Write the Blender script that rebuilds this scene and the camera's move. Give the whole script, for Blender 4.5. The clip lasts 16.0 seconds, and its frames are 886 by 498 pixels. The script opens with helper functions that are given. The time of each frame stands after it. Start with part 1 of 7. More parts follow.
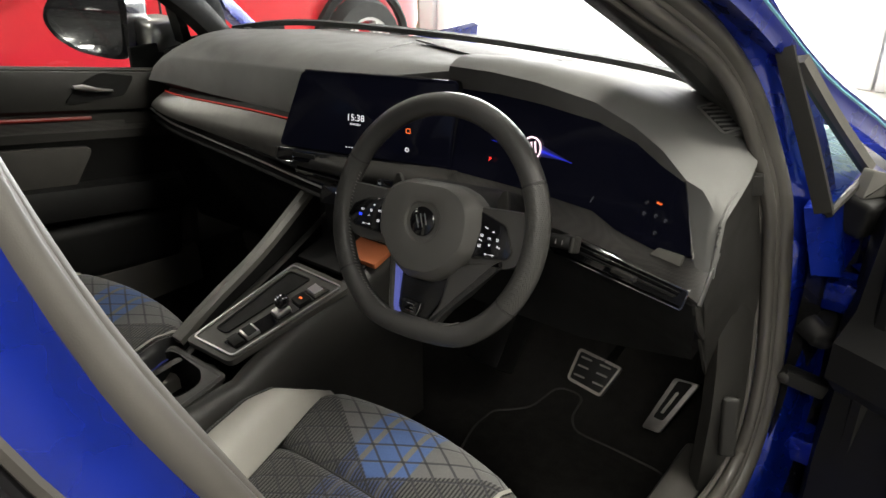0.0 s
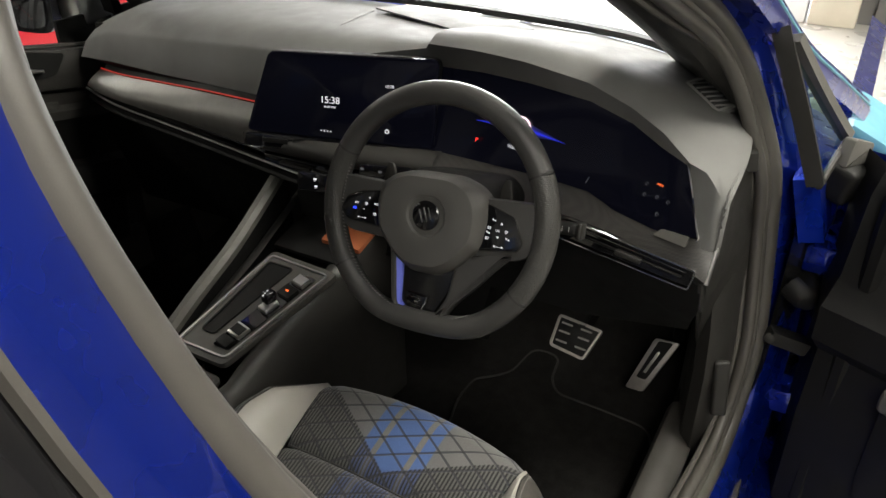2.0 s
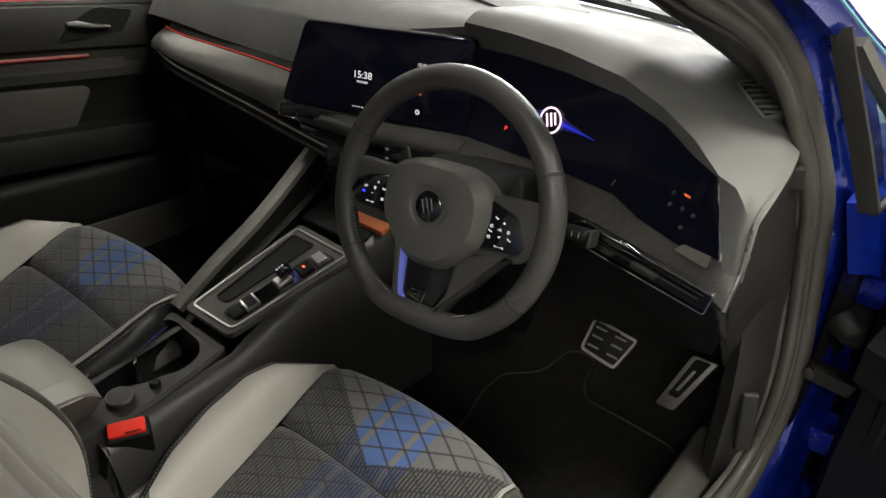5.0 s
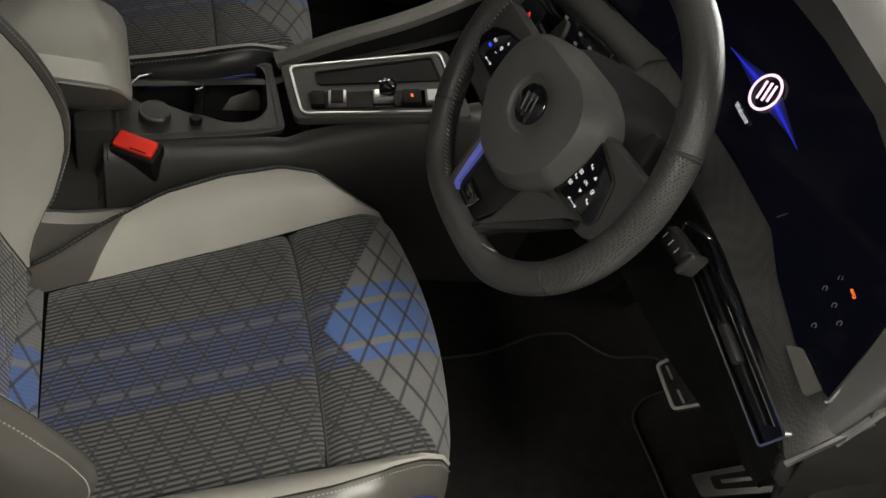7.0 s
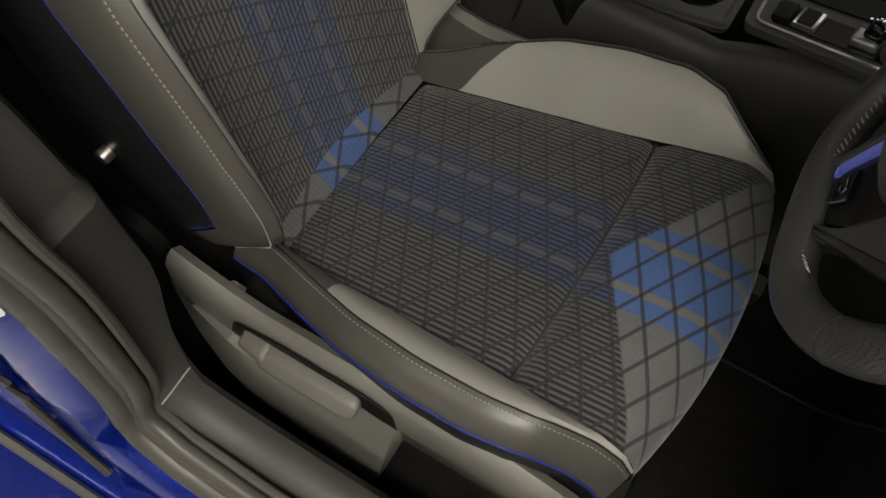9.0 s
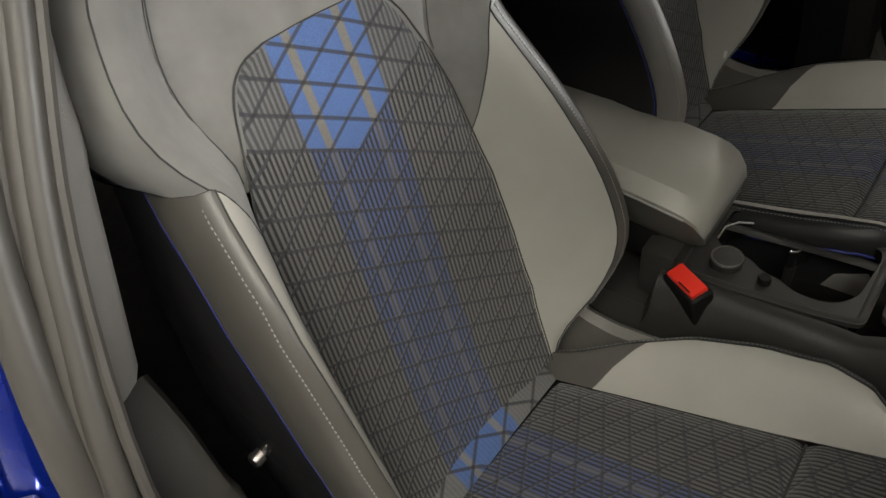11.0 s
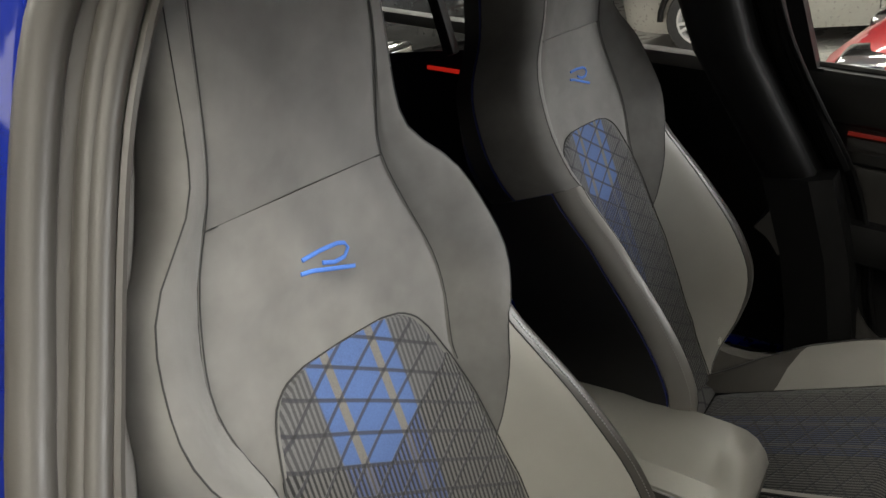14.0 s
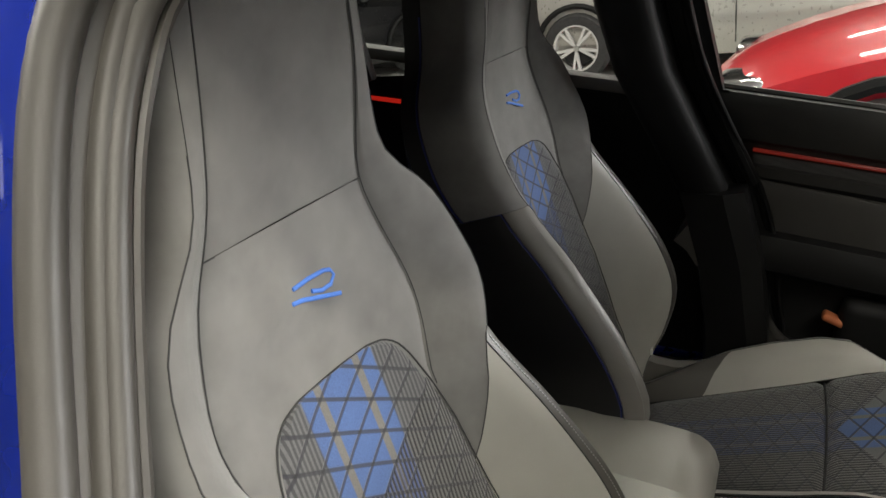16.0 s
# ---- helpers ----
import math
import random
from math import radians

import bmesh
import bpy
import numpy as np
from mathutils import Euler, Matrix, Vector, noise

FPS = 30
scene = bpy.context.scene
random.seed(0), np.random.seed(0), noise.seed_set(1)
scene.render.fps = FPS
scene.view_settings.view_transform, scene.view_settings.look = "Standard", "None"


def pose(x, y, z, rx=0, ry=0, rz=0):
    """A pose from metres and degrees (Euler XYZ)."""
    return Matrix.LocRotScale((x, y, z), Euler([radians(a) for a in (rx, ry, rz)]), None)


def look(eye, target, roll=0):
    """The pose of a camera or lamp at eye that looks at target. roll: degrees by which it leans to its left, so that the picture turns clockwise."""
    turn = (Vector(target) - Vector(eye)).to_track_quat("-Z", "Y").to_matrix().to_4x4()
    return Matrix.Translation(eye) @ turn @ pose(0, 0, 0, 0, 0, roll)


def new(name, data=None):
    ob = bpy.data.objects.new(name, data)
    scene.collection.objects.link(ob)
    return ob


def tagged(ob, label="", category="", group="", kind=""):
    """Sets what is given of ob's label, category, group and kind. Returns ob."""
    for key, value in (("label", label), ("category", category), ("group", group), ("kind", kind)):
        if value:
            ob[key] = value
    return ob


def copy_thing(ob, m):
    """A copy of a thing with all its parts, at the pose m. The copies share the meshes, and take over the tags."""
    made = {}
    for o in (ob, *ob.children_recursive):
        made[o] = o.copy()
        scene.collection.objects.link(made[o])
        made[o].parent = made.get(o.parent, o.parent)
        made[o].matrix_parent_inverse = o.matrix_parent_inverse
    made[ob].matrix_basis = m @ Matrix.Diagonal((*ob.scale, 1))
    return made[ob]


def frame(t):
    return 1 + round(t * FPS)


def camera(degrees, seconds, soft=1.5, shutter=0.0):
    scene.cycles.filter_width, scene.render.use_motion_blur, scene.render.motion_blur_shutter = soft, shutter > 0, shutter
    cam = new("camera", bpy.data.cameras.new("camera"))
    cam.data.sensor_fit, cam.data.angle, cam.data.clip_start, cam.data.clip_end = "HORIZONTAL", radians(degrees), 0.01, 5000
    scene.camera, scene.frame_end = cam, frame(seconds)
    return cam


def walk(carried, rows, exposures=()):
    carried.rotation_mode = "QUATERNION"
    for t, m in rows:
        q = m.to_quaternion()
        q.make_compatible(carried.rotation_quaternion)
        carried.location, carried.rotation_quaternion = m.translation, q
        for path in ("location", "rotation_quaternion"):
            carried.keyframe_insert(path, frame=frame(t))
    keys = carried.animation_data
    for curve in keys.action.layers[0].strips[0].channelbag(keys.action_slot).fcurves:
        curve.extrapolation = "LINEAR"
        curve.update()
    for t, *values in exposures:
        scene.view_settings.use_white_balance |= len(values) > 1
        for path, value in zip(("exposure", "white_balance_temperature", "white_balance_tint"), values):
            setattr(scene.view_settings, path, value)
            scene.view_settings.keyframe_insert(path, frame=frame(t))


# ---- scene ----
cam = camera(60.0, 16.0)
EXPOSURES = [(0, 0.08), (3.5, 0.02), (6.5, 0.0), (7, -0.22), (7.5, -0.6), (7.8, -0.9), (8.1, -0.98), (8.5, -0.9), (9, -0.64), (9.5, -0.57), (10, -0.52), (12.5, -0.19), (14.5, -0.18), (16, -0.13)]
PATH = [
    (0, (0.986, -0.799, 1.385), (-0.079, 0.652, 0.514), 0.3),
    (0.5, (0.955, -0.818, 1.385), (-0.062, 0.667, 0.513), 0.0),
    (1, (0.927, -0.822, 1.384), (-0.048, 0.685, 0.501), -0.1),
    (1.5, (0.888, -0.824, 1.411), (-0.02, 0.688, 0.468), -0.1),
    (2, (0.845, -0.825, 1.452), (0.014, 0.68, 0.431), 0.2),
    (2.5, (0.814, -0.822, 1.477), (0.038, 0.674, 0.401), 0.6),
    (3, (0.788, -0.819, 1.494), (0.046, 0.677, 0.393), 1.1),
    (3.5, (0.777, -0.801, 1.514), (0.036, 0.671, 0.38), 1.2),
    (3.7, (0.8, -0.799, 1.495), (0.015, 0.668, 0.386), 1.2),
    (5.8, (0.964, -0.574, 1.439), (-0.189, 0.591, 0.293), 4.6),
    (6, (0.97, -0.546, 1.432), (-0.206, 0.568, 0.26), 6.7),
    (6.5, (0.951, -0.473, 1.396), (-0.246, 0.498, 0.122), 14.3),
    (7, (0.88, -0.386, 1.372), (-0.258, 0.404, -0.07), 23.3),
    (7.5, (0.809, -0.34, 1.35), (-0.235, 0.235, -0.256), 30.6),
    (8, (0.807, -0.301, 1.31), (-0.186, 0.01, -0.398), 32.2),
    (8.5, (0.796, -0.214, 1.305), (-0.079, -0.267, -0.492), 21.4),
    (9, (0.793, -0.159, 1.297), (-0.037, -0.513, -0.488), 7.6),
    (9.5, (0.79, -0.149, 1.307), (-0.074, -0.704, -0.41), 0.7),
    (10, (0.791, -0.155, 1.318), (-0.169, -0.86, -0.289), -2.2),
    (10.2, (0.787, -0.149, 1.325), (-0.202, -0.92, -0.233), -3.9),
    (12.3, (0.8, -0.152, 1.341), (-0.497, -1.27, 0.307), -7.0),
    (12.5, (0.799, -0.14, 1.354), (-0.505, -1.279, 0.352), -7.0),
    (13, (0.805, -0.152, 1.354), (-0.58, -1.302, 0.484), -7.3),
    (13.5, (0.811, -0.161, 1.364), (-0.639, -1.295, 0.584), -7.4),
    (14, (0.819, -0.179, 1.37), (-0.69, -1.271, 0.641), -7.6),
    (14.5, (0.827, -0.202, 1.374), (-0.731, -1.234, 0.66), -7.6),
    (15, (0.838, -0.229, 1.372), (-0.767, -1.191, 0.665), -7.5),
    (15.5, (0.853, -0.239, 1.374), (-0.784, -1.149, 0.672), -7.2),
    (16, (0.86, -0.268, 1.373), (-0.819, -1.102, 0.676), -6.8),
]
walk(cam, [(t, look(eye, target, roll)) for t, eye, target, roll in PATH], EXPOSURES)

# ---- world and large lights ----
GROUND = 0.10
world = bpy.data.worlds.new("showroom_air")
scene.world = world
world.use_nodes = True
world.node_tree.nodes["Background"].inputs[0].default_value = (0.9, 0.93, 1.0, 1)
world.node_tree.nodes["Background"].inputs[1].default_value = 0.01


def area(name, m, sx, sy, power, color=(0.975, 0.935, 0.815)):
    l = bpy.data.lights.new(name, "AREA")
    l.shape, l.size, l.size_y, l.energy, l.color = "RECTANGLE", sx, sy, power, color
    ob = new(name, l)
    ob.matrix_world = m
    return ob


# daylight through the tall front opening
area("daylight", look((-1.65, 5.72, 1.75), (-1.3, 0, 0.6)), 3.6, 3.1, 940, (1.0, 0.985, 0.96))
# ceiling luminaires, each under its own housing
LAMPS = [(x, y) for x in (-6.5, -4.0, 1.6, 2.3) for y in (-3.2, 0.0 if x < 1 else 0.55, 2.0)]
for lx, ly in LAMPS:
    area("ceiling_lamp", look((lx, ly, 3.46), (lx, ly, 0)), 0.3, 1.35, 40 if lx < 1 else (58, 80, 44)[2 if ly > 1 else 1 if ly > 0 else 0])

# added fill lamps: east pair for the passenger seat, west pair for the mirror's view
for lx, ly in ((5.4, 0.6), (5.4, 2.6), (-2.7, -2.6), (-2.7, -5.0)):
    area("ceiling_lamp", look((lx, ly, 3.46), (lx, ly, 0)), 0.3, 1.35, 30 if lx > 0 else 28)

# ---- materials ----


def mat(name, color=(0.5, 0.5, 0.5), rough=0.5, metal=0.0, spec=0.5, coat=0.0, grain=0.0, gscale=400, vary=0.12, vscale=9, sheen=0.0):
    """Principled material with variation at two scales and fine relief."""
    m = bpy.data.materials.new(name)
    m.use_nodes = True
    nt = m.node_tree
    b = nt.nodes["Principled BSDF"]
    b.inputs["Base Color"].default_value = (*color, 1)
    b.inputs["Roughness"].default_value = rough
    b.inputs["Metallic"].default_value = metal
    b.inputs["Specular IOR Level"].default_value = spec
    b.inputs["Coat Weight"].default_value = coat
    b.inputs["Coat Roughness"].default_value = 0.03
    b.inputs["Sheen Weight"].default_value = sheen
    b.inputs["Sheen Roughness"].default_value = 0.5
    tc = nt.nodes.new("ShaderNodeTexCoord")
    if vary:
        n1 = nt.nodes.new("ShaderNodeTexNoise")
        n1.inputs["Scale"].default_value, n1.inputs["Detail"].default_value = vscale, 5
        nt.links.new(tc.outputs["Object"], n1.inputs["Vector"])
        rp = nt.nodes.new("ShaderNodeMapRange")
        rp.inputs["From Min"].default_value, rp.inputs["From Max"].default_value = 0.3, 0.7
        rp.inputs["To Min"].default_value, rp.inputs["To Max"].default_value = 1 - vary, 1 + vary
        nt.links.new(n1.outputs["Fac"], rp.inputs["Value"])
        mx = nt.nodes.new("ShaderNodeVectorMath")
        mx.operation = "SCALE"
        mx.inputs[0].default_value = color
        nt.links.new(rp.outputs["Result"], mx.inputs["Scale"])
        nt.links.new(mx.outputs["Vector"], b.inputs["Base Color"])
        rr = nt.nodes.new("ShaderNodeMapRange")
        rr.inputs["From Min"].default_value, rr.inputs["From Max"].default_value = 0.25, 0.75
        rr.inputs["To Min"].default_value, rr.inputs["To Max"].default_value = max(0.02, rough * 0.85), min(1, rough * 1.15)
        n3 = nt.nodes.new("ShaderNodeTexNoise")
        n3.inputs["Scale"].default_value = vscale * 3.1
        nt.links.new(tc.outputs["Object"], n3.inputs["Vector"])
        nt.links.new(n3.outputs["Fac"], rr.inputs["Value"])
        nt.links.new(rr.outputs["Result"], b.inputs["Roughness"])
    if grain:
        n2 = nt.nodes.new("ShaderNodeTexVoronoi")
        n2.inputs["Scale"].default_value = gscale
        nt.links.new(tc.outputs["Object"], n2.inputs["Vector"])
        bu = nt.nodes.new("ShaderNodeBump")
        bu.inputs["Strength"].default_value, bu.inputs["Distance"].default_value = grain, 0.001
        nt.links.new(n2.outputs["Distance"], bu.inputs["Height"])
        nt.links.new(bu.outputs["Normal"], b.inputs["Normal"])
    return m


def glow(name, color, strength):
    m = bpy.data.materials.new(name)
    m.use_nodes = True
    b = m.node_tree.nodes["Principled BSDF"]
    b.inputs["Base Color"].default_value = (0.01, 0.01, 0.01, 1)
    b.inputs["Emission Color"].default_value = (*color, 1)
    b.inputs["Emission Strength"].default_value = strength
    return m


def clear(name, tint=(0.95, 0.98, 0.97)):
    m = bpy.data.materials.new(name)
    m.use_nodes = True
    nt = m.node_tree
    nt.nodes.remove(nt.nodes["Principled BSDF"])
    out = nt.nodes["Material Output"]
    t = nt.nodes.new("ShaderNodeBsdfTransparent")
    t.inputs[0].default_value = (*tint, 1)
    g = nt.nodes.new("ShaderNodeBsdfGlossy")
    g.inputs["Roughness"].default_value = 0.02
    lw = nt.nodes.new("ShaderNodeLayerWeight")
    lw.inputs[0].default_value = 0.25
    fr = nt.nodes.new("ShaderNodeMath")
    fr.operation = "MULTIPLY_ADD"
    nt.links.new(lw.outputs["Facing"], fr.inputs[0])
    fr.inputs[1].default_value, fr.inputs[2].default_value = 0.22, 0.03
    mx = nt.nodes.new("ShaderNodeMixShader")
    nt.links.new(fr.outputs[0], mx.inputs[0])
    nt.links.new(t.outputs[0], mx.inputs[1])
    nt.links.new(g.outputs[0], mx.inputs[2])
    nt.links.new(mx.outputs[0], out.inputs[0])
    return m


class Nodes:
    """Short hand for arithmetic in a node tree."""

    def __init__(self, m):
        self.nt = m.node_tree

    def put(self, socket, v):
        if isinstance(v, (int, float)):
            socket.default_value = v
        else:
            self.nt.links.new(v, socket)

    def do(self, op, a, b=0.0, c=0.0):
        n = self.nt.nodes.new("ShaderNodeMath")
        n.operation = op
        for s, v in zip(n.inputs, (a, b, c)):
            self.put(s, v)
        return n.outputs[0]

    def mix(self, f, a, b):
        n = self.nt.nodes.new("ShaderNodeMix")
        n.data_type = "RGBA"
        self.put(n.inputs["Factor"], f)
        for key, v in ((6, a), (7, b)):
            if isinstance(v, tuple):
                n.inputs[key].default_value = (*v, 1)
            else:
                self.nt.links.new(v, n.inputs[key])
        return n.outputs[2]

    def step(self, v, edge, soft):
        n = self.nt.nodes.new("ShaderNodeMapRange")
        n.interpolation_type = "SMOOTHSTEP"
        self.put(n.inputs["Value"], v)
        n.inputs["From Min"].default_value, n.inputs["From Max"].default_value = edge - soft, edge + soft
        return n.outputs["Result"]


def plaid(name, back, bright=False):
    """Woven check cloth: fine lengthwise ribs, diamond lines, blue centre band with tan threads, a lighter wedge at one end."""
    m = mat(name, rough=0.85, vary=0, sheen=0.25)
    k = Nodes(m)
    nt = m.node_tree
    tc = nt.nodes.new("ShaderNodeTexCoord")
    sp = nt.nodes.new("ShaderNodeSeparateXYZ")
    nt.links.new(tc.outputs["Object"], sp.inputs[0])
    x = sp.outputs["X"]
    q = k.do("MULTIPLY", k.do("SUBTRACT", sp.outputs["Z"], 0.515), 1.03) if back else sp.outputs["Y"]
    ax = k.do("ABSOLUTE", x)
    skew = k.do("MULTIPLY", x, 0.04 if back else -0.04)
    qs = k.do("SUBTRACT", q, skew)
    a, b = k.do("DIVIDE", x, 0.064), k.do("DIVIDE", k.do("SUBTRACT", qs, 0.4205 if back else -0.0625), 0.035)

    def line(v, width):
        f = k.do("ABSOLUTE", k.do("SUBTRACT", k.do("FRACT", v), 0.5))
        return k.do("SUBTRACT", 1.0, k.step(f, width, 0.025))
    d1, d2 = line(k.do("ADD", a, b), 0.062), line(k.do("SUBTRACT", a, b), 0.062)
    dia = k.do("MAXIMUM", d1, d2)
    cross = k.do("MULTIPLY", d1, d2)
    # ribs
    rib = k.step(k.do("ABSOLUTE", k.do("SUBTRACT", k.do("FRACT", k.do("DIVIDE", k.do("ADD", x, k.do("MULTIPLY", q, 0.05 if back else 0.0)), 0.0060)), 0.5)), 0.26, 0.09)
    # lighter wedge
    if back:
        wedge = k.step(k.do("SUBTRACT", qs, k.do("MULTIPLY", ax, 0.56)), 0.403, 0.002)
    else:
        wedge = k.step(k.do("SUBTRACT", qs, k.do("MULTIPLY", ax, 0.60)), -0.147, 0.002)
    if bright:
        wedge = k.do("MULTIPLY_ADD", ax, 0.0, 0.75)
    band = k.do("SUBTRACT", 1.0, k.step(ax, 0.056, 0.002))
    tan = k.do("SUBTRACT", 1.0, k.step(k.do("ABSOLUTE", k.do("SUBTRACT", ax, 0.031)), 0.005, 0.001))
    n = nt.nodes.new("ShaderNodeTexNoise")
    n.inputs["Scale"].default_value, n.inputs["Detail"].default_value = 900, 2
    nt.links.new(tc.outputs["Object"], n.inputs["Vector"])
    n2 = nt.nodes.new("ShaderNodeTexNoise")
    n2.inputs["Scale"].default_value = 14
    nt.links.new(tc.outputs["Object"], n2.inputs["Vector"])
    dark = k.mix(rib, (0.003, 0.003, 0.0035), (0.088, 0.087, 0.084) if back else (0.066, 0.065, 0.062))
    darkblue = k.mix(rib, (0.003, 0.004, 0.010), (0.040, 0.062, 0.150) if back else (0.030, 0.044, 0.105))
    dark = k.mix(band, dark, darkblue)
    grey = k.mix(rib, (0.034, 0.034, 0.036), (0.090, 0.090, 0.090)) if back else (0.098, 0.098, 0.097)
    light = k.mix(band, grey, (0.045, 0.092, 0.235))
    col = k.mix(wedge, dark, light)
    col = k.mix(k.do("MULTIPLY", tan, k.do("MULTIPLY_ADD", wedge, 0.6, 0.3)), col, (0.13, 0.115, 0.085))
    col = k.mix(k.do("MULTIPLY", dia, 0.82), col, (0.014, 0.014, 0.020))
    col = k.mix(cross, col, (0.008, 0.008, 0.010))
    fuzz = k.do("MULTIPLY_ADD", k.do("SUBTRACT", n.outputs["Fac"], 0.5), 1.0, k.do("MULTIPLY_ADD", n2.outputs["Fac"], 0.4, 0.8))
    v = nt.nodes.new("ShaderNodeVectorMath")
    v.operation = "SCALE"
    nt.links.new(col, v.inputs[0])
    nt.links.new(fuzz, v.inputs["Scale"])
    bs = nt.nodes["Principled BSDF"]
    nt.links.new(v.outputs["Vector"], bs.inputs["Base Color"])
    bu = nt.nodes.new("ShaderNodeBump")
    bu.inputs["Strength"].default_value, bu.inputs["Distance"].default_value = 0.5, 0.0012
    nt.links.new(k.do("SUBTRACT", k.do("MULTIPLY", rib, k.do("SUBTRACT", 1.0, wedge)), dia), bu.inputs["Height"])
    nt.links.new(bu.outputs["Normal"], bs.inputs["Normal"])
    return m


DASH = mat("soft_charcoal_plastic", (0.115, 0.115, 0.112), 0.66, spec=0.26, grain=0.25, gscale=900)
DARK = mat("black_plastic", (0.007, 0.007, 0.007), 0.55, spec=0.16, grain=0.2, gscale=900)
POST = mat("dark_grey_plastic", (0.017, 0.0163, 0.015), 0.5, spec=0.3, grain=0.3, gscale=700)
TRIM = mat("grey_plastic_trim", (0.085, 0.082, 0.075), 0.55, grain=0.3, gscale=700)
SHIELD = mat("seat_shield_plastic", (0.135, 0.128, 0.115), 0.42, spec=0.45, grain=0.2, gscale=800)
PILLAR = mat("grey_pillar_cloth", (0.15, 0.143, 0.132), 0.8, grain=0.3, gscale=1200)
PIANO = mat("gloss_black", (0.006, 0.006, 0.007), 0.06, coat=0.6, vary=0.0)
SCREEN = mat("dark_screen_glass", (0.003, 0.003, 0.006), 0.10, spec=0.22, vary=0.0)
sb = SCREEN.node_tree.nodes["Principled BSDF"]
sb.inputs["Emission Color"].default_value = (0.35, 0.4, 0.9, 1)
sb.inputs["Emission Strength"].default_value = 0.0025
GREY = mat("grey_leather", (0.31, 0.30, 0.273), 0.42, grain=0.07, gscale=1100, vary=0.06)
BLACKL = mat("black_leather", (0.012, 0.012, 0.013), 0.42, spec=0.35, grain=0.12, gscale=1000)
# paler side leather with the light on the passenger's near wing in its colour
SIDEL_LIT = mat("lit_side_leather", (0.17, 0.163, 0.15), 0.42, grain=0.08, gscale=1100)
SIDEL = mat("dark_grey_leather", (0.066, 0.062, 0.056), 0.35, grain=0.08, gscale=1100)
CONM = mat("console_plastic", (0.025, 0.0242, 0.0225), 0.46, spec=0.4, grain=0.15, gscale=900)
SILLP = mat("sill_plastic", (0.036, 0.034, 0.031), 0.5, spec=0.35, grain=0.15, gscale=900)
SUEDE = mat("grey_suede", (0.132, 0.128, 0.121), 0.95, grain=0.15, gscale=2200, vary=0.14, vscale=22, sheen=0.3)
SEAT_CLOTH = plaid("check_cloth_cushion", False)
BACK_CLOTH = plaid("check_cloth_backrest", True)
STRIP_CLOTH = plaid("check_cloth_strip", False, True)
CARPET = mat("black_carpet", (0.010, 0.0095, 0.009), 1.0, spec=0.1, grain=0.8, gscale=700, vary=0.3, vscale=40)
RUBBER = mat("grey_black_rubber", (0.052, 0.048, 0.043), 0.45, grain=0.04, gscale=900)
BLUE = mat("blue_metallic_paint", (0.003, 0.020, 0.30), 0.28, metal=0.75, coat=1.0, vary=0.04)
RED = mat("red_paint", (0.62, 0.012, 0.022), 0.35, coat=0.8, vary=0.03)
SILVERCAR = mat("grey_metallic_paint", (0.36, 0.35, 0.32), 0.3, metal=0.4, coat=0.8, vary=0.04)
BLACKCAR = mat("black_paint", (0.012, 0.012, 0.013), 0.25, coat=0.8, vary=0.03)
CHROME = mat("chrome", (0.75, 0.75, 0.75), 0.14, metal=1.0, vary=0.03)
SATIN = mat("satin_silver", (0.55, 0.55, 0.54), 0.32, metal=1.0, vary=0.05)
STEEL = mat("brushed_steel", (0.5, 0.47, 0.44), 0.35, metal=1.0, vary=0.1, vscale=60)
PIPING = mat("blue_piping", (0.018, 0.025, 0.16), 0.5, vary=0.05)
THREAD = mat("grey_thread", (0.24, 0.235, 0.23), 0.8, vary=0.0)
SEAM = mat("dark_seam", (0.03, 0.03, 0.03), 0.9, vary=0.0)
EMBROID = mat("blue_embroidery", (0.06, 0.17, 0.55), 0.6, grain=0.6, gscale=900, vary=0.08, vscale=300)
VIOLET = mat("anodised_blue", (0.20, 0.24, 0.88), 0.32, vary=0.05)
# tail lamp lenses, and pockets whose orange light is painted as base colour
ORANGE = mat("orange_glow_paint_and_lens", (0.35, 0.10, 0.035), 0.7, vary=0.1)
REDPL = mat("red_plastic", (0.75, 0.035, 0.02), 0.4, vary=0.04)
GLASS = clear("window_glass")
TINT = clear("green_window_glass", (0.50, 0.74, 0.66))
TEAL = mat("teal_cover", (0.10, 0.28, 0.36), 0.55, vary=0.08)
CONCRETE = mat("pale_polished_floor", (0.48, 0.47, 0.44), 0.28, vary=0.1, vscale=1.3)
GREYWALL = mat("mid_grey_paint", (0.30, 0.295, 0.285), 0.8, vary=0.06, vscale=2)
DARKWALL = mat("dark_grey_wall", (0.16, 0.155, 0.15), 0.8, vary=0.08, vscale=2)
CREAM = mat("cream_frame", (0.62, 0.58, 0.48), 0.6, vary=0.05)
WHITEP = mat("white_frame", (0.78, 0.79, 0.82), 0.4, vary=0.04)
MIRROR = mat("mirror_glass", (0.85, 0.86, 0.88), 0.02, metal=1.0, vary=0.0)
LABEL = mat("paper_label", (0.62, 0.62, 0.58), 0.6, vary=0.03)
INK = mat("grey_ink", (0.15, 0.15, 0.15), 0.7, vary=0.0)
ALLOY = mat("silver_wheel_paint", (0.55, 0.55, 0.54), 0.35, metal=0.3, vary=0.05)
TYRE = mat("tyre_rubber", (0.02, 0.02, 0.02), 0.8, vary=0.1)
WHITE_ON = glow("lit_white", (0.95, 0.92, 0.95), 0.9)
DIM_ON = glow("lit_dim_white", (0.7, 0.72, 0.75), 0.12)
RED_ON = glow("lit_red", (1.0, 0.04, 0.03), 1.6)
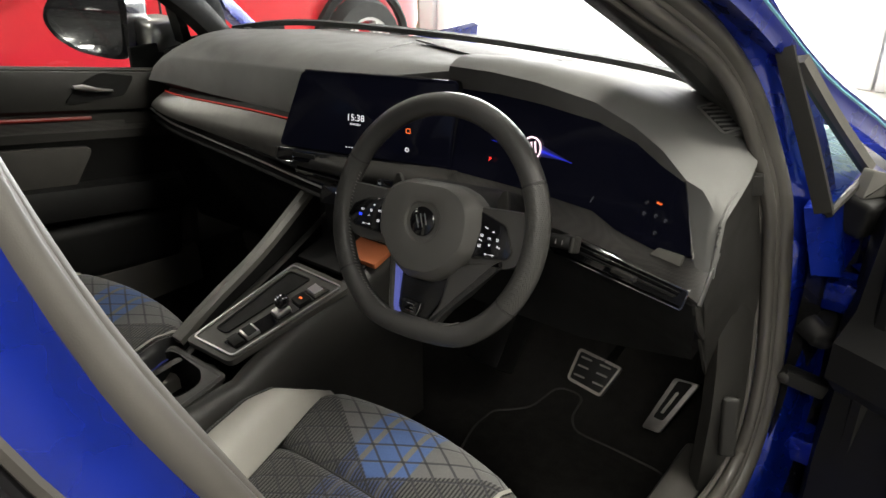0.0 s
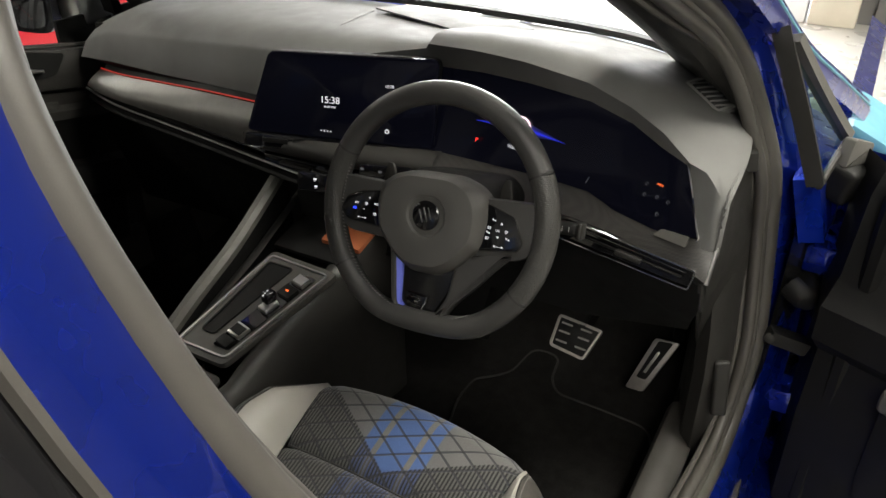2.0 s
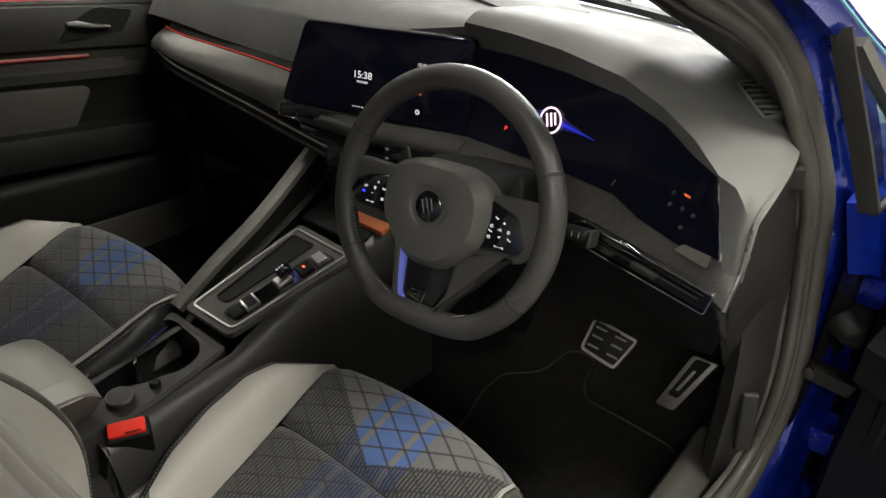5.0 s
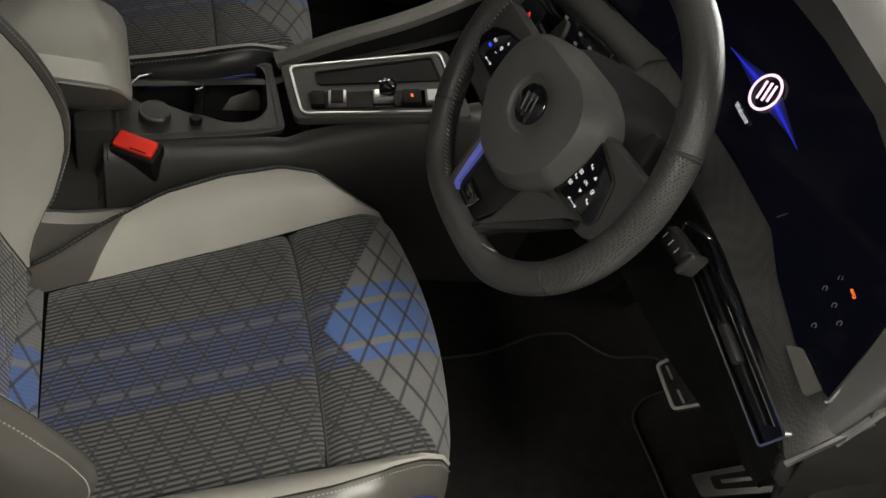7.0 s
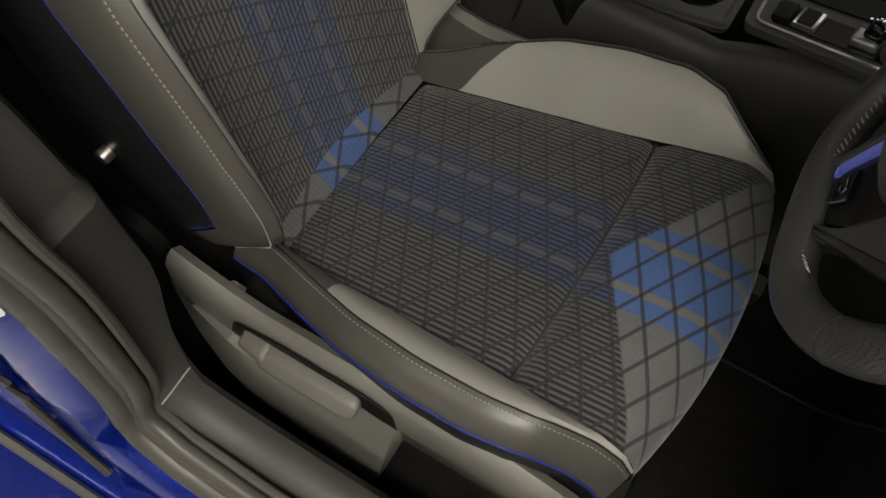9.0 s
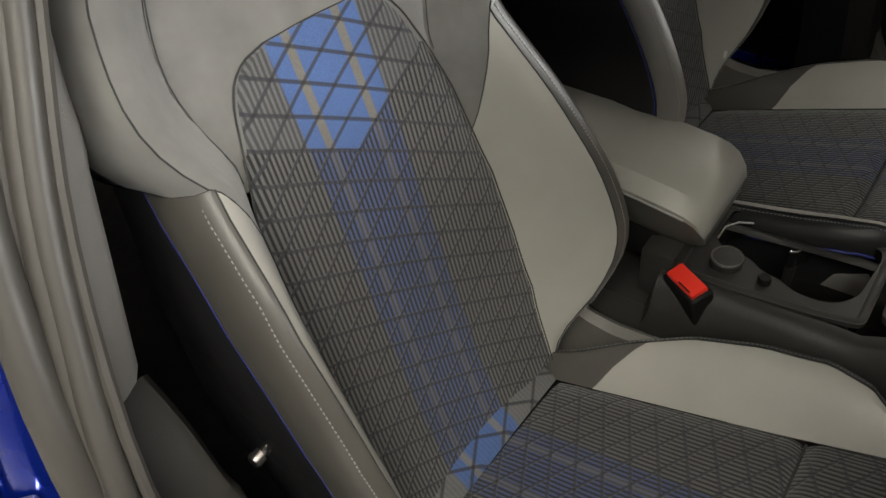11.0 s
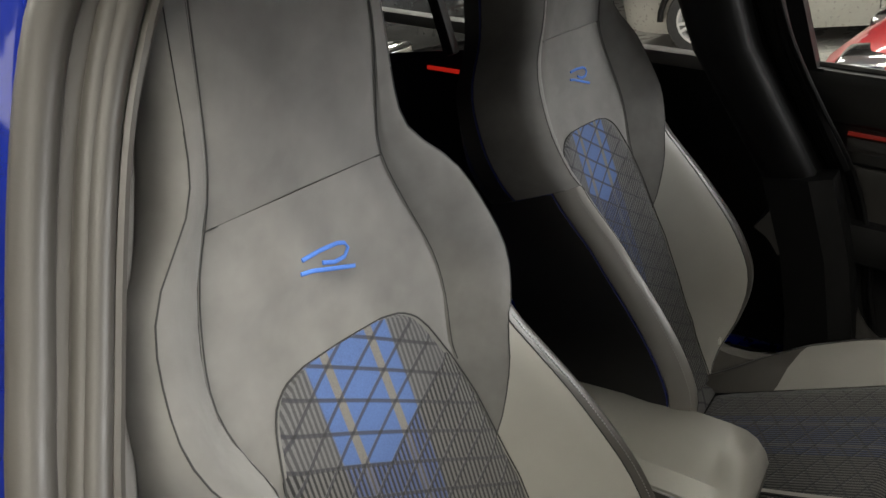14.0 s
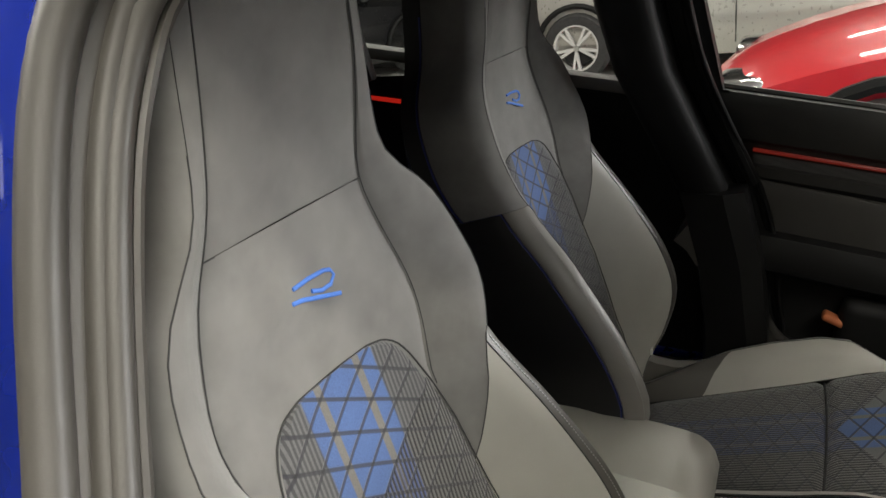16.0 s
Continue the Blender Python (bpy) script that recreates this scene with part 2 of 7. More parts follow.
STRIP_DIM = glow("dim_red_light_strip", (1.0, 0.06, 0.03), 0.10)
STRIP_ON = glow("red_light_strip", (1.0, 0.03, 0.015), 0.34)
BLUE_ON = glow("lit_blue", (0.02, 0.05, 1.0), 1.5)
ORANGE_ON = glow("lit_orange", (1.0, 0.16, 0.03), 1.8)
PINK_ON = glow("lit_pink_white", (1.0, 0.72, 0.82), 1.6)
LAMP_ON = glow("lamp_panel", (1.0, 0.96, 0.9), 4)
DAY = glow("daylight_backdrop", (0.97, 0.99, 1.0), 3.5)

# rib texture of the decor strip: small raised dots on dark metal
DECOR = mat("patterned_dark_decor", (0.05, 0.048, 0.045), 0.42, metal=0.25, vary=0.05)
kd = Nodes(DECOR)
tcd = DECOR.node_tree.nodes.new("ShaderNodeTexCoord")
chk = DECOR.node_tree.nodes.new("ShaderNodeTexChecker")
chk.inputs["Scale"].default_value = 380
mpd = DECOR.node_tree.nodes.new("ShaderNodeMapping")
mpd.inputs["Rotation"].default_value = (0.4, 0.35, 0.78)
DECOR.node_tree.links.new(tcd.outputs["Object"], mpd.inputs["Vector"])
DECOR.node_tree.links.new(mpd.outputs["Vector"], chk.inputs["Vector"])
DECOR.node_tree.links.new(kd.mix(chk.outputs["Fac"], (0.028, 0.027, 0.026), (0.046, 0.044, 0.042)), DECOR.node_tree.nodes["Principled BSDF"].inputs["Base Color"])
PERF = mat("perforated_leather", (0.040, 0.039, 0.038), 0.42, vary=0.08)
kn = Nodes(PERF)
tcp = PERF.node_tree.nodes.new("ShaderNodeTexCoord")
vo = PERF.node_tree.nodes.new("ShaderNodeTexVoronoi")
vo.inputs["Scale"].default_value, vo.inputs["Randomness"].default_value = 400, 0.0
PERF.node_tree.links.new(tcp.outputs["Object"], vo.inputs["Vector"])
pb = PERF.node_tree.nodes.new("ShaderNodeBump")
pb.inputs["Strength"].default_value, pb.inputs["Distance"].default_value = 0.9, 0.0012
PERF.node_tree.links.new(kn.step(vo.outputs["Distance"], 0.33, 0.08), pb.inputs["Height"])
PERF.node_tree.links.new(kn.mix(kn.step(vo.outputs["Distance"], 0.30, 0.08), (0.008, 0.008, 0.008), (0.042, 0.041, 0.039)), PERF.node_tree.nodes["Principled BSDF"].inputs["Base Color"])
PERF.node_tree.links.new(pb.outputs["Normal"], PERF.node_tree.nodes["Principled BSDF"].inputs["Normal"])
RIM = mat("black_wheel_leather", (0.040, 0.039, 0.038), 0.36, grain=0.3, gscale=650)

# ---- mesh helpers ----


def part(name, bm, material, parent=None, label="", smooth=38):
    """Link a bmesh as one mesh object under a thing or part."""
    bmesh.ops.recalc_face_normals(bm, faces=bm.faces)
    lim = radians(smooth)
    for f in bm.faces:
        f.smooth = True
    for e in bm.edges:
        e.smooth = len(e.link_faces) == 2 and e.calc_face_angle(0) < lim
    me = bpy.data.meshes.new(name)
    bm.to_mesh(me)
    bm.free()
    me.materials.append(material)
    ob = new(name, me)
    if parent:
        ob.parent = parent
        ob.matrix_parent_inverse = parent.matrix_world.inverted()
    if label:
        ob["label"] = label
    return ob


def thing(name, label, category, at=(0, 0, 0), group="", kind=""):
    ob = new(name)
    ob.empty_display_size = 0.05
    ob.matrix_world = Matrix.Translation(at)
    ob.matrix_basis = Matrix.Translation(at)
    bpy.context.view_layer.update()
    return tagged(ob, label, category, group, kind)


def grid(bm, rows, close_u=False, close_v=False):
    """Faces over a list of rows of points."""
    vs = [[bm.verts.new(p) for p in r] for r in rows]
    n, k = len(vs), len(vs[0])
    for i in range(n if close_v else n - 1):
        for j in range(k if close_u else k - 1):
            q = (vs[i][j], vs[i][(j + 1) % k], vs[(i + 1) % n][(j + 1) % k], vs[(i + 1) % n][j])
            if len(set(q)) == 4:
                try:
                    bm.faces.new(q)
                except ValueError:
                    pass
    return vs


def cap(bm, ring):
    try:
        bm.faces.new(ring)
    except ValueError:
        pass


def loft(rows, closed=True, caps=True):
    bm = bmesh.new()
    vs = grid(bm, rows, close_u=closed)
    if caps and closed:
        cap(bm, vs[0])
        cap(bm, list(reversed(vs[-1])))
    return bm


def spline(pts, n, loop=False):
    """Catmull-Rom through points, n steps a span."""
    P = [Vector(p) for p in pts]
    out = []
    m = len(P)
    for i in range(m if loop else m - 1):
        a, b, c, d = (P[(i - 1) % m], P[i], P[(i + 1) % m], P[(i + 2) % m]) if loop else (P[max(i - 1, 0)], P[i], P[i + 1], P[min(i + 2, m - 1)])
        for s in range(n):
            t = s / n
            out.append(0.5 * ((2 * b) + (c - a) * t + (2 * a - 5 * b + 4 * c - d) * t * t + (3 * b - a - 3 * c + d) * t ** 3))
    if not loop:
        out.append(P[-1])
    return out


def sweep(path, section, loop=False, up=(0, 0, 1), bm=None):
    """A closed section (list of (side, up) pairs) carried along a path."""
    bm = bm or bmesh.new()
    n = len(path)
    rows = []
    for i, p in enumerate(path):
        p = Vector(p)
        t = (Vector(path[(i + 1) % n] if loop or i < n - 1 else path[i]) - Vector(path[i - 1] if loop or i > 0 else path[i])).normalized()
        s = t.cross(Vector(up))
        s = s.normalized() if s.length > 1e-5 else Vector((1, 0, 0))
        u = s.cross(t)
        rows.append([p + s * a + u * b for a, b in section])
    vs = grid(bm, rows, close_u=True, close_v=loop)
    if not loop:
        cap(bm, vs[0])
        cap(bm, list(reversed(vs[-1])))
    return bm


def circle(r, n=8, flat=1.0):
    return [(r * math.cos(2 * math.pi * i / n), r * flat * math.sin(2 * math.pi * i / n)) for i in range(n)]


def tube(path, r, n=6, loop=False, up=(0, 0, 1), bm=None):
    return sweep(path, circle(r, n), loop, up, bm)


def rbox(size, m=None, bevel=0.004, seg=2, bm=None):
    """A box of that size about its centre, with rounded edges, at the pose m."""
    b = bmesh.new()
    bmesh.ops.create_cube(b, size=1)
    bmesh.ops.scale(b, vec=size, verts=b.verts)
    if bevel:
        bmesh.ops.bevel(b, geom=b.edges[:], offset=min(bevel, min(size) * 0.45), segments=seg, affect="EDGES", profile=0.6)
    if m is not None:
        bmesh.ops.transform(b, matrix=m, verts=b.verts)
    if bm is None:
        return b
    me = bpy.data.meshes.new("tmp")
    b.to_mesh(me)
    b.free()
    bm.from_mesh(me)
    bpy.data.meshes.remove(me)
    return bm


def slab(outline, depth, m=None, bevel=0.0, seg=2):
    """A flat outline (x, y) extruded by depth along z, its front edge rounded."""
    bm = bmesh.new()
    vs = [bm.verts.new((x, y, 0)) for x, y in outline]
    f = bm.faces.new(vs)
    r = bmesh.ops.extrude_face_region(bm, geom=[f])
    top = [v for v in r["geom"] if isinstance(v, bmesh.types.BMVert)]
    bmesh.ops.translate(bm, vec=(0, 0, depth), verts=top)
    if bevel:
        ed = [e for e in bm.edges if all(v in top for v in e.verts)]
        bmesh.ops.bevel(bm, geom=ed, offset=bevel, segments=seg, affect="EDGES", profile=0.6)
    if m is not None:
        bmesh.ops.transform(bm, matrix=m, verts=bm.verts)
    return bm


def rounded(pts, r, n=4):
    """The corners of an outline rounded."""
    out = []
    k = len(pts)
    for i in range(k):
        p, a, b = (Vector((*pts[j % k], 0)) for j in (i, i - 1, i + 1))
        da, db = (a - p), (b - p)
        q = min(r, da.length * 0.45, db.length * 0.45)
        p1, p2 = p + da.normalized() * q, p + db.normalized() * q
        for s in range(n + 1):
            t = s / n
            w = (1 - t) ** 2 * p1 + 2 * t * (1 - t) * p + t * t * p2
            out.append((w.x, w.y))
    return out


def ring_outline(pts, width):
    """Frame between an outline and the same outline drawn in by width."""
    n = len(pts)
    inner = []
    area2 = sum(pts[i - 1][0] * pts[i][1] - pts[i][0] * pts[i - 1][1] for i in range(n))
    sg = 1 if area2 > 0 else -1
    for i in range(n):
        a, b = Vector(pts[i - 1]), Vector(pts[(i + 1) % n])
        t = (b - a).normalized()
        inner.append((pts[i][0] - sg * t.y * width, pts[i][1] + sg * t.x * width))
    return inner


def frame_slab(pts, width, depth, m=None):
    inner = ring_outline(pts, width)
    rows = [[(x, y, 0) for x, y in pts], [(x, y, depth) for x, y in pts], [(x, y, depth) for x, y in inner], [(x, y, 0) for x, y in inner]]
    bm = bmesh.new()
    grid(bm, rows, close_u=True, close_v=True)
    if m is not None:
        bmesh.ops.transform(bm, matrix=m, verts=bm.verts)
    return bm


def lathe(profile, n=24, m=None):
    """(radius, height) pairs turned about z."""
    bm = bmesh.new()
    rows = [[(r * math.cos(2 * math.pi * i / n), r * math.sin(2 * math.pi * i / n), h) for i in range(n)] for r, h in profile]
    vs = grid(bm, rows, close_u=True)
    cap(bm, vs[0])
    cap(bm, list(reversed(vs[-1])))
    if m is not None:
        bmesh.ops.transform(bm, matrix=m, verts=bm.verts)
    return bm


def lerp(table, t):
    """Piecewise linear table of (key, value...)."""
    if t <= table[0][0]:
        return table[0][1:]
    for a, b in zip(table, table[1:]):
        if t <= b[0]:
            f = (t - a[0]) / (b[0] - a[0])
            return tuple(p + (q - p) * f for p, q in zip(a[1:], b[1:]))
    return table[-1][1:]


def axes(o, x, y, z):
    """A pose from an origin and three axes."""
    x, y, z = (Vector(v).normalized() for v in (x, y, z))
    return Matrix(((x.x, y.x, z.x, o[0]), (x.y, y.y, z.y, o[1]), (x.z, y.z, z.z, o[2]), (0, 0, 0, 1)))


def writing(name, text, size, m, material, parent, label=""):
    """Lettering with the built-in font, as a thin mesh."""
    c = bpy.data.curves.new(name, "FONT")
    c.body, c.size, c.align_x, c.align_y, c.extrude = text, size, "CENTER", "CENTER", 0.0002
    o = bpy.data.objects.new(name, c)
    scene.collection.objects.link(o)
    dg = bpy.context.evaluated_depsgraph_get()
    me = bpy.data.meshes.new_from_object(o.evaluated_get(dg))
    bpy.data.objects.remove(o)
    me.transform(m)
    me.materials.clear()
    me.materials.append(material)
    ob = new(name, me)
    ob.parent = parent
    ob.matrix_parent_inverse = parent.matrix_world.inverted()
    if label:
        ob["label"] = label
    return ob

# ---- showroom ----


def plain(name, size, at, material, label, category, rot=None):
    ob = part(name, rbox(size, None, 0.0), material)
    ob.matrix_world = Matrix.Translation(at) @ (rot or Matrix())
    return tagged(ob, label, category, kind="structure")


plain("floor", (60, 60, 0.2), (0, 0, GROUND - 0.1), CONCRETE, "pale polished showroom floor", "floor")
plain("ceiling", (24, 18, 0.2), (-5, -2, 3.7), GREYWALL, "mid grey showroom ceiling", "ceiling")
plain("wall_north_west", (13.3, 0.3, 3.6), (-10.4, 5.35, 1.8), DARKWALL, "dark grey painted showroom wall", "wall")
plain("wall_north_east", (8, 0.3, 3.6), (4.75, 5.35, 1.8), DARKWALL, "dark grey painted showroom wall", "wall")
plain("wall_east", (0.3, 18, 3.6), (7, -2, 1.8), GREYWALL, "grey showroom side wall", "wall")
plain("wall_west", (0.3, 18, 3.6), (-16.8, -2, 1.8), DARKWALL, "dark showroom side wall", "wall")
plain("wall_south", (24, 0.3, 3.6), (-5, -10.8, 1.8), DARKWALL, "dark showroom rear wall", "wall")
plain("trim_north_top", (3.7, 0.3, 0.5), (-1.65, 5.35, 3.35), WHITEP, "white lintel above the tall opening", "trim")
plain("backdrop", (6, 0.05, 5), (-1.6, 5.8, 1.6), DAY, "overexposed daylight beyond the opening", "daylight")

opening = thing("door_frame", "white frame posts round the tall bright opening", "door frame", (-1.6, 5.2, GROUND), kind="structure")
for px, w, mt in ((-3.68, 0.12, CREAM), (-3.52, 0.16, WHITEP), (-3.34, 0.1, WHITEP), (0.22, 0.10, WHITEP), (0.36, 0.14, WHITEP), (0.60, 0.30, CREAM)):
    part("post", rbox((w, 0.22, 3.2), Matrix.Translation((px, 5.16 - (0.02 if mt is CREAM else 0), GROUND + 1.6)), 0.012), mt, opening)
skirt = part("baseboard", rbox((5.5, 0.06, 0.45), Matrix.Translation((3.6, 5.16, GROUND + 0.225)), 0.01), DARKWALL)
tagged(skirt, "dark grey skirting along the showroom wall", "baseboard", kind="structure")

lamp0 = None
for lx, ly in LAMPS + [(1.6, -1.9), (2.3, -1.9), (1.6, -4.5), (2.3, -4.5), (3.6, -3.2), (3.6, -1.2), (3.6, -5.4), (4.8, -2.2), (4.8, -4.4), (5.4, 0.6), (5.4, 2.6), (-2.7, -2.6), (-2.7, -5.0), (5.2, 3.9), (6.4, 3.2)]:
    if lamp0 is None:
        lamp0 = thing("ceiling_light", "long white ceiling light panel, switched on", "ceiling light", (lx, ly, 3.6), "ceiling lights")
        part("housing", rbox((0.38, 1.45, 0.07), Matrix.Translation((lx, ly, 3.56)), 0.01), WHITEP, lamp0)
        part("diffuser", rbox((0.32, 1.38, 0.02), Matrix.Translation((lx, ly, 3.515)), 0.004), LAMP_ON, lamp0, "glowing white diffuser")
    else:
        copy_thing(lamp0, Matrix.Translation((lx, ly, 3.6)))


def open_ring(bm):
    """A lathe without its end discs."""
    bmesh.ops.delete(bm, geom=[f for f in bm.faces if len(f.verts) > 4], context="FACES")
    return bm


def wheel_parts(parent, at, radius, face):
    """A road wheel: tyre with a spoked rim, its face looking along face * x."""
    m = Matrix.Translation(at) @ Euler((0, radians(90), 0)).to_matrix().to_4x4()
    w = 0.11
    tyre = part("wheel", open_ring(lathe([(radius * 0.66, -w), (radius * 0.93, -w), (radius, -w * 0.7), (radius, w * 0.7), (radius * 0.93, w), (radius * 0.68, w)], 28, m)), TYRE, parent, "black tyre on a silver spoked rim")
    part("rim", open_ring(lathe([(radius * 0.60, -w * 0.6), (radius * 0.69, -w * 0.9), (radius * 0.69, w * 0.95), (radius * 0.63, w * 0.95), (radius * 0.60, w * 0.2)], 28, m)), ALLOY, tyre)
    bm = bmesh.new()
    for i in range(5):
        for off in (-0.16, 0.16):
            a = 2 * math.pi * i / 5
            c0, c1 = a, a + off
            p = Vector((0.10 * radius * math.cos(c0), 0.10 * radius * math.sin(c0), face * w * 0.75))
            q = Vector((0.66 * radius * math.cos(c1), 0.66 * radius * math.sin(c1), face * w * 0.85))
            sweep([m @ p, m @ q], [(-0.016, -0.012), (0.016, -0.012), (0.012, 0.012), (-0.012, 0.012)], False, (1, 0, 0), bm)
    part("spokes", bm, ALLOY, tyre)
    part("brake_disc", lathe([(0.0, -0.01), (radius * 0.52, -0.01), (radius * 0.52, 0.01), (0.0, 0.01)], 24, m), TYRE, tyre, "dark brake disc")
    part("hub_cap", lathe([(0.0, 0), (0.035, 0), (0.03, 0.02), (0.0, 0.02)], 14, m @ Matrix.Translation((0, 0, face * w * 0.7))), SATIN, tyre)


def other_car(name, label, at, turn, paint, length=4.2, width=1.8, height=1.42, glass=PIANO):
    """A parked car: lofted body, glasshouse, wheels, lamps and mirrors; its nose along local +y."""
    t = thing(name, label, "car", at, "parked cars")
    M = Matrix.Translation(at) @ Euler((0, 0, radians(turn))).to_matrix().to_4x4()
    L, W, H = length / 2, width / 2, height
    rows = []
    for f, hw, zl, zh in ((-1.0, 0.72, 0.38, 0.78), (-0.95, 0.88, 0.26, 0.9), (-0.8, 0.97, 0.2, 0.95), (-0.4, 1.0, 0.19, 0.95), (0.1, 1.0, 0.19, 0.94), (0.42, 0.99, 0.19, 0.92), (0.7, 0.95, 0.2, 0.84), (0.9, 0.86, 0.24, 0.72), (1.0, 0.66, 0.34, 0.58)):
        y, w = f * L, hw * W
        rows.append([M @ Vector(p) for p in ((-w * 0.9, y, zl), (-w, y, zl + 0.18), (-w * 0.985, y, (zl + zh) / 2), (-w * 0.93, y, zh - 0.06), (-w * 0.8, y, zh), (0, y, zh + 0.035), (w * 0.8, y, zh), (w * 0.93, y, zh - 0.06), (w * 0.985, y, (zl + zh) / 2), (w, y, zl + 0.18), (w * 0.9, y, zl))])
    rows = [list(r) for r in zip(*[spline([r[j] for r in rows], 3) for j in range(11)])]
    part("body", loft(rows), paint, t)
    rows = []
    for f, hw, z in ((-0.93, 0.78, 0.93), (-0.72, 0.70, H - 0.06), (-0.3, 0.70, H), (0.08, 0.68, H - 0.03), (0.40, 0.80, 0.95)):
        rows.append([M @ Vector(p) for p in ((-W * 0.88, f * L * 1.0, 0.9), (-W * hw, f * L, z - 0.05), (-W * hw * 0.85, f * L, z), (0, f * L, z + 0.02), (W * hw * 0.85, f * L, z), (W * hw, f * L, z - 0.05), (W * 0.88, f * L, 0.9))])
    part("glasshouse", loft(rows), glass, t, "dark tinted glasshouse")
    rows = []
    for f, hw, z in ((-0.74, 0.66, H - 0.045), (-0.3, 0.68, H + 0.01), (0.06, 0.66, H - 0.02)):
        rows.append([M @ Vector(p) for p in ((-W * hw, f * L, z - 0.03), (-W * hw * 0.8, f * L, z + 0.014), (0, f * L, z + 0.034), (W * hw * 0.8, f * L, z + 0.014), (W * hw, f * L, z - 0.03))])
    part("roof", loft(rows, closed=True), paint, t)
    for sx in (-1, 1):
        for fy in (-0.62, 0.64):
            p = M @ Vector((sx * (W - 0.055), fy * L, 0.33))
            wheel_parts(t, p, 0.335, sx * (1 if abs(turn) < 90 else -1))
            arch = [M @ Vector((sx * (W + 0.012), fy * L + 0.40 * math.cos(a), 0.33 + 0.40 * math.sin(a))) for a in np.linspace(0.0, math.pi, 15)]
            part("wheel_arch", tube(arch, 0.03, 6), DARK, t, "dark wheel-arch lip")
        part("mirror", rbox((0.2, 0.14, 0.14), M @ Matrix.Translation((sx * (W + 0.06), 0.32 * L, 1.0)), 0.05, 3), paint, t)
        part("door_gap", tube([M @ Vector((sx * (W * 0.99 + 0.006), 0.02 * L, z)) for z in (0.3, 0.6, 0.9)], 0.006, 5), SEAM, t)
        part("headlamp", rbox((0.36, 0.2, 0.13), M @ Matrix.Translation((sx * W * 0.62, L * 0.9, 0.66)), 0.05, 3), CHROME, t, "clear headlamp")
        part("tail_lamp", rbox((0.34, 0.12, 0.14), M @ Matrix.Translation((sx * W * 0.66, -L * 0.95, 0.84)), 0.04, 3), ORANGE, t, "orange and red tail lamp")
        part("window_trim", tube([M @ Vector((sx * W * 0.885, f * L, 0.93)) for f in (-0.8, 0.0, 0.4)], 0.012, 5), CHROME, t, "bright window line")
    return t


other_car("hatchback_car", "glossy red hatchback parked beside the blue car", (-3.0, 1.35, GROUND), 180, RED, 4.1, 1.74, 1.4)
other_car("estate_car", "grey metallic car with silver alloy wheels", (-7.7, -0.9, GROUND), 0, SILVERCAR, 4.6, 1.86, 1.6)
other_car("saloon_car", "black saloon car with bright front lamps", (-7.2, -6.2, GROUND), 60, BLACKCAR, 4.5, 1.8, 1.42)
other_car("facing_car", "black car with bright headlamps facing the row", (-2.7, -5.4, GROUND), 0, BLACKCAR, 4.5, 1.8, 1.42)
other_car("parked_car", "dark car parked behind the row", (-12.2, 1.0, GROUND), 0, BLACKCAR, 4.5, 1.8, 1.45)

# ---- the blue car's shell ----
SILL = 0.53


def flank(z, base=0.735):
    """Sideways place of the door opening at a height."""
    return base if z < 0.93 else base - 0.46 * (z - 0.93)


# opening loop (y, z, extra x), from the rear sill corner round over the roof to the front sill
OPENING = [(-0.42, 0.515, 0.03), (-0.475, 0.60, 0.01), (-0.49, 0.75, 0.0), (-0.522, 0.88, 0.0), (-0.58, 1.03, 0.0), (-0.618, 1.15, 0.0), (-0.638, 1.27, 0.0), (-0.637, 1.345, 0.0), (-0.618, 1.392, 0.0), (-0.565, 1.432, 0.0),
           (-0.40, 1.458, 0.005), (-0.22, 1.422, 0.03), (-0.06, 1.345, 0.045), (0.08, 1.262, 0.055), (0.20, 1.195, 0.06), (0.266, 1.13, 0.06), (0.297, 1.055, 0.056), (0.313, 0.965, 0.047), (0.335, 0.87, 0.042), (0.345, 0.76, 0.055), (0.338, 0.66, 0.066), (0.33, 0.56, 0.066), (0.295, 0.49, 0.062), (0.20, 0.472, 0.055), (0.0, 0.49, 0.04)]
# the far side, where the closed door hides all but the upper part
FAR_OPENING = [(-0.42, 0.515, 0.03), (-0.475, 0.60, 0.01), (-0.49, 0.75, 0.0), (-0.522, 0.88, 0.0), (-0.58, 1.03, 0.0), (-0.618, 1.15, 0.0), (-0.638, 1.27, 0.0), (-0.637, 1.345, 0.0), (-0.618, 1.392, 0.0), (-0.565, 1.432, 0.0),
           (-0.40, 1.458, 0.0), (-0.20, 1.425, 0.0), (0.0, 1.335, 0.0), (0.16, 1.238, 0.0), (0.31, 1.148, 0.0), (0.435, 1.052, 0.0), (0.488, 0.96, 0.0), (0.505, 0.86, 0.01), (0.51, 0.72, 0.035), (0.50, 0.58, 0.05), (0.44, 0.49, 0.055), (0.30, 0.47, 0.05), (0.0, 0.49, 0.04)]


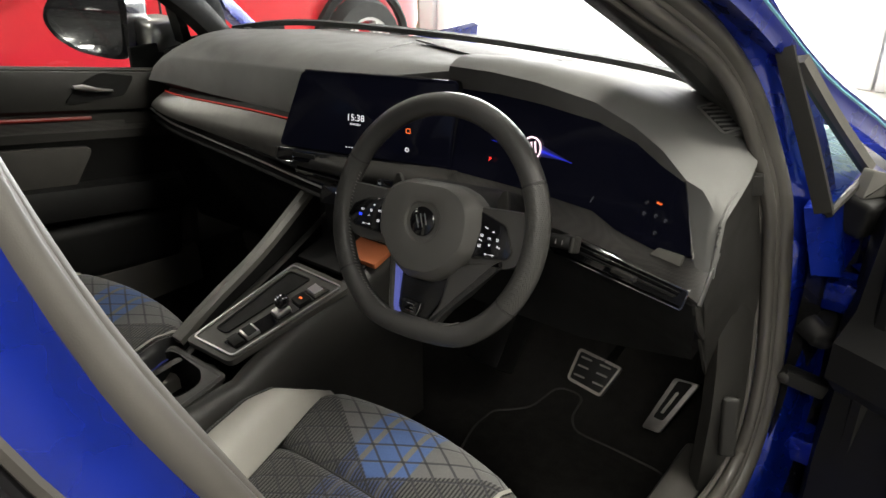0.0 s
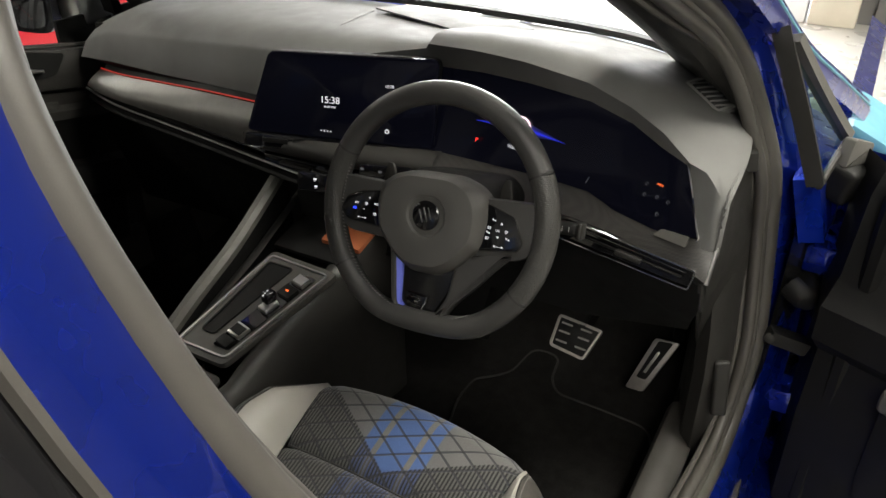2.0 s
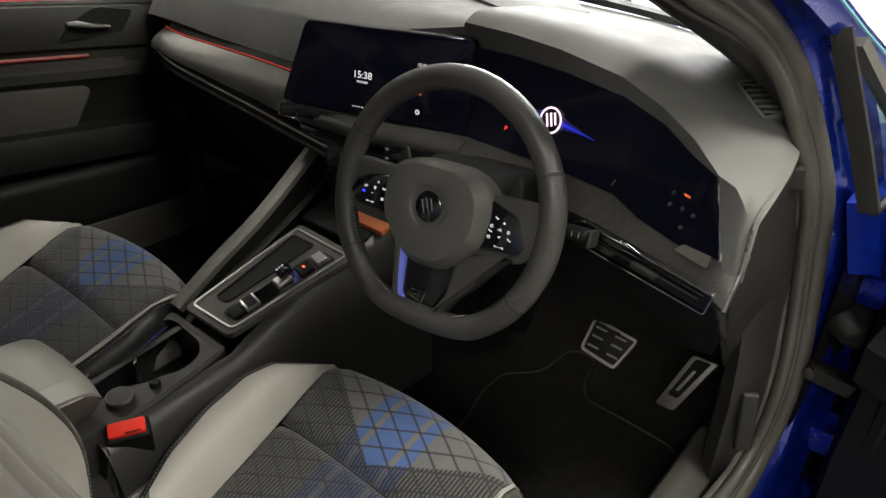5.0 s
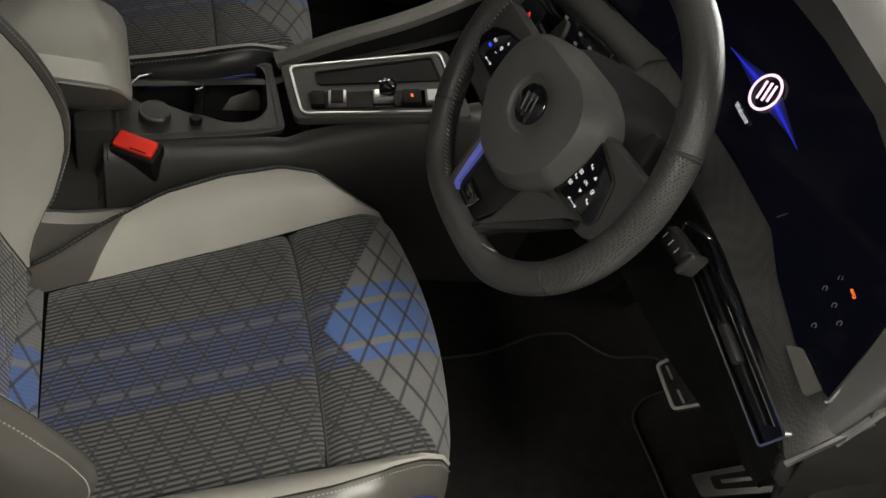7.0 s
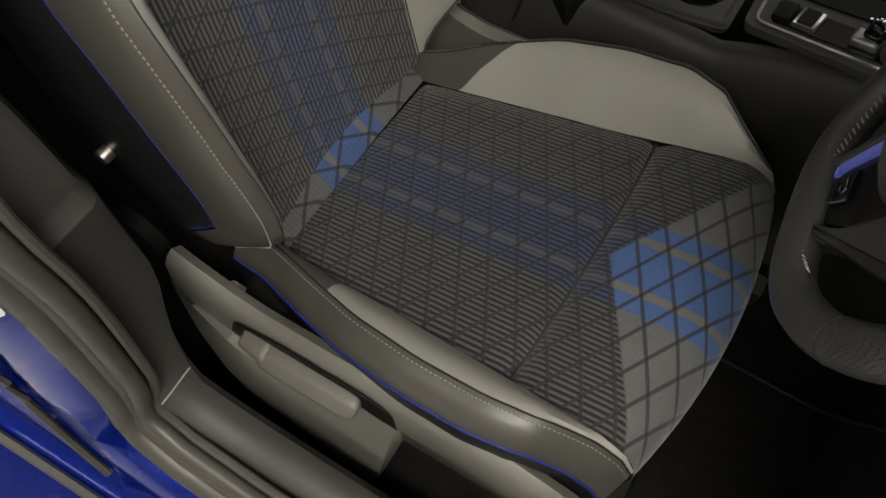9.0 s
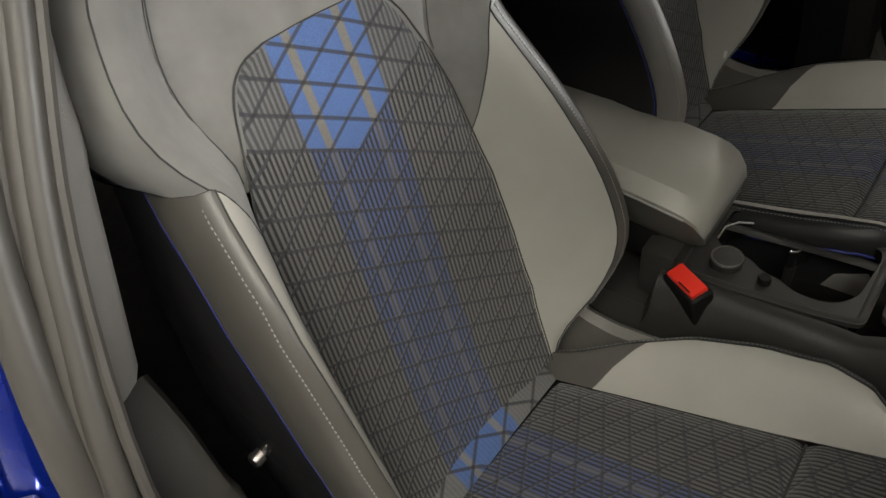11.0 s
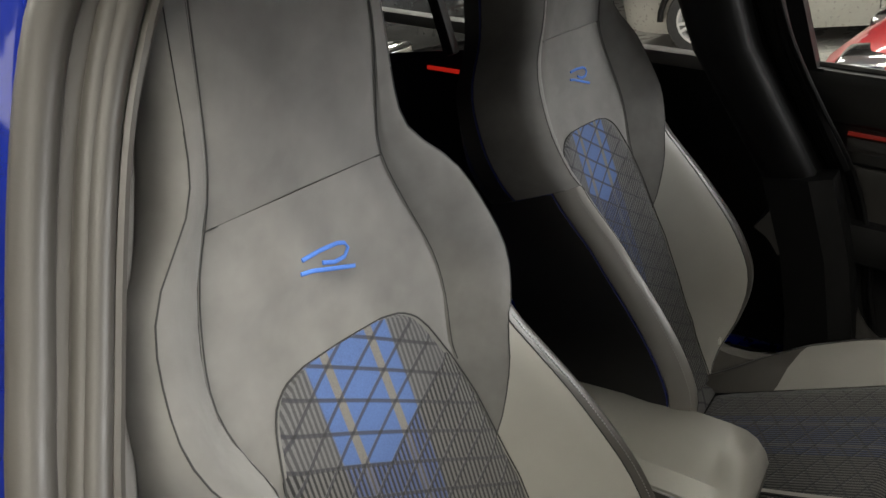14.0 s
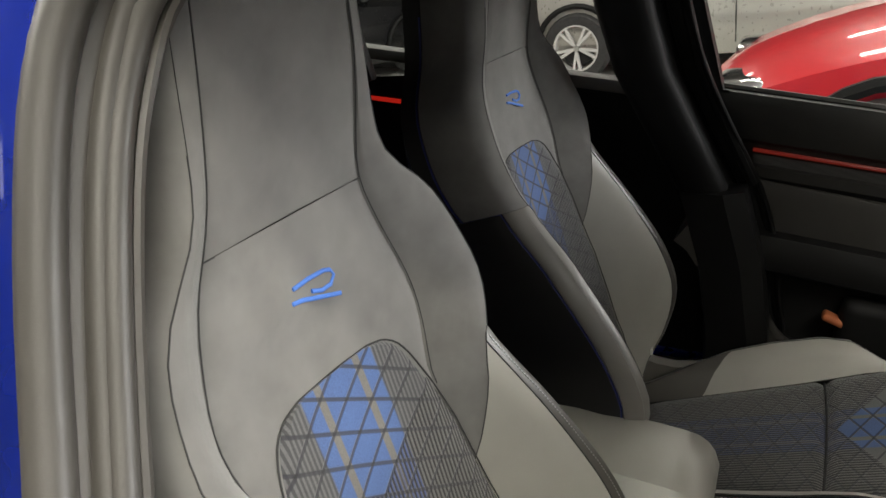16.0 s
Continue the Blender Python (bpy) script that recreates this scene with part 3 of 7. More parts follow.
def loop3(grow=0.0, out=0.0, side=1):
    """The opening's loop in space, moved away from its middle by grow and outwards by out."""
    table = OPENING if side > 0 else FAR_OPENING
    base = [Vector((0, y, z)) for y, z, _ in table]
    n = len(base)
    pts = []
    for i, (y, z, e) in enumerate(table):
        t = (base[(i + 1) % n] - base[i - 1]).normalized()
        nrm = Vector((0, t.z, -t.y)) * -1
        q = base[i] + nrm * grow
        dy = 0.17 * min(1, max(0, (0.2 - q.y) / 0.6)) if side < 0 else 0.0
        e -= 0.02 * min(1, max(0, (z - 0.8) / 0.35)) * min(1, max(0, (-0.2 - y) / 0.2))
        pts.append(Vector((side * (flank(q.z) + e + out), q.y + dy, q.z + 0.6 * out * min(1, max(0, (z - 1.2) / 0.15)))))
    return spline(pts, 4, True)


shell = thing("car_shell", "glossy dark blue hatchback body with its driver door open", "car body", (0, 0, GROUND), kind="structure")


def ring(a, b, side=1):
    """The loop offset by a (grow, out), changing to b along the driver's upper door post."""
    base, la, lb = loop3(0, 0, side), loop3(*a, side), loop3(*b, side)
    pts = []
    for c, p, q in zip(base, la, lb):
        w = 0.0
        if side > 0:
            w = min(1, max(0, (-0.30 - c.y) / 0.22)) * min(1, max(0, (c.z - 0.84) / 0.16))
            w = w * w * (3 - 2 * w)
        pts.append(p.lerp(q, w))
    return pts


for sd in (1, -1):
    # jamb: grey flange inside, painted step outside
    rows = [ring((-0.002, -0.016), (-0.001, -0.020), sd), ring((0.018, -0.014), (0.011, -0.009), sd), ring((0.026, 0.0), (0.014, 0.012), sd), ring((0.034, 0.022), (0.018, 0.028), sd), ring((0.048, 0.038), (0.034, 0.037), sd), ring((0.076, 0.044), (0.079, 0.041), sd)]
    rows.append([a if a.y < -0.45 else b for a, b in zip(rows[-1], loop3(0.105, 0.062, sd))])
    bm = bmesh.new()
    grid(bm, rows, close_u=True)
    # far jamb black instead of body blue: its darkness is painted in
    part("door_jamb", bm, BLUE if sd > 0 else DARK, shell, "glossy blue door jamb" if sd > 0 else "far door jamb blackened to sink into the dark")
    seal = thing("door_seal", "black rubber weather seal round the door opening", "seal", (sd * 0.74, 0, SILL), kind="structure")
    # the far seal is blackened too, so that it vanishes in the dark
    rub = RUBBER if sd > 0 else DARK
    bulb = ring((0.016, 0.005), (0.007, 0.014), sd)
    if sd > 0:
        bulb = [p + Vector((0, lerp([(0.5, 0.0), (0.78, 0.0), (0.90, 0.006), (1.0, -0.001), (1.12, -0.007), (1.22, -0.009), (1.35, -0.008), (1.5, 0.0)], min(1.5, max(0.5, p.z)))[0] * min(1, max(0, (-0.40 - p.y) / 0.08)), 0)) for p in bulb]
        bulb = [p + Vector((0.007 * min(1, max(0, (p.z - 0.98) / 0.14)) * min(1, max(0, (1.45 - p.z) / 0.1)) * min(1, max(0, (-0.45 - p.y) / 0.08)), 0, 0)) for p in bulb]
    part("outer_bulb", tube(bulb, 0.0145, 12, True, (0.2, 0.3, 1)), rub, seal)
    if sd > 0:
        bm = bmesh.new()
        grid(bm, [[p.lerp(q, f) + Vector((0.012, 0, 0)) * math.sin(f * math.pi) for p, q in zip(bulb, ring((0.004, -0.003), (0.001, -0.006), sd))] for f in (0, 0.25, 0.5, 0.75, 1)], close_u=True)
        part("seal_web", bm, RUBBER, seal, "rubber between the ribs")
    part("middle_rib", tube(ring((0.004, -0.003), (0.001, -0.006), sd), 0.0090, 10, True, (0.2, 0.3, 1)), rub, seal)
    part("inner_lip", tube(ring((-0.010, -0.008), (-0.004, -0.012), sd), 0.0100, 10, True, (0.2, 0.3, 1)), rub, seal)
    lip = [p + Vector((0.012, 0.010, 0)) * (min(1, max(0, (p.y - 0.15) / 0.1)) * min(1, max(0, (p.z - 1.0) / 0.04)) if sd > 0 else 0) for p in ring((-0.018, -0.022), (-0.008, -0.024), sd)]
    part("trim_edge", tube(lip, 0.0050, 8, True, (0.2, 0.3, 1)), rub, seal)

# roof with headliner, outer skin
rows_out, rows_in = [], []
for y, z, w, e in ((-2.25, 1.42, 0.54, 0.10), (-1.6, 1.55, 0.57, 0.10), (-0.8, 1.58, 0.55, 0.09), (-0.3, 1.57, 0.51, 0.08), (-0.05, 1.525, 0.50, 0.09), (0.10, 1.46, 0.52, 0.10)):
    rows_out.append([(w * f, y, z - e * abs(f) ** 2.5) for f in np.linspace(-1, 1, 13)])
    rows_in.append([(w * f, y, z - 0.045 - e * abs(f) ** 2.5) for f in np.linspace(-1, 1, 13)])
bm = bmesh.new()
grid(bm, rows_out)
part("roof", bm, BLUE, shell)
bm = bmesh.new()
grid(bm, rows_in)
part("headliner", bm, PILLAR, shell, "pale cloth headliner")

# windscreen, pillars
BASE = [(-0.66, 0.52, 1.02), (-0.47, 0.585, 1.045), (-0.08, 0.64, 1.05), (0.25, 0.635, 1.05), (0.50, 0.60, 1.045), (0.66, 0.53, 1.02)]
bm = bmesh.new()
lo = spline(BASE, 5)
hi = [Vector((p.x * 0.80, 0.08, 1.44 - 0.07 * (p.x / 0.66) ** 2)) for p in lo]
grid(bm, [[l.lerp(h, f) for l, h in zip(lo, hi)] for f in (0, 0.33, 0.66, 1.0)])
ws = part("windscreen", bm, GLASS, shell, "clear windscreen")
ws.visible_shadow = False
part("windscreen_frit", sweep([p + Vector((0, 0.004, 0.006)) for p in lo], [(-0.012, 0.0), (0.012, 0.0), (0.012, 0.012), (-0.012, 0.012)]), DARK, shell, "black band along the windscreen base")
for sd in (1, -1):
    if sd > 0:
        inner = spline([(0.560, 0.56, 1.045), (0.577, 0.44, 1.076), (0.552, 0.30, 1.158), (0.521, 0.09, 1.264), (0.487, -0.10, 1.356), (0.467, -0.35, 1.432)], 4)
        outer = spline([(0.748, 0.285, 1.0), (0.722, 0.282, 1.07), (0.688, 0.24, 1.148), (0.637, 0.08, 1.257), (0.585, -0.06, 1.342), (0.500, -0.35, 1.452)], 4)
        bm = bmesh.new()
        foot = [(0.0, 0.560, 0.560, 1.040), (0.15, 0.600, 0.512, 1.040), (0.35, 0.645, 0.456, 1.038), (0.6, 0.692, 0.392, 1.034), (0.8, 0.714, 0.348, 1.028), (1.0, 0.740, 0.300, 1.010)]
        rows = []
        for f in (0, 0.15, 0.35, 0.6, 0.8, 1.0):
            low_ = Vector(lerp(foot, f))
            rows.append([low_.lerp(a.lerp(b, f) + Vector((-0.012, -0.02, -0.004)) * math.sin(f * math.pi), min(1, i / (9 + 7 * f * (1 - f) * 4)) ** (1 + f * (1 - f) * 2)) for i, (a, b) in enumerate(zip(inner, outer))])
        grid(bm, rows + [[b + Vector((0.01, 0.04, 0.03)) for b in outer]])
        part("a_pillar_trim", bm, POST, shell, "dark inner pillar cover")
        part("pillar_foot", rbox((0.030, 0.02, 0.030), Matrix.Translation((0.737, 0.277, 0.998)) @ Euler((0, radians(-8), radians(14))).to_matrix().to_4x4(), 0.004), POST, shell, "small grey cover at the pillar foot")
    else:
        pil = [Vector((sd * x, y, z)) for x, y, z in ((0.675, 0.50, 0.995), (0.640, 0.39, 1.095), (0.60, 0.26, 1.185), (0.56, 0.09, 1.28), (0.525, -0.10, 1.37), (0.495, -0.35, 1.435))]
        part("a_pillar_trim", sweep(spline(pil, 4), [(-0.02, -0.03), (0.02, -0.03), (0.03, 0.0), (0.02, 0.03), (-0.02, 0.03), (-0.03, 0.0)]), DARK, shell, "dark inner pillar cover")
    lp = loop3(0.118, 0.055, sd)
    if sd > 0:
        out = [p for p in lp if p.z > 1.37 and p.y > -0.62][::3] + [Vector(p) for p in ((0.668, 0.10, 1.318), (0.706, 0.225, 1.242), (0.758, 0.43, 1.118), (0.81, 0.60, 1.03), (0.865, 0.80, 0.93))]
    else:
        out = [p for p in lp if p.z > 1.17 and p.y > -0.62][::3] + [Vector((sd * x, y, z)) for x, y, z in ((0.765, 0.57, 1.09), (0.81, 0.68, 1.01), (0.865, 0.80, 0.93))]
    part("a_pillar", sweep(spline(out, 3), [(-0.02, -0.02), (0.016, -0.02), (0.02, 0.0), (0.012, 0.02), (-0.016, 0.02), (-0.02, 0.0)]), BLUE, shell, "painted outer pillar")
    part("drip_rail", tube([p + Vector((sd * 0.014, -0.004, 0.012)) for p in spline(out, 3)], 0.0035, 6), TEAL, shell, "teal reflecting edge strip")
# quarter light in front of the driver's opening
qp = [(0.772, 0.305, 1.142), (0.836, 0.312, 0.972), (0.850, 0.435, 1.000)]
bm = bmesh.new()
bm.faces.new([bm.verts.new(p) for p in qp])
ql = part("quarter_light", bm, TINT, shell, "green-tinted triangular side glass")
ql.visible_shadow = False
part("quarter_bar", sweep(spline([(0.740, 0.296, 1.185), (0.756, 0.292, 1.150), (0.797, 0.293, 1.060), (0.832, 0.300, 0.972)], 3), [(-0.005, -0.012), (0.005, -0.012), (0.006, 0.0), (0.005, 0.012), (-0.005, 0.012)], False, (1, 0, 0)), POST, shell, "black divider bar of the side glass")
part("quarter_frame", sweep(spline([(0.760, 0.305, 1.172), (0.800, 0.365, 1.095), (0.846, 0.440, 1.012), (0.856, 0.452, 0.997)], 4), [(-0.007, -0.010), (0.007, -0.010), (0.008, 0.008), (-0.006, 0.010)], False, (1, 0, 0)), TRIM, shell, "grey frame of the side glass")
part("quarter_sill", sweep(spline([(0.858, 0.452, 0.994), (0.848, 0.40, 0.978), (0.836, 0.312, 0.966)], 3), circle(0.006, 8)), POST, shell)
part("quarter_panel", loft([[(0.80 + 0.03 * f, 0.33, 0.96 - 0.10 * f), (0.835 + 0.03 * f, 0.36, 0.955 - 0.10 * f), (0.85 + 0.02 * f, 0.46, 0.97 - 0.10 * f), (0.80, 0.46, 0.97 - 0.10 * f)] for f in (0, 1)]), BLUE, shell, "blue panel below the side glass")
part("mirror_socket", slab(rounded([(-0.030, -0.022), (0.026, -0.020), (0.034, 0.010), (-0.012, 0.022)], 0.006), 0.02, axes((0.862, 0.430, 0.985), (0.55, 0.83, -0.05), (-0.1, 0.1, 1), (0.83, -0.55, 0.1)), 0.005), TRIM, shell, "grey mirror socket cover")
part("socket_gap", rbox((0.05, 0.07, 0.06), Matrix.Translation((0.868, 0.425, 0.938)) @ Euler((0, radians(12), radians(-20))).to_matrix().to_4x4(), 0.012, 3), DARK, shell, "black rubber boot below the socket")

# front wing, bonnet and cowl
bm = bmesh.new()
grid(bm, [[(x * w, y, z - 0.10 * abs(x) ** 3) for x in np.linspace(-1, 1, 17)] for y, z, w in ((0.78, 0.885, 0.80), (0.86, 0.88, 0.90), (1.2, 0.835, 0.90), (1.7, 0.75, 0.86), (2.1, 0.66, 0.72), (2.25, 0.56, 0.5))])
part("bonnet", bm, BLUE, shell, "blue bonnet and wings")
part("cowl", rbox((1.3, 0.16, 0.03), Matrix.Translation((0, 0.72, 0.93)), 0.01), DARK, shell, "black scuttle panel below the windscreen")
for k, (x0, x1) in enumerate(((-0.55, 0.0), (-0.05, 0.5))):
    part("wiper", tube([(x0, 0.70, 0.99), (x1, 0.69, 1.0)], 0.008, 6), DARK, shell)
part("wing_cover", rbox((0.11, 0.24, 0.03), Matrix.Translation((0.905, 0.93, 0.86)) @ Euler((0, radians(25), 0)).to_matrix().to_4x4(), 0.012), TEAL, shell, "teal protective cover on the front wing")
for sd in (1, -1):
    bm = bmesh.new()
    grid(bm, [[(sd * x, y, z) for y in (0.46, 0.9, 1.4, 2.0)] for x, z in ((0.84, 0.85), (0.89, 0.82), (0.90, 0.7), (0.89, 0.40), (0.84, 0.28))])
    part("front_wing", bm, BLUE, shell)

# sills
for sd in (1, -1):
    run = [(0.34, 0.470), (0.2, 0.475), (-0.1, 0.492), (-0.3, 0.508), (-0.40, 0.524), (-0.455, 0.556), (-0.487, 0.615), (-0.503, 0.70), (-0.513, 0.775), (-0.522, 0.80), (-0.552, 0.85), (-0.59, 0.885)]
    run = [(p.y, p.z) for p in spline([(0, y, z) for y, z in run], 3)]
    rows = []
    for i, (y, z) in enumerate(run):
        a, b = run[max(0, i - 1)], run[min(len(run) - 1, i + 1)]
        ty, tz = b[0] - a[0], b[1] - a[1]
        n = math.hypot(ty, tz)
        ny, nz = tz / n, -ty / n
        ny, nz = (ny, nz) if nz > 0.02 or ny > 0 else (-ny, -nz)
        dy = 0.17 * min(1, max(0, (0.2 - y) / 0.6)) if sd < 0 else 0.0
        up = 0.0 if z < 0.785 else -0.012
        tum = flank(z) - 0.735 - 0.02 * min(1, max(0, (z - 0.8) / 0.35))
        wide = 0.046 * min(1, max(0, (z - 0.545) / 0.11))
        rows.append([(sd * (x + tum - w * wide), y + dy + ny * (h + up), z + nz * (h + up)) for x, h, w in ((0.682, -0.10, 1), (0.688, -0.016, 1), (0.696, 0.002, 1), (0.706, 0.007, 1), (0.724, 0.006, 0.5), (0.735, 0.0, 0), (0.752, -0.012, 0), (0.752, -0.09, 0))])
    part("sill_trim", loft(rows, True), SILLP, shell, "grey plastic sill cover rising into the pillar foot")
    rows = []
    for y, zz in ((-2.2, 0.50), (-0.6, 0.505), (-0.2, 0.475), (0.2, 0.45), (0.6, 0.44)):
        rows.append([(sd * x, y, z) for x, z in ((0.74, zz - 0.3), (0.76, zz - 0.02), (0.785, zz - 0.022), (0.805, zz - 0.045), (0.83, zz - 0.06), (0.85, zz - 0.066), (0.875, zz - 0.10), (0.91, zz - 0.115), (0.93, zz - 0.14), (0.935, zz - 0.22), (0.91, zz - 0.31))])
    part("sill", loft(rows, True), BLUE, shell, "blue painted sill step")
    part("sill_strip", tube([(sd * 0.84, y, z) for y, z in ((-2.0, 0.444), (-0.6, 0.447), (-0.2, 0.417), (0.3, 0.392), (0.55, 0.385))], 0.006, 6), RUBBER, shell)
part("sill_joint", tube([(0.692, -0.452, 0.560), (0.702, -0.450, 0.565), (0.724, -0.450, 0.564), (0.735, -0.453, 0.557)], 0.0010, 5), THREAD, shell)

# B pillars with trim, rear doors
BP = [(0.45, 0.50), (0.60, 0.50), (0.75, 0.515), (0.90, 0.55), (1.03, 0.60), (1.15, 0.64), (1.27, 0.658), (1.37, 0.665), (1.42, 0.66)]
for sd in (1, -1):
    rows = []
    for z, y in BP:
        f = flank(z) - 0.02 * min(1, max(0, (z - 0.8) / 0.35))
        y = y - (0.17 if sd < 0 else 0.0)
        lo_in = 0.0 if z > 0.88 else 0.012
        deep = 1.0 if sd > 0 else 0.45
        rows.append([(sd * (f - 0.018), -y - 0.014, z), (sd * (f - 0.046 - lo_in), -y - 0.014, z), (sd * (f - 0.082 - lo_in), -y - 0.036 * deep, z), (sd * (f - 0.10 - lo_in), -y - 0.12 * deep, z), (sd * (f - 0.09), -y - 0.22 * deep, z), (sd * (f - 0.02), -y - 0.25 * deep, z)])
    # far pillar covers black, not cloth grey: the shade there is in the colour
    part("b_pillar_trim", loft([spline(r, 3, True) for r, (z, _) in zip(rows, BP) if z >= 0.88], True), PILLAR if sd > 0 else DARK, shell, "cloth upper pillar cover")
    if sd < 0:
        part("b_pillar_base", loft([[(x - sd * 0.012, y + (0.035 if i < 4 else 0), z) for i, (x, y, z) in enumerate(r)] for r, (z, _) in zip(rows, BP) if z <= 0.92], True), POST if sd > 0 else DARK, shell, "plastic lower pillar cover")
    if sd < 0:
        part("pillar_edge", tube([(-flank(z) + 0.03, -y + 0.200, z) for z, y in BP[3:]], 0.011, 8), DARK, shell, "far pillar edge blackened to sink into the dark")
    rear = thing("rear_door", "closed blue rear door with gloss black window pillar", "car door", (sd * 0.8, -1.0, 0.5))
    far = (0.22, 0.26) if sd > 0 else (0.13, 0.14)
    lps = [ring(a, b, sd) for a, b in (((0.086, 0.030), (0.079, 0.028)), ((0.090, 0.050), (0.082, 0.048)), ((0.10, 0.056), (0.092, 0.054)), ((far[0], 0.062), (far[0], 0.052)), ((far[1], 0.03), (far[1], 0.03)))]
    if sd > 0:
        # the door's edge lies further forward towards the waist
        lps = [[p + Vector((0, 0.030 * min(1, max(0, (1.16 - p.z) / 0.2)) * min(1, max(0, (p.z - 0.55) / 0.15)) * (p.y < -0.45), 0)) for p in l] for l in lps]
    idx = [i for i, p in enumerate(lps[0]) if p.y < -0.45 + (0.17 if sd < 0 else 0) and p.z < 1.38]
    lo_i, hi_i = [i for i in idx if lps[0][i].z < 0.94], [i for i in idx if lps[0][i].z > 0.90]
    for nm, ii, mt, lab in (("edge_panel", lo_i, BLUE, ""), ("pillar_applique", hi_i, PIANO, "gloss black window pillar")):
        bm = bmesh.new()
        grid(bm, [[l[i] for i in ii] for l in lps])
        part(nm, bm, mt, rear, lab)
    part("edge_trim", tube([lps[1][i] + Vector((sd * 0.002, 0.002, 0)) for i in idx], 0.0045, 6), RUBBER, rear, "grey rubber edge line")
    bm = bmesh.new()
    grid(bm, [[(sd * (x + dx), y, z) for y in (-0.80, -1.2, -1.7, -2.1)] for x, z, dx in ((0.83, 0.45, 0), (0.86, 0.62, 0), (0.845, 0.85, 0), (0.80, 1.06, 0.0))])
    part("outer_skin", bm, BLUE, rear)
    bm = bmesh.new()
    grid(bm, [[(sd * x, y, z + (0.05 * min(1, (-0.5 - y) / 0.4) if z > 0.9 else 0)) for y in (-0.40 if sd < 0 else -0.72, -0.86, -1.2, -1.6)] for x, z in ((0.775, 0.30), (0.765, 0.8), (0.745, 1.0), (0.735, 1.09))])
    part("inner_panel", bm, DARK, rear, "black inner door panel")
    part("light_strip", tube([(sd * 0.742, y, z) for y, z in ((-0.98, 1.055), (-1.28, 1.102))], 0.006, 6), STRIP_ON, rear, "glowing red light strip")
    part("window_ledge", rbox((0.05, 1.0 if sd < 0 else 0.7, 0.028), Matrix.Translation((sd * 0.755, -1.05 if sd < 0 else -1.2, 1.170)) @ Euler((radians(-10), 0, 0)).to_matrix().to_4x4(), 0.008), TRIM, rear)
    part("divider", rbox((0.03, 0.03, 0.4), Matrix.Translation((sd * 0.70, -1.22, 1.33)) @ Euler((radians(12), 0, 0)).to_matrix().to_4x4(), 0.008), DARK, rear)
    part("c_pillar", rbox((0.10, 0.35, 0.6), Matrix.Translation((sd * 0.66, -1.85, 1.2)), 0.03), DARK, shell)
for sd in (1, -1):
    for nm, mt, ys in (("rear_side_glass", GLASS, (-0.80, -1.1, -1.5)), ("rear_quarter", BLUE, (-1.5, -1.8, -2.1, -2.25))):
        bm = bmesh.new()
        grid(bm, [[(sd * (0.80 - 0.24 * f), y - (0.10 * f if y < -2 else 0), 1.06 + (0.39 - 0.05 * max(0, (-1.2 - y))) * f) for y in ys] for f in (0, 0.5, 1.0)])
        g = part(nm, bm, mt, shell)
        g.visible_shadow = mt is BLUE
    bm = bmesh.new()
    grid(bm, [[(sd * x, y, z) for y in (-2.1, -2.25)] for x, z in ((0.83, 0.45), (0.86, 0.62), (0.845, 0.85), (0.80, 1.06))])
    part("rear_corner", bm, BLUE, shell)
    for wy in (1.32, -1.45):
        wheel_parts(shell, (sd * 0.83, wy, GROUND + 0.33), 0.33, sd)
    part("headlamp", rbox((0.34, 0.10, 0.12), Matrix.Translation((sd * 0.56, 2.14, 0.60)) @ Euler((0, 0, radians(-sd * 24))).to_matrix().to_4x4(), 0.03, 3), CHROME, shell, "clear headlamp")
    part("tail_lamp", rbox((0.30, 0.06, 0.14), Matrix.Translation((sd * 0.62, -2.27, 0.86)), 0.03, 3), REDPL, shell, "red tail lamp")
bm = bmesh.new()
grid(bm, [[(x * w, y, z) for x in (-1, -0.5, 0, 0.5, 1)] for y, z, w in ((-2.22, 0.32, 0.80), (-2.30, 0.55, 0.86), (-2.27, 0.85, 0.83), (-2.26, 1.02, 0.80))])
part("tailgate", bm, BLUE, shell)
bm = bmesh.new()
grid(bm, [[(x * w, y, z) for x in (-1, 0, 1)] for y, z, w in ((-2.26, 1.02, 0.80), (-2.25, 1.36, 0.56))])
part("rear_window", bm, PIANO, shell, "dark rear window")
bm = bmesh.new()
grid(bm, [[(x * w, y, z) for x in (-1, -0.5, 0, 0.5, 1)] for y, z, w in ((2.10, 0.30, 0.80), (2.26, 0.38, 0.72), (2.28, 0.50, 0.68), (2.25, 0.56, 0.50))])
part("front_bumper", bm, BLUE, shell)
part("grille", rbox((0.9, 0.03, 0.10), Matrix.Translation((0, 2.275, 0.36)), 0.01), DARK, shell)

# floor pan, bulkhead, tunnel
bm = bmesh.new()
grid(bm, [[(x, y, z) for x in np.linspace(-0.70, 0.70, 5)] for y, z in ((-2.2, 0.34), (-0.9, 0.32), (0.45, 0.30), (0.62, 0.36), (0.74, 0.52), (0.76, 0.98))])
tagged(part("car_floor", bm, CARPET), "black carpeted car floor and bulkhead", "car floor", kind="structure")
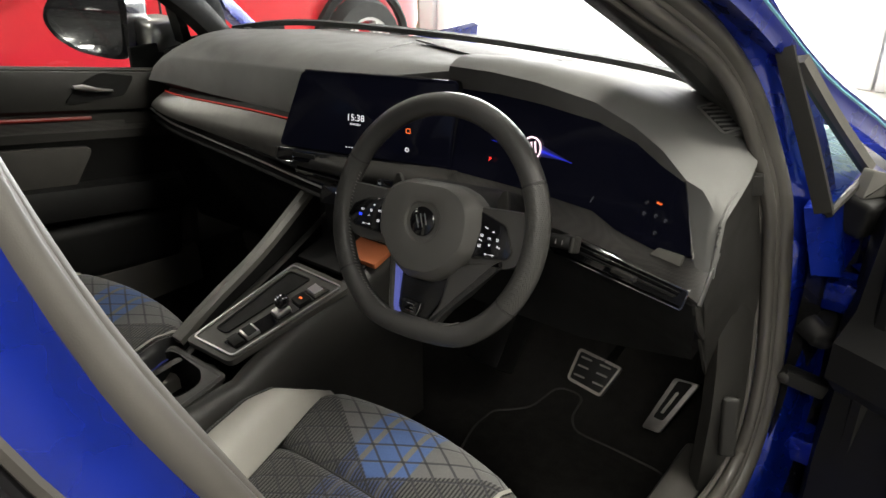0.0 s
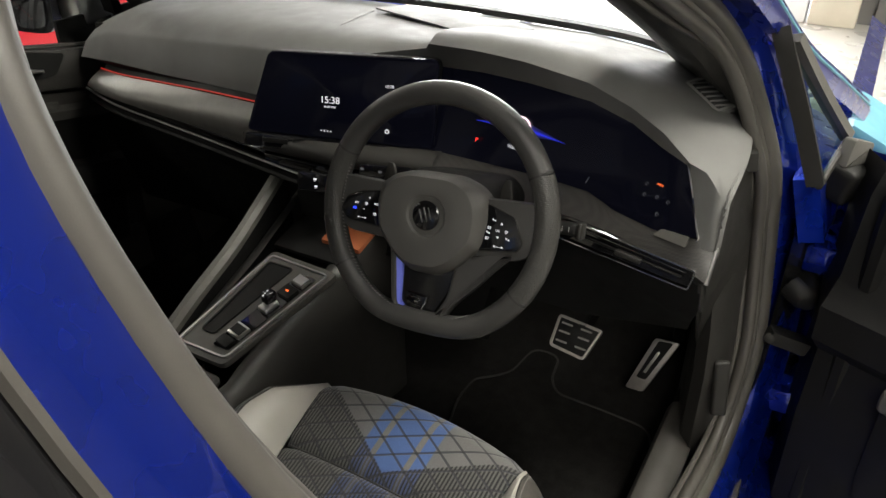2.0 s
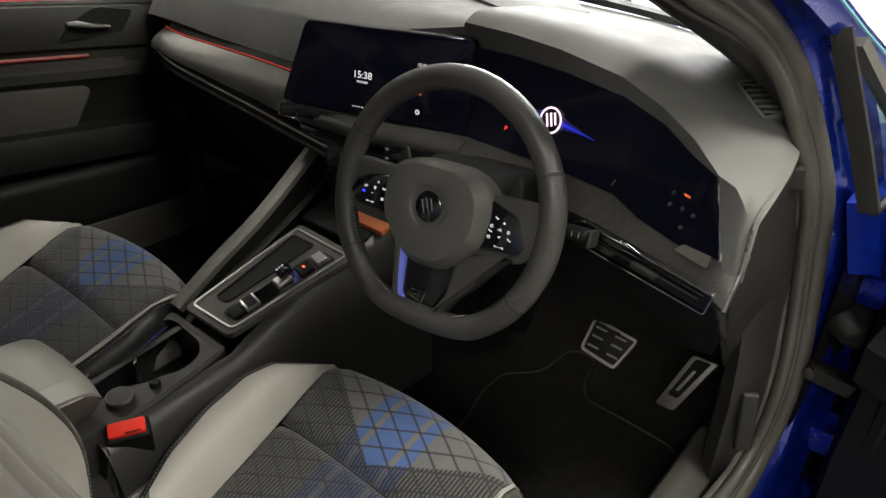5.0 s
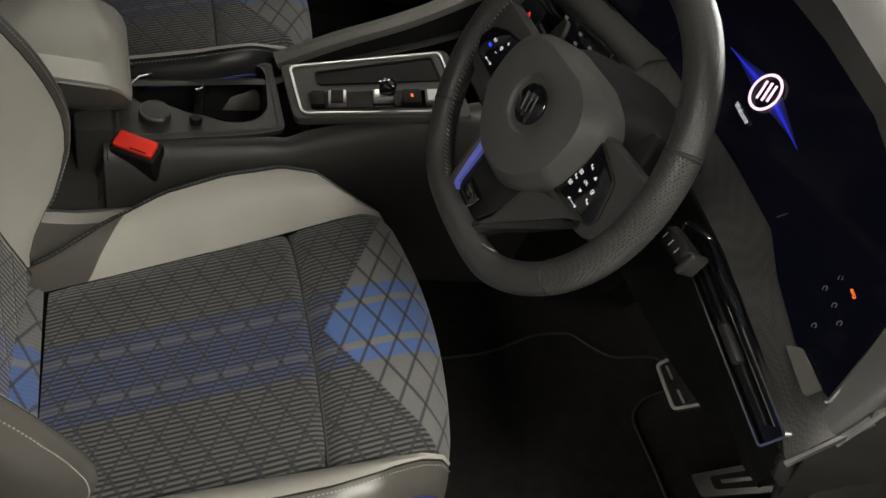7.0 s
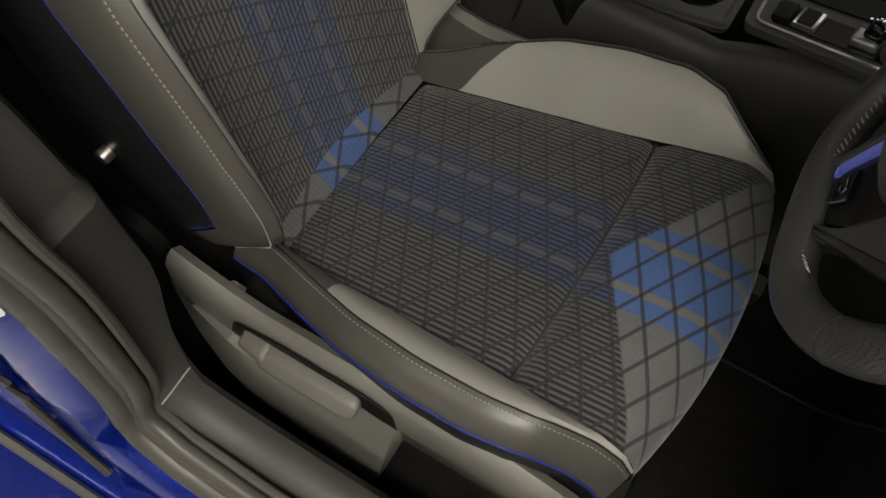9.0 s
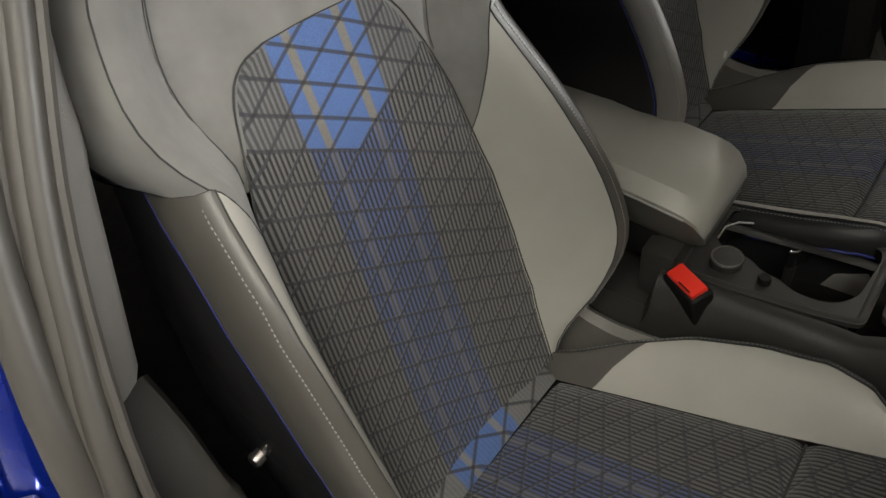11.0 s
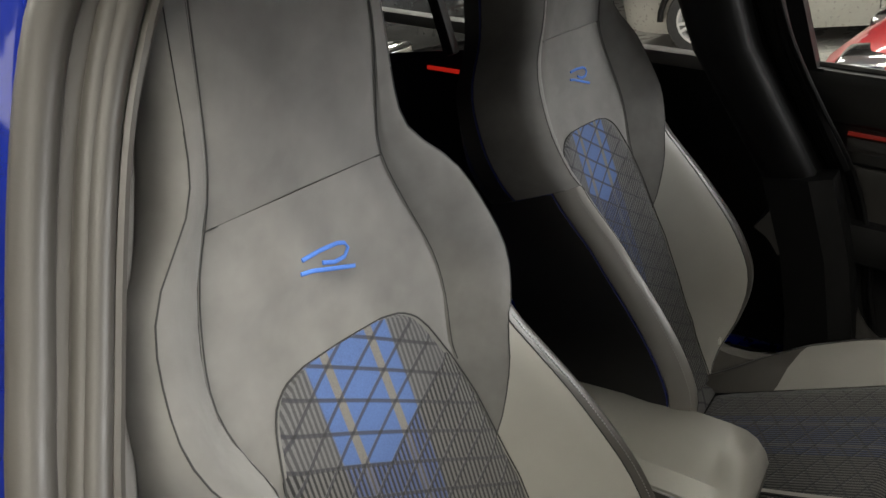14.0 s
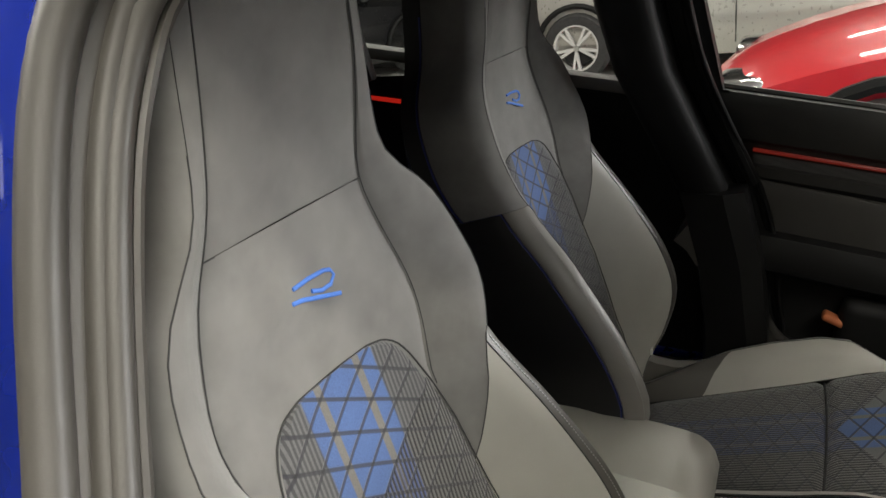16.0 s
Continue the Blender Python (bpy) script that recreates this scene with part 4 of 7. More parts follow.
for sd in (1, -1):
    rows = [[(sd * x, y, z) for x, z in ((0.665, 0.30), (0.695, 0.32), (0.700, 0.44), (0.695, zz - 0.01), (0.715, zz - 0.01))] for y, zz in ((-0.6, 0.50), (0.0, 0.48), (0.55, 0.47))]
    bm = bmesh.new()
    grid(bm, rows)
    part("sill_carpet", bm, CARPET, shell)
    # lower post cover between the dashboard's end and the seal
    bm = bmesh.new()
    rows = []
    for z in (0.26, 0.36, 0.45, 0.50, 0.56, 0.62, 0.70, 0.78, 0.86, 0.94, 1.0):
        e = lerp([(0.3, 0.785), (0.65, 0.782), (0.76, 0.770), (0.87, 0.757), (0.965, 0.744), (1.0, 0.735)], z)[0]
        yb = lerp([(0.3, 0.33), (0.50, 0.318), (0.66, 0.324), (0.76, 0.330), (0.87, 0.320), (1.0, 0.288)], z)[0]
        if sd < 0:
            yb += 0.12
        rows.append([(sd * e, yb, z), (sd * (e - 0.008), yb - 0.03, z), (sd * (e - 0.020), yb - 0.06, z), (sd * (e - 0.034), yb - 0.075, z), (sd * (e - 0.055), yb - 0.06, z), (sd * 0.69, yb + 0.10, z), (sd * 0.67, 0.70, z)])
    grid(bm, rows)
    part("post_cover", bm, POST, shell, "grey plastic footwell side cover")
part("footwell_side", rbox((0.012, 0.52, 0.72), Matrix.Translation((-0.80, 0.56, 0.64)), 0.004), DARK, shell)
part("bonnet_release", rbox((0.026, 0.014, 0.105), Matrix.Translation((0.775, 0.262, 0.598)) @ Euler((radians(-8), radians(-4), radians(24))).to_matrix().to_4x4(), 0.006, 3), POST, shell, "dark release lever cover")
# door check strap
part("check_strap", rbox((0.07, 0.030, 0.026), Matrix.Translation((0.853, 0.352, 0.668)) @ Euler((0, radians(18), radians(20))).to_matrix().to_4x4(), 0.006), DARK, shell, "black door check strap")
part("strap_bolt", lathe([(0.0, 0), (0.009, 0), (0.009, 0.006), (0.006, 0.008), (0, 0.008)], 12, Matrix.Translation((0.826, 0.334, 0.676)) @ Euler((radians(90), 0, 0)).to_matrix().to_4x4()), POST, shell)
LBM = axes((0.7725, -0.5365, 0.795), (0.70, -0.70, -0.15), (-0.10, -0.30, 0.95), (0.70, 0.66, 0.28))
lab = part("type_label", slab(rounded([(-0.029, -0.036), (0.029, -0.036), (0.029, 0.036), (-0.029, 0.036)], 0.004), 0.0006, LBM), LABEL, shell, "white label on the door pillar")
bm = bmesh.new()
for i in range(6):
    for j in range(4):
        if (i * 3 + j) % 5:
            rbox((0.0016, 0.006 + 0.002 * ((i + j) % 3), 0.0003), LBM @ Matrix.Translation((-0.014 + 0.0066 * i, -0.028 + 0.0125 * j, 0.0008)), 0, bm=bm)
tube([LBM @ Vector((x, y, 0.0009)) for x, y in ((-0.024, -0.026), (-0.020, -0.022), (-0.019, -0.010), (-0.024, 0.0), (-0.025, 0.006))], 0.0004, 4, bm=bm)
rbox((0.006, 0.006, 0.0003), LBM @ Matrix.Translation((-0.022, 0.027, 0.0008)), 0, bm=bm)
part("label_bars", bm, INK, lab, "grey printed bars")
strk = part("striker_plate", slab(rounded([(-0.016, -0.024), (0.016, -0.024), (0.016, 0.024), (-0.016, 0.024)], 0.005), 0.003, LBM @ Matrix.Translation((0.004, 0.080, 0.0))), STEEL, shell, "steel door striker")
part("striker_loop", tube(spline([LBM @ Vector(p) for p in ((-0.006, 0.066, 0.003), (-0.006, 0.066, 0.026), (-0.004, 0.082, 0.032), (-0.006, 0.098, 0.026), (-0.006, 0.098, 0.003))], 4), 0.004, 8), CHROME, strk)

# ---- open driver door ----
door = thing("driver_door", "open blue front door with black inner panel", "car door", (0.885, 0.46, 0.45))
ang = radians(68)
DM = Matrix.Translation((0.885, 0.46, 0.0)) @ Euler((0, 0, ang)).to_matrix().to_4x4()


def dp(x, y, z):
    """A place on the door: x outwards from its inner face, y forward from the hinge, when it is shut."""
    return DM @ Vector((x, y, z))


bm = bmesh.new()
grid(bm, [[dp(x, y, z) for y in (0.02, -0.3, -0.7, -1.05)] for x, z in ((-0.02, 0.22), (0.03, 0.34), (0.05, 0.55), (0.045, 0.8), (0.0, 0.98))])
part("outer_skin", bm, BLUE, door)
bm = bmesh.new()
grid(bm, [[dp(x, 0.02, z) for x in (0.0 if z == 0.22 else 0.045, -0.05, -0.12)] for z in (0.22, 0.4, 0.6, 0.8, 0.90)])
part("hinge_face", bm, BLACKCAR, door, "dark hinge side of the door")
rows = []
for z, t in ((0.22, 0.03), (0.225, 0.09), (0.30, 0.11), (0.42, 0.115), (0.55, 0.12), (0.68, 0.11), (0.72, 0.15), (0.78, 0.15), (0.82, 0.11), (0.95, 0.09), (0.99, 0.06)):
    rows.append([dp(-t * (0.3 if y > -0.05 else 1), y, z) for y in (-0.01, -0.06, -0.14, -0.4, -0.7, -1.0)])
bm = bmesh.new()
grid(bm, rows)
part("inner_panel", bm, DARK, door, "black plastic inner panel")
part("panel_edge", tube([dp(-0.10, -0.10, z) for z in (0.26, 0.42, 0.6, 0.8, 0.98)], 0.018, 8, False, (1, 0, 0)), DARK, door)
part("speaker_grille", slab(rounded([(-0.12, -0.11), (0.12, -0.11), (0.12, 0.11), (-0.12, 0.11)], 0.04), 0.006, axes(dp(-0.125, -0.30, 0.56), DM.to_3x3() @ Vector((0, -1, 0)), (0, 0, 1), DM.to_3x3() @ Vector((-1, 0, 0))), 0.004), DARK, door, "perforated speaker grille")
part("pocket_edge", rbox((0.03, 0.36, 0.04), DM @ Matrix.Translation((-0.15, -0.36, 0.68)), 0.012, 3), TRIM, door, "pale pocket rim")
part("sill_rubber", tube([dp(-0.06, 0.0, 0.235), dp(-0.06, -1.0, 0.235)], 0.012, 6), RUBBER, door)
for z in (0.50, 0.80):
    part("hinge", rbox((0.06, 0.06, 0.05), Matrix.Translation((0.872, 0.43, z)), 0.008), BLUE, door, "painted hinge")
part("cable_boot", tube(spline([(0.835, 0.37, 0.76), (0.862, 0.36, 0.75), dp(-0.05, 0.01, 0.75)], 4), 0.020, 10), DARK, door, "black rubber cable boot")
part("beam_bracket", rbox((0.09, 0.02, 0.05), DM @ Matrix.Translation((-0.04, 0.025, 0.86)), 0.006), DARK, door)

# ---- passenger front door ----
pd = thing("passenger_door", "closed passenger door with charcoal panel and red light strip", "car door", (-0.76, 0.0, 0.45))


def px_(y, z, d=0.0):
    """Inner face of the passenger door; d: towards the cabin."""
    return Vector((-0.745 + d, y, z))


def belt(y):
    return 1.022 - 0.185 * (y + 0.128)


YS = list(np.linspace(-0.435, 0.46, 12))
prof = [(0.0, -0.05), (0.003, 0.008), (-0.035, 0.022), (-0.085, 0.014), (-0.094, 0.002), (-0.125, 0.0), (-0.135, 0.02), (-0.155, 0.02)]
bm = bmesh.new()
grid(bm, [[px_(y, belt(y) + dz, d) for y in YS] for dz, d in prof])
part("upper_panel", bm, POST, pd, "charcoal soft upper panel")
bm = bmesh.new()
grid(bm, [[px_(y, belt(y) + dz, d) for y in YS] for dz, d in ((-0.155, 0.020), (-0.175, 0.006), (-0.26, 0.006), (-0.265, 0.05), (-0.30, 0.065), (-0.335, 0.06), (-0.36, 0.01), (-0.45, 0.0), (-0.58, 0.01))])
part("lower_panel", bm, DARK, pd, "black lower panel with armrest")
part("armrest_pad", slab(rounded([(-0.40, -0.075), (0.06, -0.085), (0.12, 0.030), (-0.39, 0.050)], 0.025, 5), 0.014, axes(px_(0.0, belt(0) - 0.205, 0.008), (0, 1, -0.17), (0, 0.17, 1), (1, 0, 0)), 0.006), SILLP, pd, "dark leather insert")
part("light_strip", tube([px_(y, belt(y) - 0.105, 0.008) for y in YS[1:8]], 0.0040, 6), STRIP_DIM, pd, "glowing red light strip")
bm = bmesh.new()
grid(bm, [[px_(y, belt(y) + dz, 0.012) for y in YS[1:9]] for dz in (-0.112, -0.132)])
part("decor_strip", bm, DECOR, pd, "patterned decor strip")
part("handle_recess", slab(rounded([(-0.06, -0.035), (0.09, -0.03), (0.12, 0.015), (0.03, 0.03), (-0.03, 0.0)], 0.012), 0.004, axes(px_(0.135, 0.945, 0.018), (0, 1, -0.1), (0, 0.1, 1), (1, 0, 0))), DARK, pd)
part("door_handle", loft([[px_(0.095, 0.952 + a, 0.03 + b) for a, b in circle(0.004, 8)], [px_(0.115, 0.948 + a * 1.6, 0.036 + b) for a, b in circle(0.005, 8)], [px_(0.15, 0.936 + a, 0.036 + b) for a, b in circle(0.005, 8)], [px_(0.19, 0.925 + a, 0.028 + b) for a, b in circle(0.0035, 8)]]), SATIN, pd, "satin silver release handle")
part("map_pocket", rbox((0.06, 0.5, 0.14), Matrix.Translation((-0.715, 0.06, 0.56)) @ Euler((radians(-8), 0, 0)).to_matrix().to_4x4(), 0.03, 3), DARK, pd)
part("pocket_lining", rbox((0.03, 0.05, 0.016), Matrix.Translation((-0.705, -0.19, 0.615)) @ Euler((radians(-25), 0, 0)).to_matrix().to_4x4(), 0.02, 3), ORANGE, pd, "pocket end painted orange for the light in it")
bm = bmesh.new()
grid(bm, [[(-0.79 + (0.20 if z > 1.3 else 0.0), y, z) for y in (-0.50, 0.50)] for z in (0.9, 1.38)])
pg = part("window_glass", bm, GLASS, pd)
pg.visible_shadow = False
part("window_seal", tube([px_(y, belt(y) + 0.004, -0.03) for y in YS], 0.007, 6), RUBBER, pd)
part("window_frame_rear", sweep([(-0.765, -0.425, 1.06), (-0.70, -0.455, 1.24), (-0.635, -0.475, 1.38)], [(-0.016, -0.02), (0.016, -0.02), (0.016, 0.02), (-0.016, 0.02)], False, (1, 0, 0)), DARK, pd)
part("outer_frame", sweep([(-0.80, -0.455, 1.03), (-0.735, -0.48, 1.22), (-0.67, -0.50, 1.38)], [(-0.012, -0.02), (0.012, -0.02), (0.012, 0.02), (-0.012, 0.02)], False, (1, 0, 0)), BLUE, pd)
bm = bmesh.new()
grid(bm, [[(-x, y, z) for y in (-0.50, 0.0, 0.55)] for x, z in ((0.86, 0.4), (0.89, 0.62), (0.87, 0.80), (0.80, 0.90))])
part("outer_skin", bm, BLUE, pd)
part("quarter_divider", sweep([(-0.765, 0.44, 1.0), (-0.74, 0.40, 1.12), (-0.71, 0.35, 1.2)], [(-0.012, -0.018), (0.012, -0.018), (0.012, 0.018), (-0.012, 0.018)], False, (1, 0, 0)), DARK, pd)
# passenger mirror outside
pm = thing("door_mirror", "black and silver door mirror of the passenger side", "door mirror", (-0.93, 0.40, 1.0))
Mm = axes((-0.97, 0.30, 1.045), (0.93, 0.37, 0.0), (-0.03, 0.08, 1), (0.37, -0.93, 0.09))
part("housing", slab(rounded([(-0.138, 0.0), (-0.105, -0.045), (-0.04, -0.078), (0.06, -0.092), (0.118, -0.090), (0.125, 0.065), (0.06, 0.085), (-0.05, 0.080), (-0.115, 0.050)], 0.03, 5), -0.10, Mm, 0.03, 3), BLACKCAR, pm)
part("mirror_glass", slab(rounded([(-0.118, 0.0), (-0.09, -0.036), (-0.035, -0.066), (0.05, -0.079), (0.104, -0.078), (0.110, 0.055), (0.05, 0.073), (-0.045, 0.068), (-0.10, 0.040)], 0.025, 5), 0.003, Mm @ Matrix.Translation((0, 0, 0.004))), MIRROR, pm, "reflecting mirror glass")
part("foot", rbox((0.12, 0.10, 0.09), Matrix.Translation((-0.85, 0.42, 1.01)), 0.025, 3), SATIN, pm, "silver mirror foot")

# ---- seats ----
CZ = [(-0.52, 0.474), (-0.476, 0.481), (-0.16, 0.562), (-0.085, 0.581), (-0.04, 0.588), (-0.008, 0.574), (0.006, 0.545), (0.008, 0.50), (-0.005, 0.44)]
LEAN_B = radians(14)
UPB, FWB = Vector((0, -math.sin(LEAN_B), math.cos(LEAN_B))), Vector((0, math.cos(LEAN_B), math.sin(LEAN_B)))
# s: half width of the middle, wing half width, wing height, middle's own forward offset
BACK = [(-0.03, 0.155, 0.170, 0.010, 0.010), (0.03, 0.162, 0.190, 0.040, 0.004), (0.09, 0.168, 0.228, 0.090, 0.0), (0.15, 0.168, 0.250, 0.122, 0.0), (0.25, 0.163, 0.244, 0.116, 0.0), (0.37, 0.150, 0.220, 0.084, 0.0), (0.46, 0.127, 0.192, 0.056, 0.0),
        (0.485, 0.138, 0.187, 0.050, 0.0), (0.51, 0.147, 0.203, 0.050, 0.0), (0.54, 0.154, 0.214, 0.050, 0.0), (0.575, 0.153, 0.214, 0.045, 0.0), (0.63, 0.135, 0.200, 0.038, 0.002), (0.66, 0.124, 0.185, 0.032, 0.006), (0.685, 0.112, 0.156, 0.022, 0.012), (0.705, 0.104, 0.130, 0.014, 0.022), (0.74, 0.101, 0.121, 0.006, 0.040), (0.80, 0.100, 0.118, -0.002, 0.066), (0.90, 0.092, 0.110, -0.006, 0.098), (0.97, 0.075, 0.095, -0.010, 0.105), (1.0, 0.05, 0.07, -0.02, 0.10)]


def soft(table, gap, reach=0.035):
    """The table resampled with rounded corners, but kept sharp at the notch."""
    rows = []
    for q in sorted(list(np.linspace(table[0][0], gap - 0.001, 26)) + list(np.linspace(gap + 0.001, table[-1][0], 34))):
        lo, hi = (table[0][0], gap) if q < gap else (gap, table[-1][0])
        r = min(reach if q < gap else reach * 0.5, q - lo, hi - q)
        vals = [lerp(table, q + r * f) for f in (-1, -0.6, -0.2, 0.2, 0.6, 1)]
        rows.append((q, *[sum(v[k] for v in vals) / 6 for k in range(4)]))
    return rows


BACK = soft(BACK, 0.485)
ARCH = [(-0.03, 0.160), (0.10, 0.171), (0.20, 0.168), (0.28, 0.162), (0.355, 0.150), (0.41, 0.140), (0.455, 0.126), (0.48, 0.119), (0.505, 0.109), (0.519, 0.101), (0.529, 0.090), (0.535, 0.077), (0.539, 0.055), (0.540, 0.0)]


def at_back(u, s, d):
    """A place on the backrest: sideways, up along it, forward from its plane."""
    return Vector((u, -0.505, 0.515)) + UPB * s + FWB * d


def slant(u, s):
    """The cloth's upper edge runs slightly askew."""
    return 0.04 * u * min(1, max(0, (s - 0.38) / 0.15))


def back_d(u, s, deep=1.0):
    """Forward offset of the front face at (u, s)."""
    w, rw, rh, c = lerp(BACK, s)
    a = abs(u)
    if a <= w:
        return c - 0.012 * (1 - (a / w) ** 2) * (1 if s < 0.6 else 0)
    f = min(1.0, (a - w) / max(rw - w, 1e-4))
    return c + deep * rh * math.sin(f * math.pi / 2) ** 1.2


def make_seat(name, label, at, outer, yaw=0.0):
    seat = thing(name, label, "car seat", at, "front seats")
    o = outer

    def sp(n, bm, material, lab="", parent=None):
        ob = part(n, bm, material, None, lab)
        ob.parent = parent or seat
        return ob

    def along(y):
        return lerp(CZ, y)[0]

    def wide(y):
        """Half width of the cushion's middle, broader towards the knees."""
        return 0.151 + 0.034 * min(1.05, max(0, (y + 0.48) / 0.45))

    def bow(x, y, z):
        """The front edge is bowed in plan."""
        return (x, y - 0.02 * x - 0.7 * x * x * min(1, max(0, (y + 0.2) / 0.17)), z)

    # cushion middle: rear and front panels over the profile
    def panel(path, dip0, dip1, nx=17):
        rows = []
        n = len(path)
        for i, (y, z) in enumerate(path):
            w = wide(y)
            edge = 0.010 * (dip0 * max(0, 1 - abs(y - path[0][0]) / 0.022) ** 2 + dip1 * max(0, 1 - abs(y - path[-1][0]) / 0.022) ** 2)
            rows.append([bow(w * f, y, z + 0.005 * (1 - f * f) - edge - 0.007 * max(0, (abs(f) - 0.9) / 0.1) ** 2) for f in np.linspace(-1, 1, nx)])
        bm = bmesh.new()
        grid(bm, rows)
        return bm
    rear = [(y, along(y)) for y in list(np.linspace(-0.472, -0.188, 12)) + [-0.182, -0.177, -0.172, -0.168, -0.165, -0.163]]
    front = [(y, along(y)) for y in (-0.160, -0.158, -0.155, -0.150, -0.145, -0.138, -0.12, -0.10, -0.085)] + [(p.y, p.z) for p in spline([(0, y, z) for y, z in CZ[3:]], 4)[1:]]
    sp("cushion_centre", panel(rear, 0.3, 1), SEAT_CLOTH, "dark check cloth with a blue band")
    sp("cushion_front", panel(front, 1, 0), SEAT_CLOTH, "check cloth with bright blue and grey wedge")
    bm = bmesh.new()
    grid(bm, [[(w * f, y, z + 0.004 * (1 - f * f)) for f in np.linspace(-1, 1, 9)] for y, z, w in ((-0.4745, 0.476, 0.151), (-0.480, 0.486, 0.150), (-0.50, 0.500, 0.148), (-0.53, 0.515, 0.145), (-0.55, 0.52, 0.14))])
    sp("cushion_rear_strip", bm, STRIP_CLOTH, "narrow cloth strip below the backrest")
    sp("cross_seam", tube([bow(0.172 * f, -0.1615, along(-0.1615) + 0.005 * (1 - f * f) - 0.0095) for f in np.linspace(-1, 1, 9)], 0.0018, 5), SEAM)
    # side bolsters
    RID = [(-0.52, 0.178, 0.022), (-0.46, 0.19, 0.036), (-0.40, 0.212, 0.050), (-0.33, 0.232, 0.060), (-0.25, 0.238, 0.062), (-0.17, 0.232, 0.058), (-0.11, 0.216, 0.044), (-0.07, 0.197, 0.020), (-0.04, 0.184, 0.003), (-0.015, 0.178, -0.002), (0.004, 0.174, -0.004)]
    for s in (-1, 1):
        side = "inner" if s != o else "outer"
        ys = [y for y in np.linspace(-0.52, 0.004, 33)]

        def sect(y):
            r, h = lerp(RID, y)
            z = along(y)
            w = wide(y)
            r += w - 0.1665 if y < -0.1 else (w - 0.1665) * 0.9
            k = 0.0 if s != o else 1.0
            r -= k * 0.30 * (r - w)
            top = [(w, z - 0.005), (w + 0.004, z + 0.002), (w + (r - w) * 0.4, z + h * 0.50 + 0.004), (w + (r - w) * 0.78, z + h * 0.88 + 0.003), (r, z + h)]
            q = 1 + k * 0.3
            low = [(r + 0.001, z + h - 0.001), (r + 0.010 * q, z + h - 0.003), (r + 0.018 * q, z + h - 0.011), (r + 0.023 * q, z + h - 0.022 + 0.003 * k), (r + 0.024 * q, z + h - 0.034 + 0.006 * k)]
            under = [(r + 0.023 * q, z + h - 0.036 + 0.006 * k), (r + 0.025 * q, z + h - 0.058), (r + 0.020 * q, z + h - 0.14)]
            return top, low, under
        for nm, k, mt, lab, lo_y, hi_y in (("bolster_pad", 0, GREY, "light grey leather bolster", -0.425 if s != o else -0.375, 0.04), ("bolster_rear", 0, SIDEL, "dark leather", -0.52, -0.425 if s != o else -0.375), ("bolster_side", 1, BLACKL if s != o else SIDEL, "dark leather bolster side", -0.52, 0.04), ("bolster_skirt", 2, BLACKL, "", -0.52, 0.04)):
            yy = [y for y in ys if lo_y < y < hi_y]
            yy = sorted(set([max(lo_y, -0.52)] + yy + [min(hi_y, 0.004)]))
            bm = bmesh.new()

            def lean_to(x, y):
                """The joint between pad and rear piece runs aslant."""
                if k or (s == o and o > 0):
                    return y
                g = (yy[-1] - y) if nm == "bolster_pad" else (y - yy[0])
                return y + 1.25 * max(0, x - wide(y)) * g / (yy[-1] - yy[0])
            grid(bm, [[bow(s * sect(lean_to(x, y))[k][n][0], lean_to(x, y), sect(lean_to(x, y))[k][n][1]) for n, (x, z) in enumerate(sect(y)[k])] for y in yy])
            sp(nm, bm, mt, lab)
        rg = [bow(s * sect(y)[0][-1][0], y, sect(y)[0][-1][1] + 0.0005) for y in ys]
        sp("bolster_seam", tube(rg, 0.0007, 5), SEAM)
        st = bmesh.new()
        for a, b in zip(range(0, len(rg) * 6, 2), range(1, len(rg) * 6, 2)):
            f0, f1 = a / (len(rg) * 6 - 1) * (len(ys) - 1), b / (len(rg) * 6 - 1) * (len(ys) - 1)
            p, q = (Vector(rg[int(f)]).lerp(Vector(rg[min(int(f) + 1, len(rg) - 1)]), f % 1) for f in (f0, f1))
            off = Vector((s * 0.006, 0, -0.002))
            tube([p + off, q + off], 0.0007, 4, bm=st)
        sp("stitching", st, THREAD, "grey stitching")
        sp("piping", tube([bow(s * (sect(y)[1][-1][0] + 0.001), y, sect(y)[1][-1][1]) for y in ys], 0.0016, 6), PIPING, "blue piping")
    # seat base with side shields
    bm = rbox((0.46, 0.50, 0.11), Matrix.Translation((0, -0.25, 0.41)), 0.03, 2)
    sp("seat_base", bm, DARK)
    for s in (-1, 1):
        rows = []
        for y, zt, zb, fl in ((-0.545, 0.556, 0.45, 0.0), (-0.52, 0.545, 0.41, 0.012), (-0.47, 0.530, 0.385, 0.028), (-0.435, 0.526, 0.372, 0.034), (-0.40, 0.529, 0.370, 0.036), (-0.30, 0.540, 0.365, 0.040), (-0.257, 0.546, 0.365, 0.041), (-0.250, 0.547, 0.366, 0.036), (-0.246, 0.547, 0.40, -0.010), (-0.15, 0.556, 0.41, -0.010), (-0.06, 0.540, 0.43, -0.010), (-0.03, 0.515, 0.45, -0.012)):
            fl = fl if s == o else min(fl, 0.0)
            g = max(fl, 0.0)
            rows.append([(s * x, y, z) for x, z in ((0.232, zt - 0.01), (0.243, zt), (0.252, zt - 0.004), (0.258, zt - 0.012), (0.2605, zt - 0.050), (0.261 + 0.1 * fl, zt - 0.072), (0.262 + 0.45 * g + 0.3 * min(fl, 0), zb + 0.072), (0.264 + fl, zb + 0.012), (0.258 + fl, zb), (0.230, zb))])
        sp("side_shield", loft(rows), SHIELD, "grey plastic side shield")
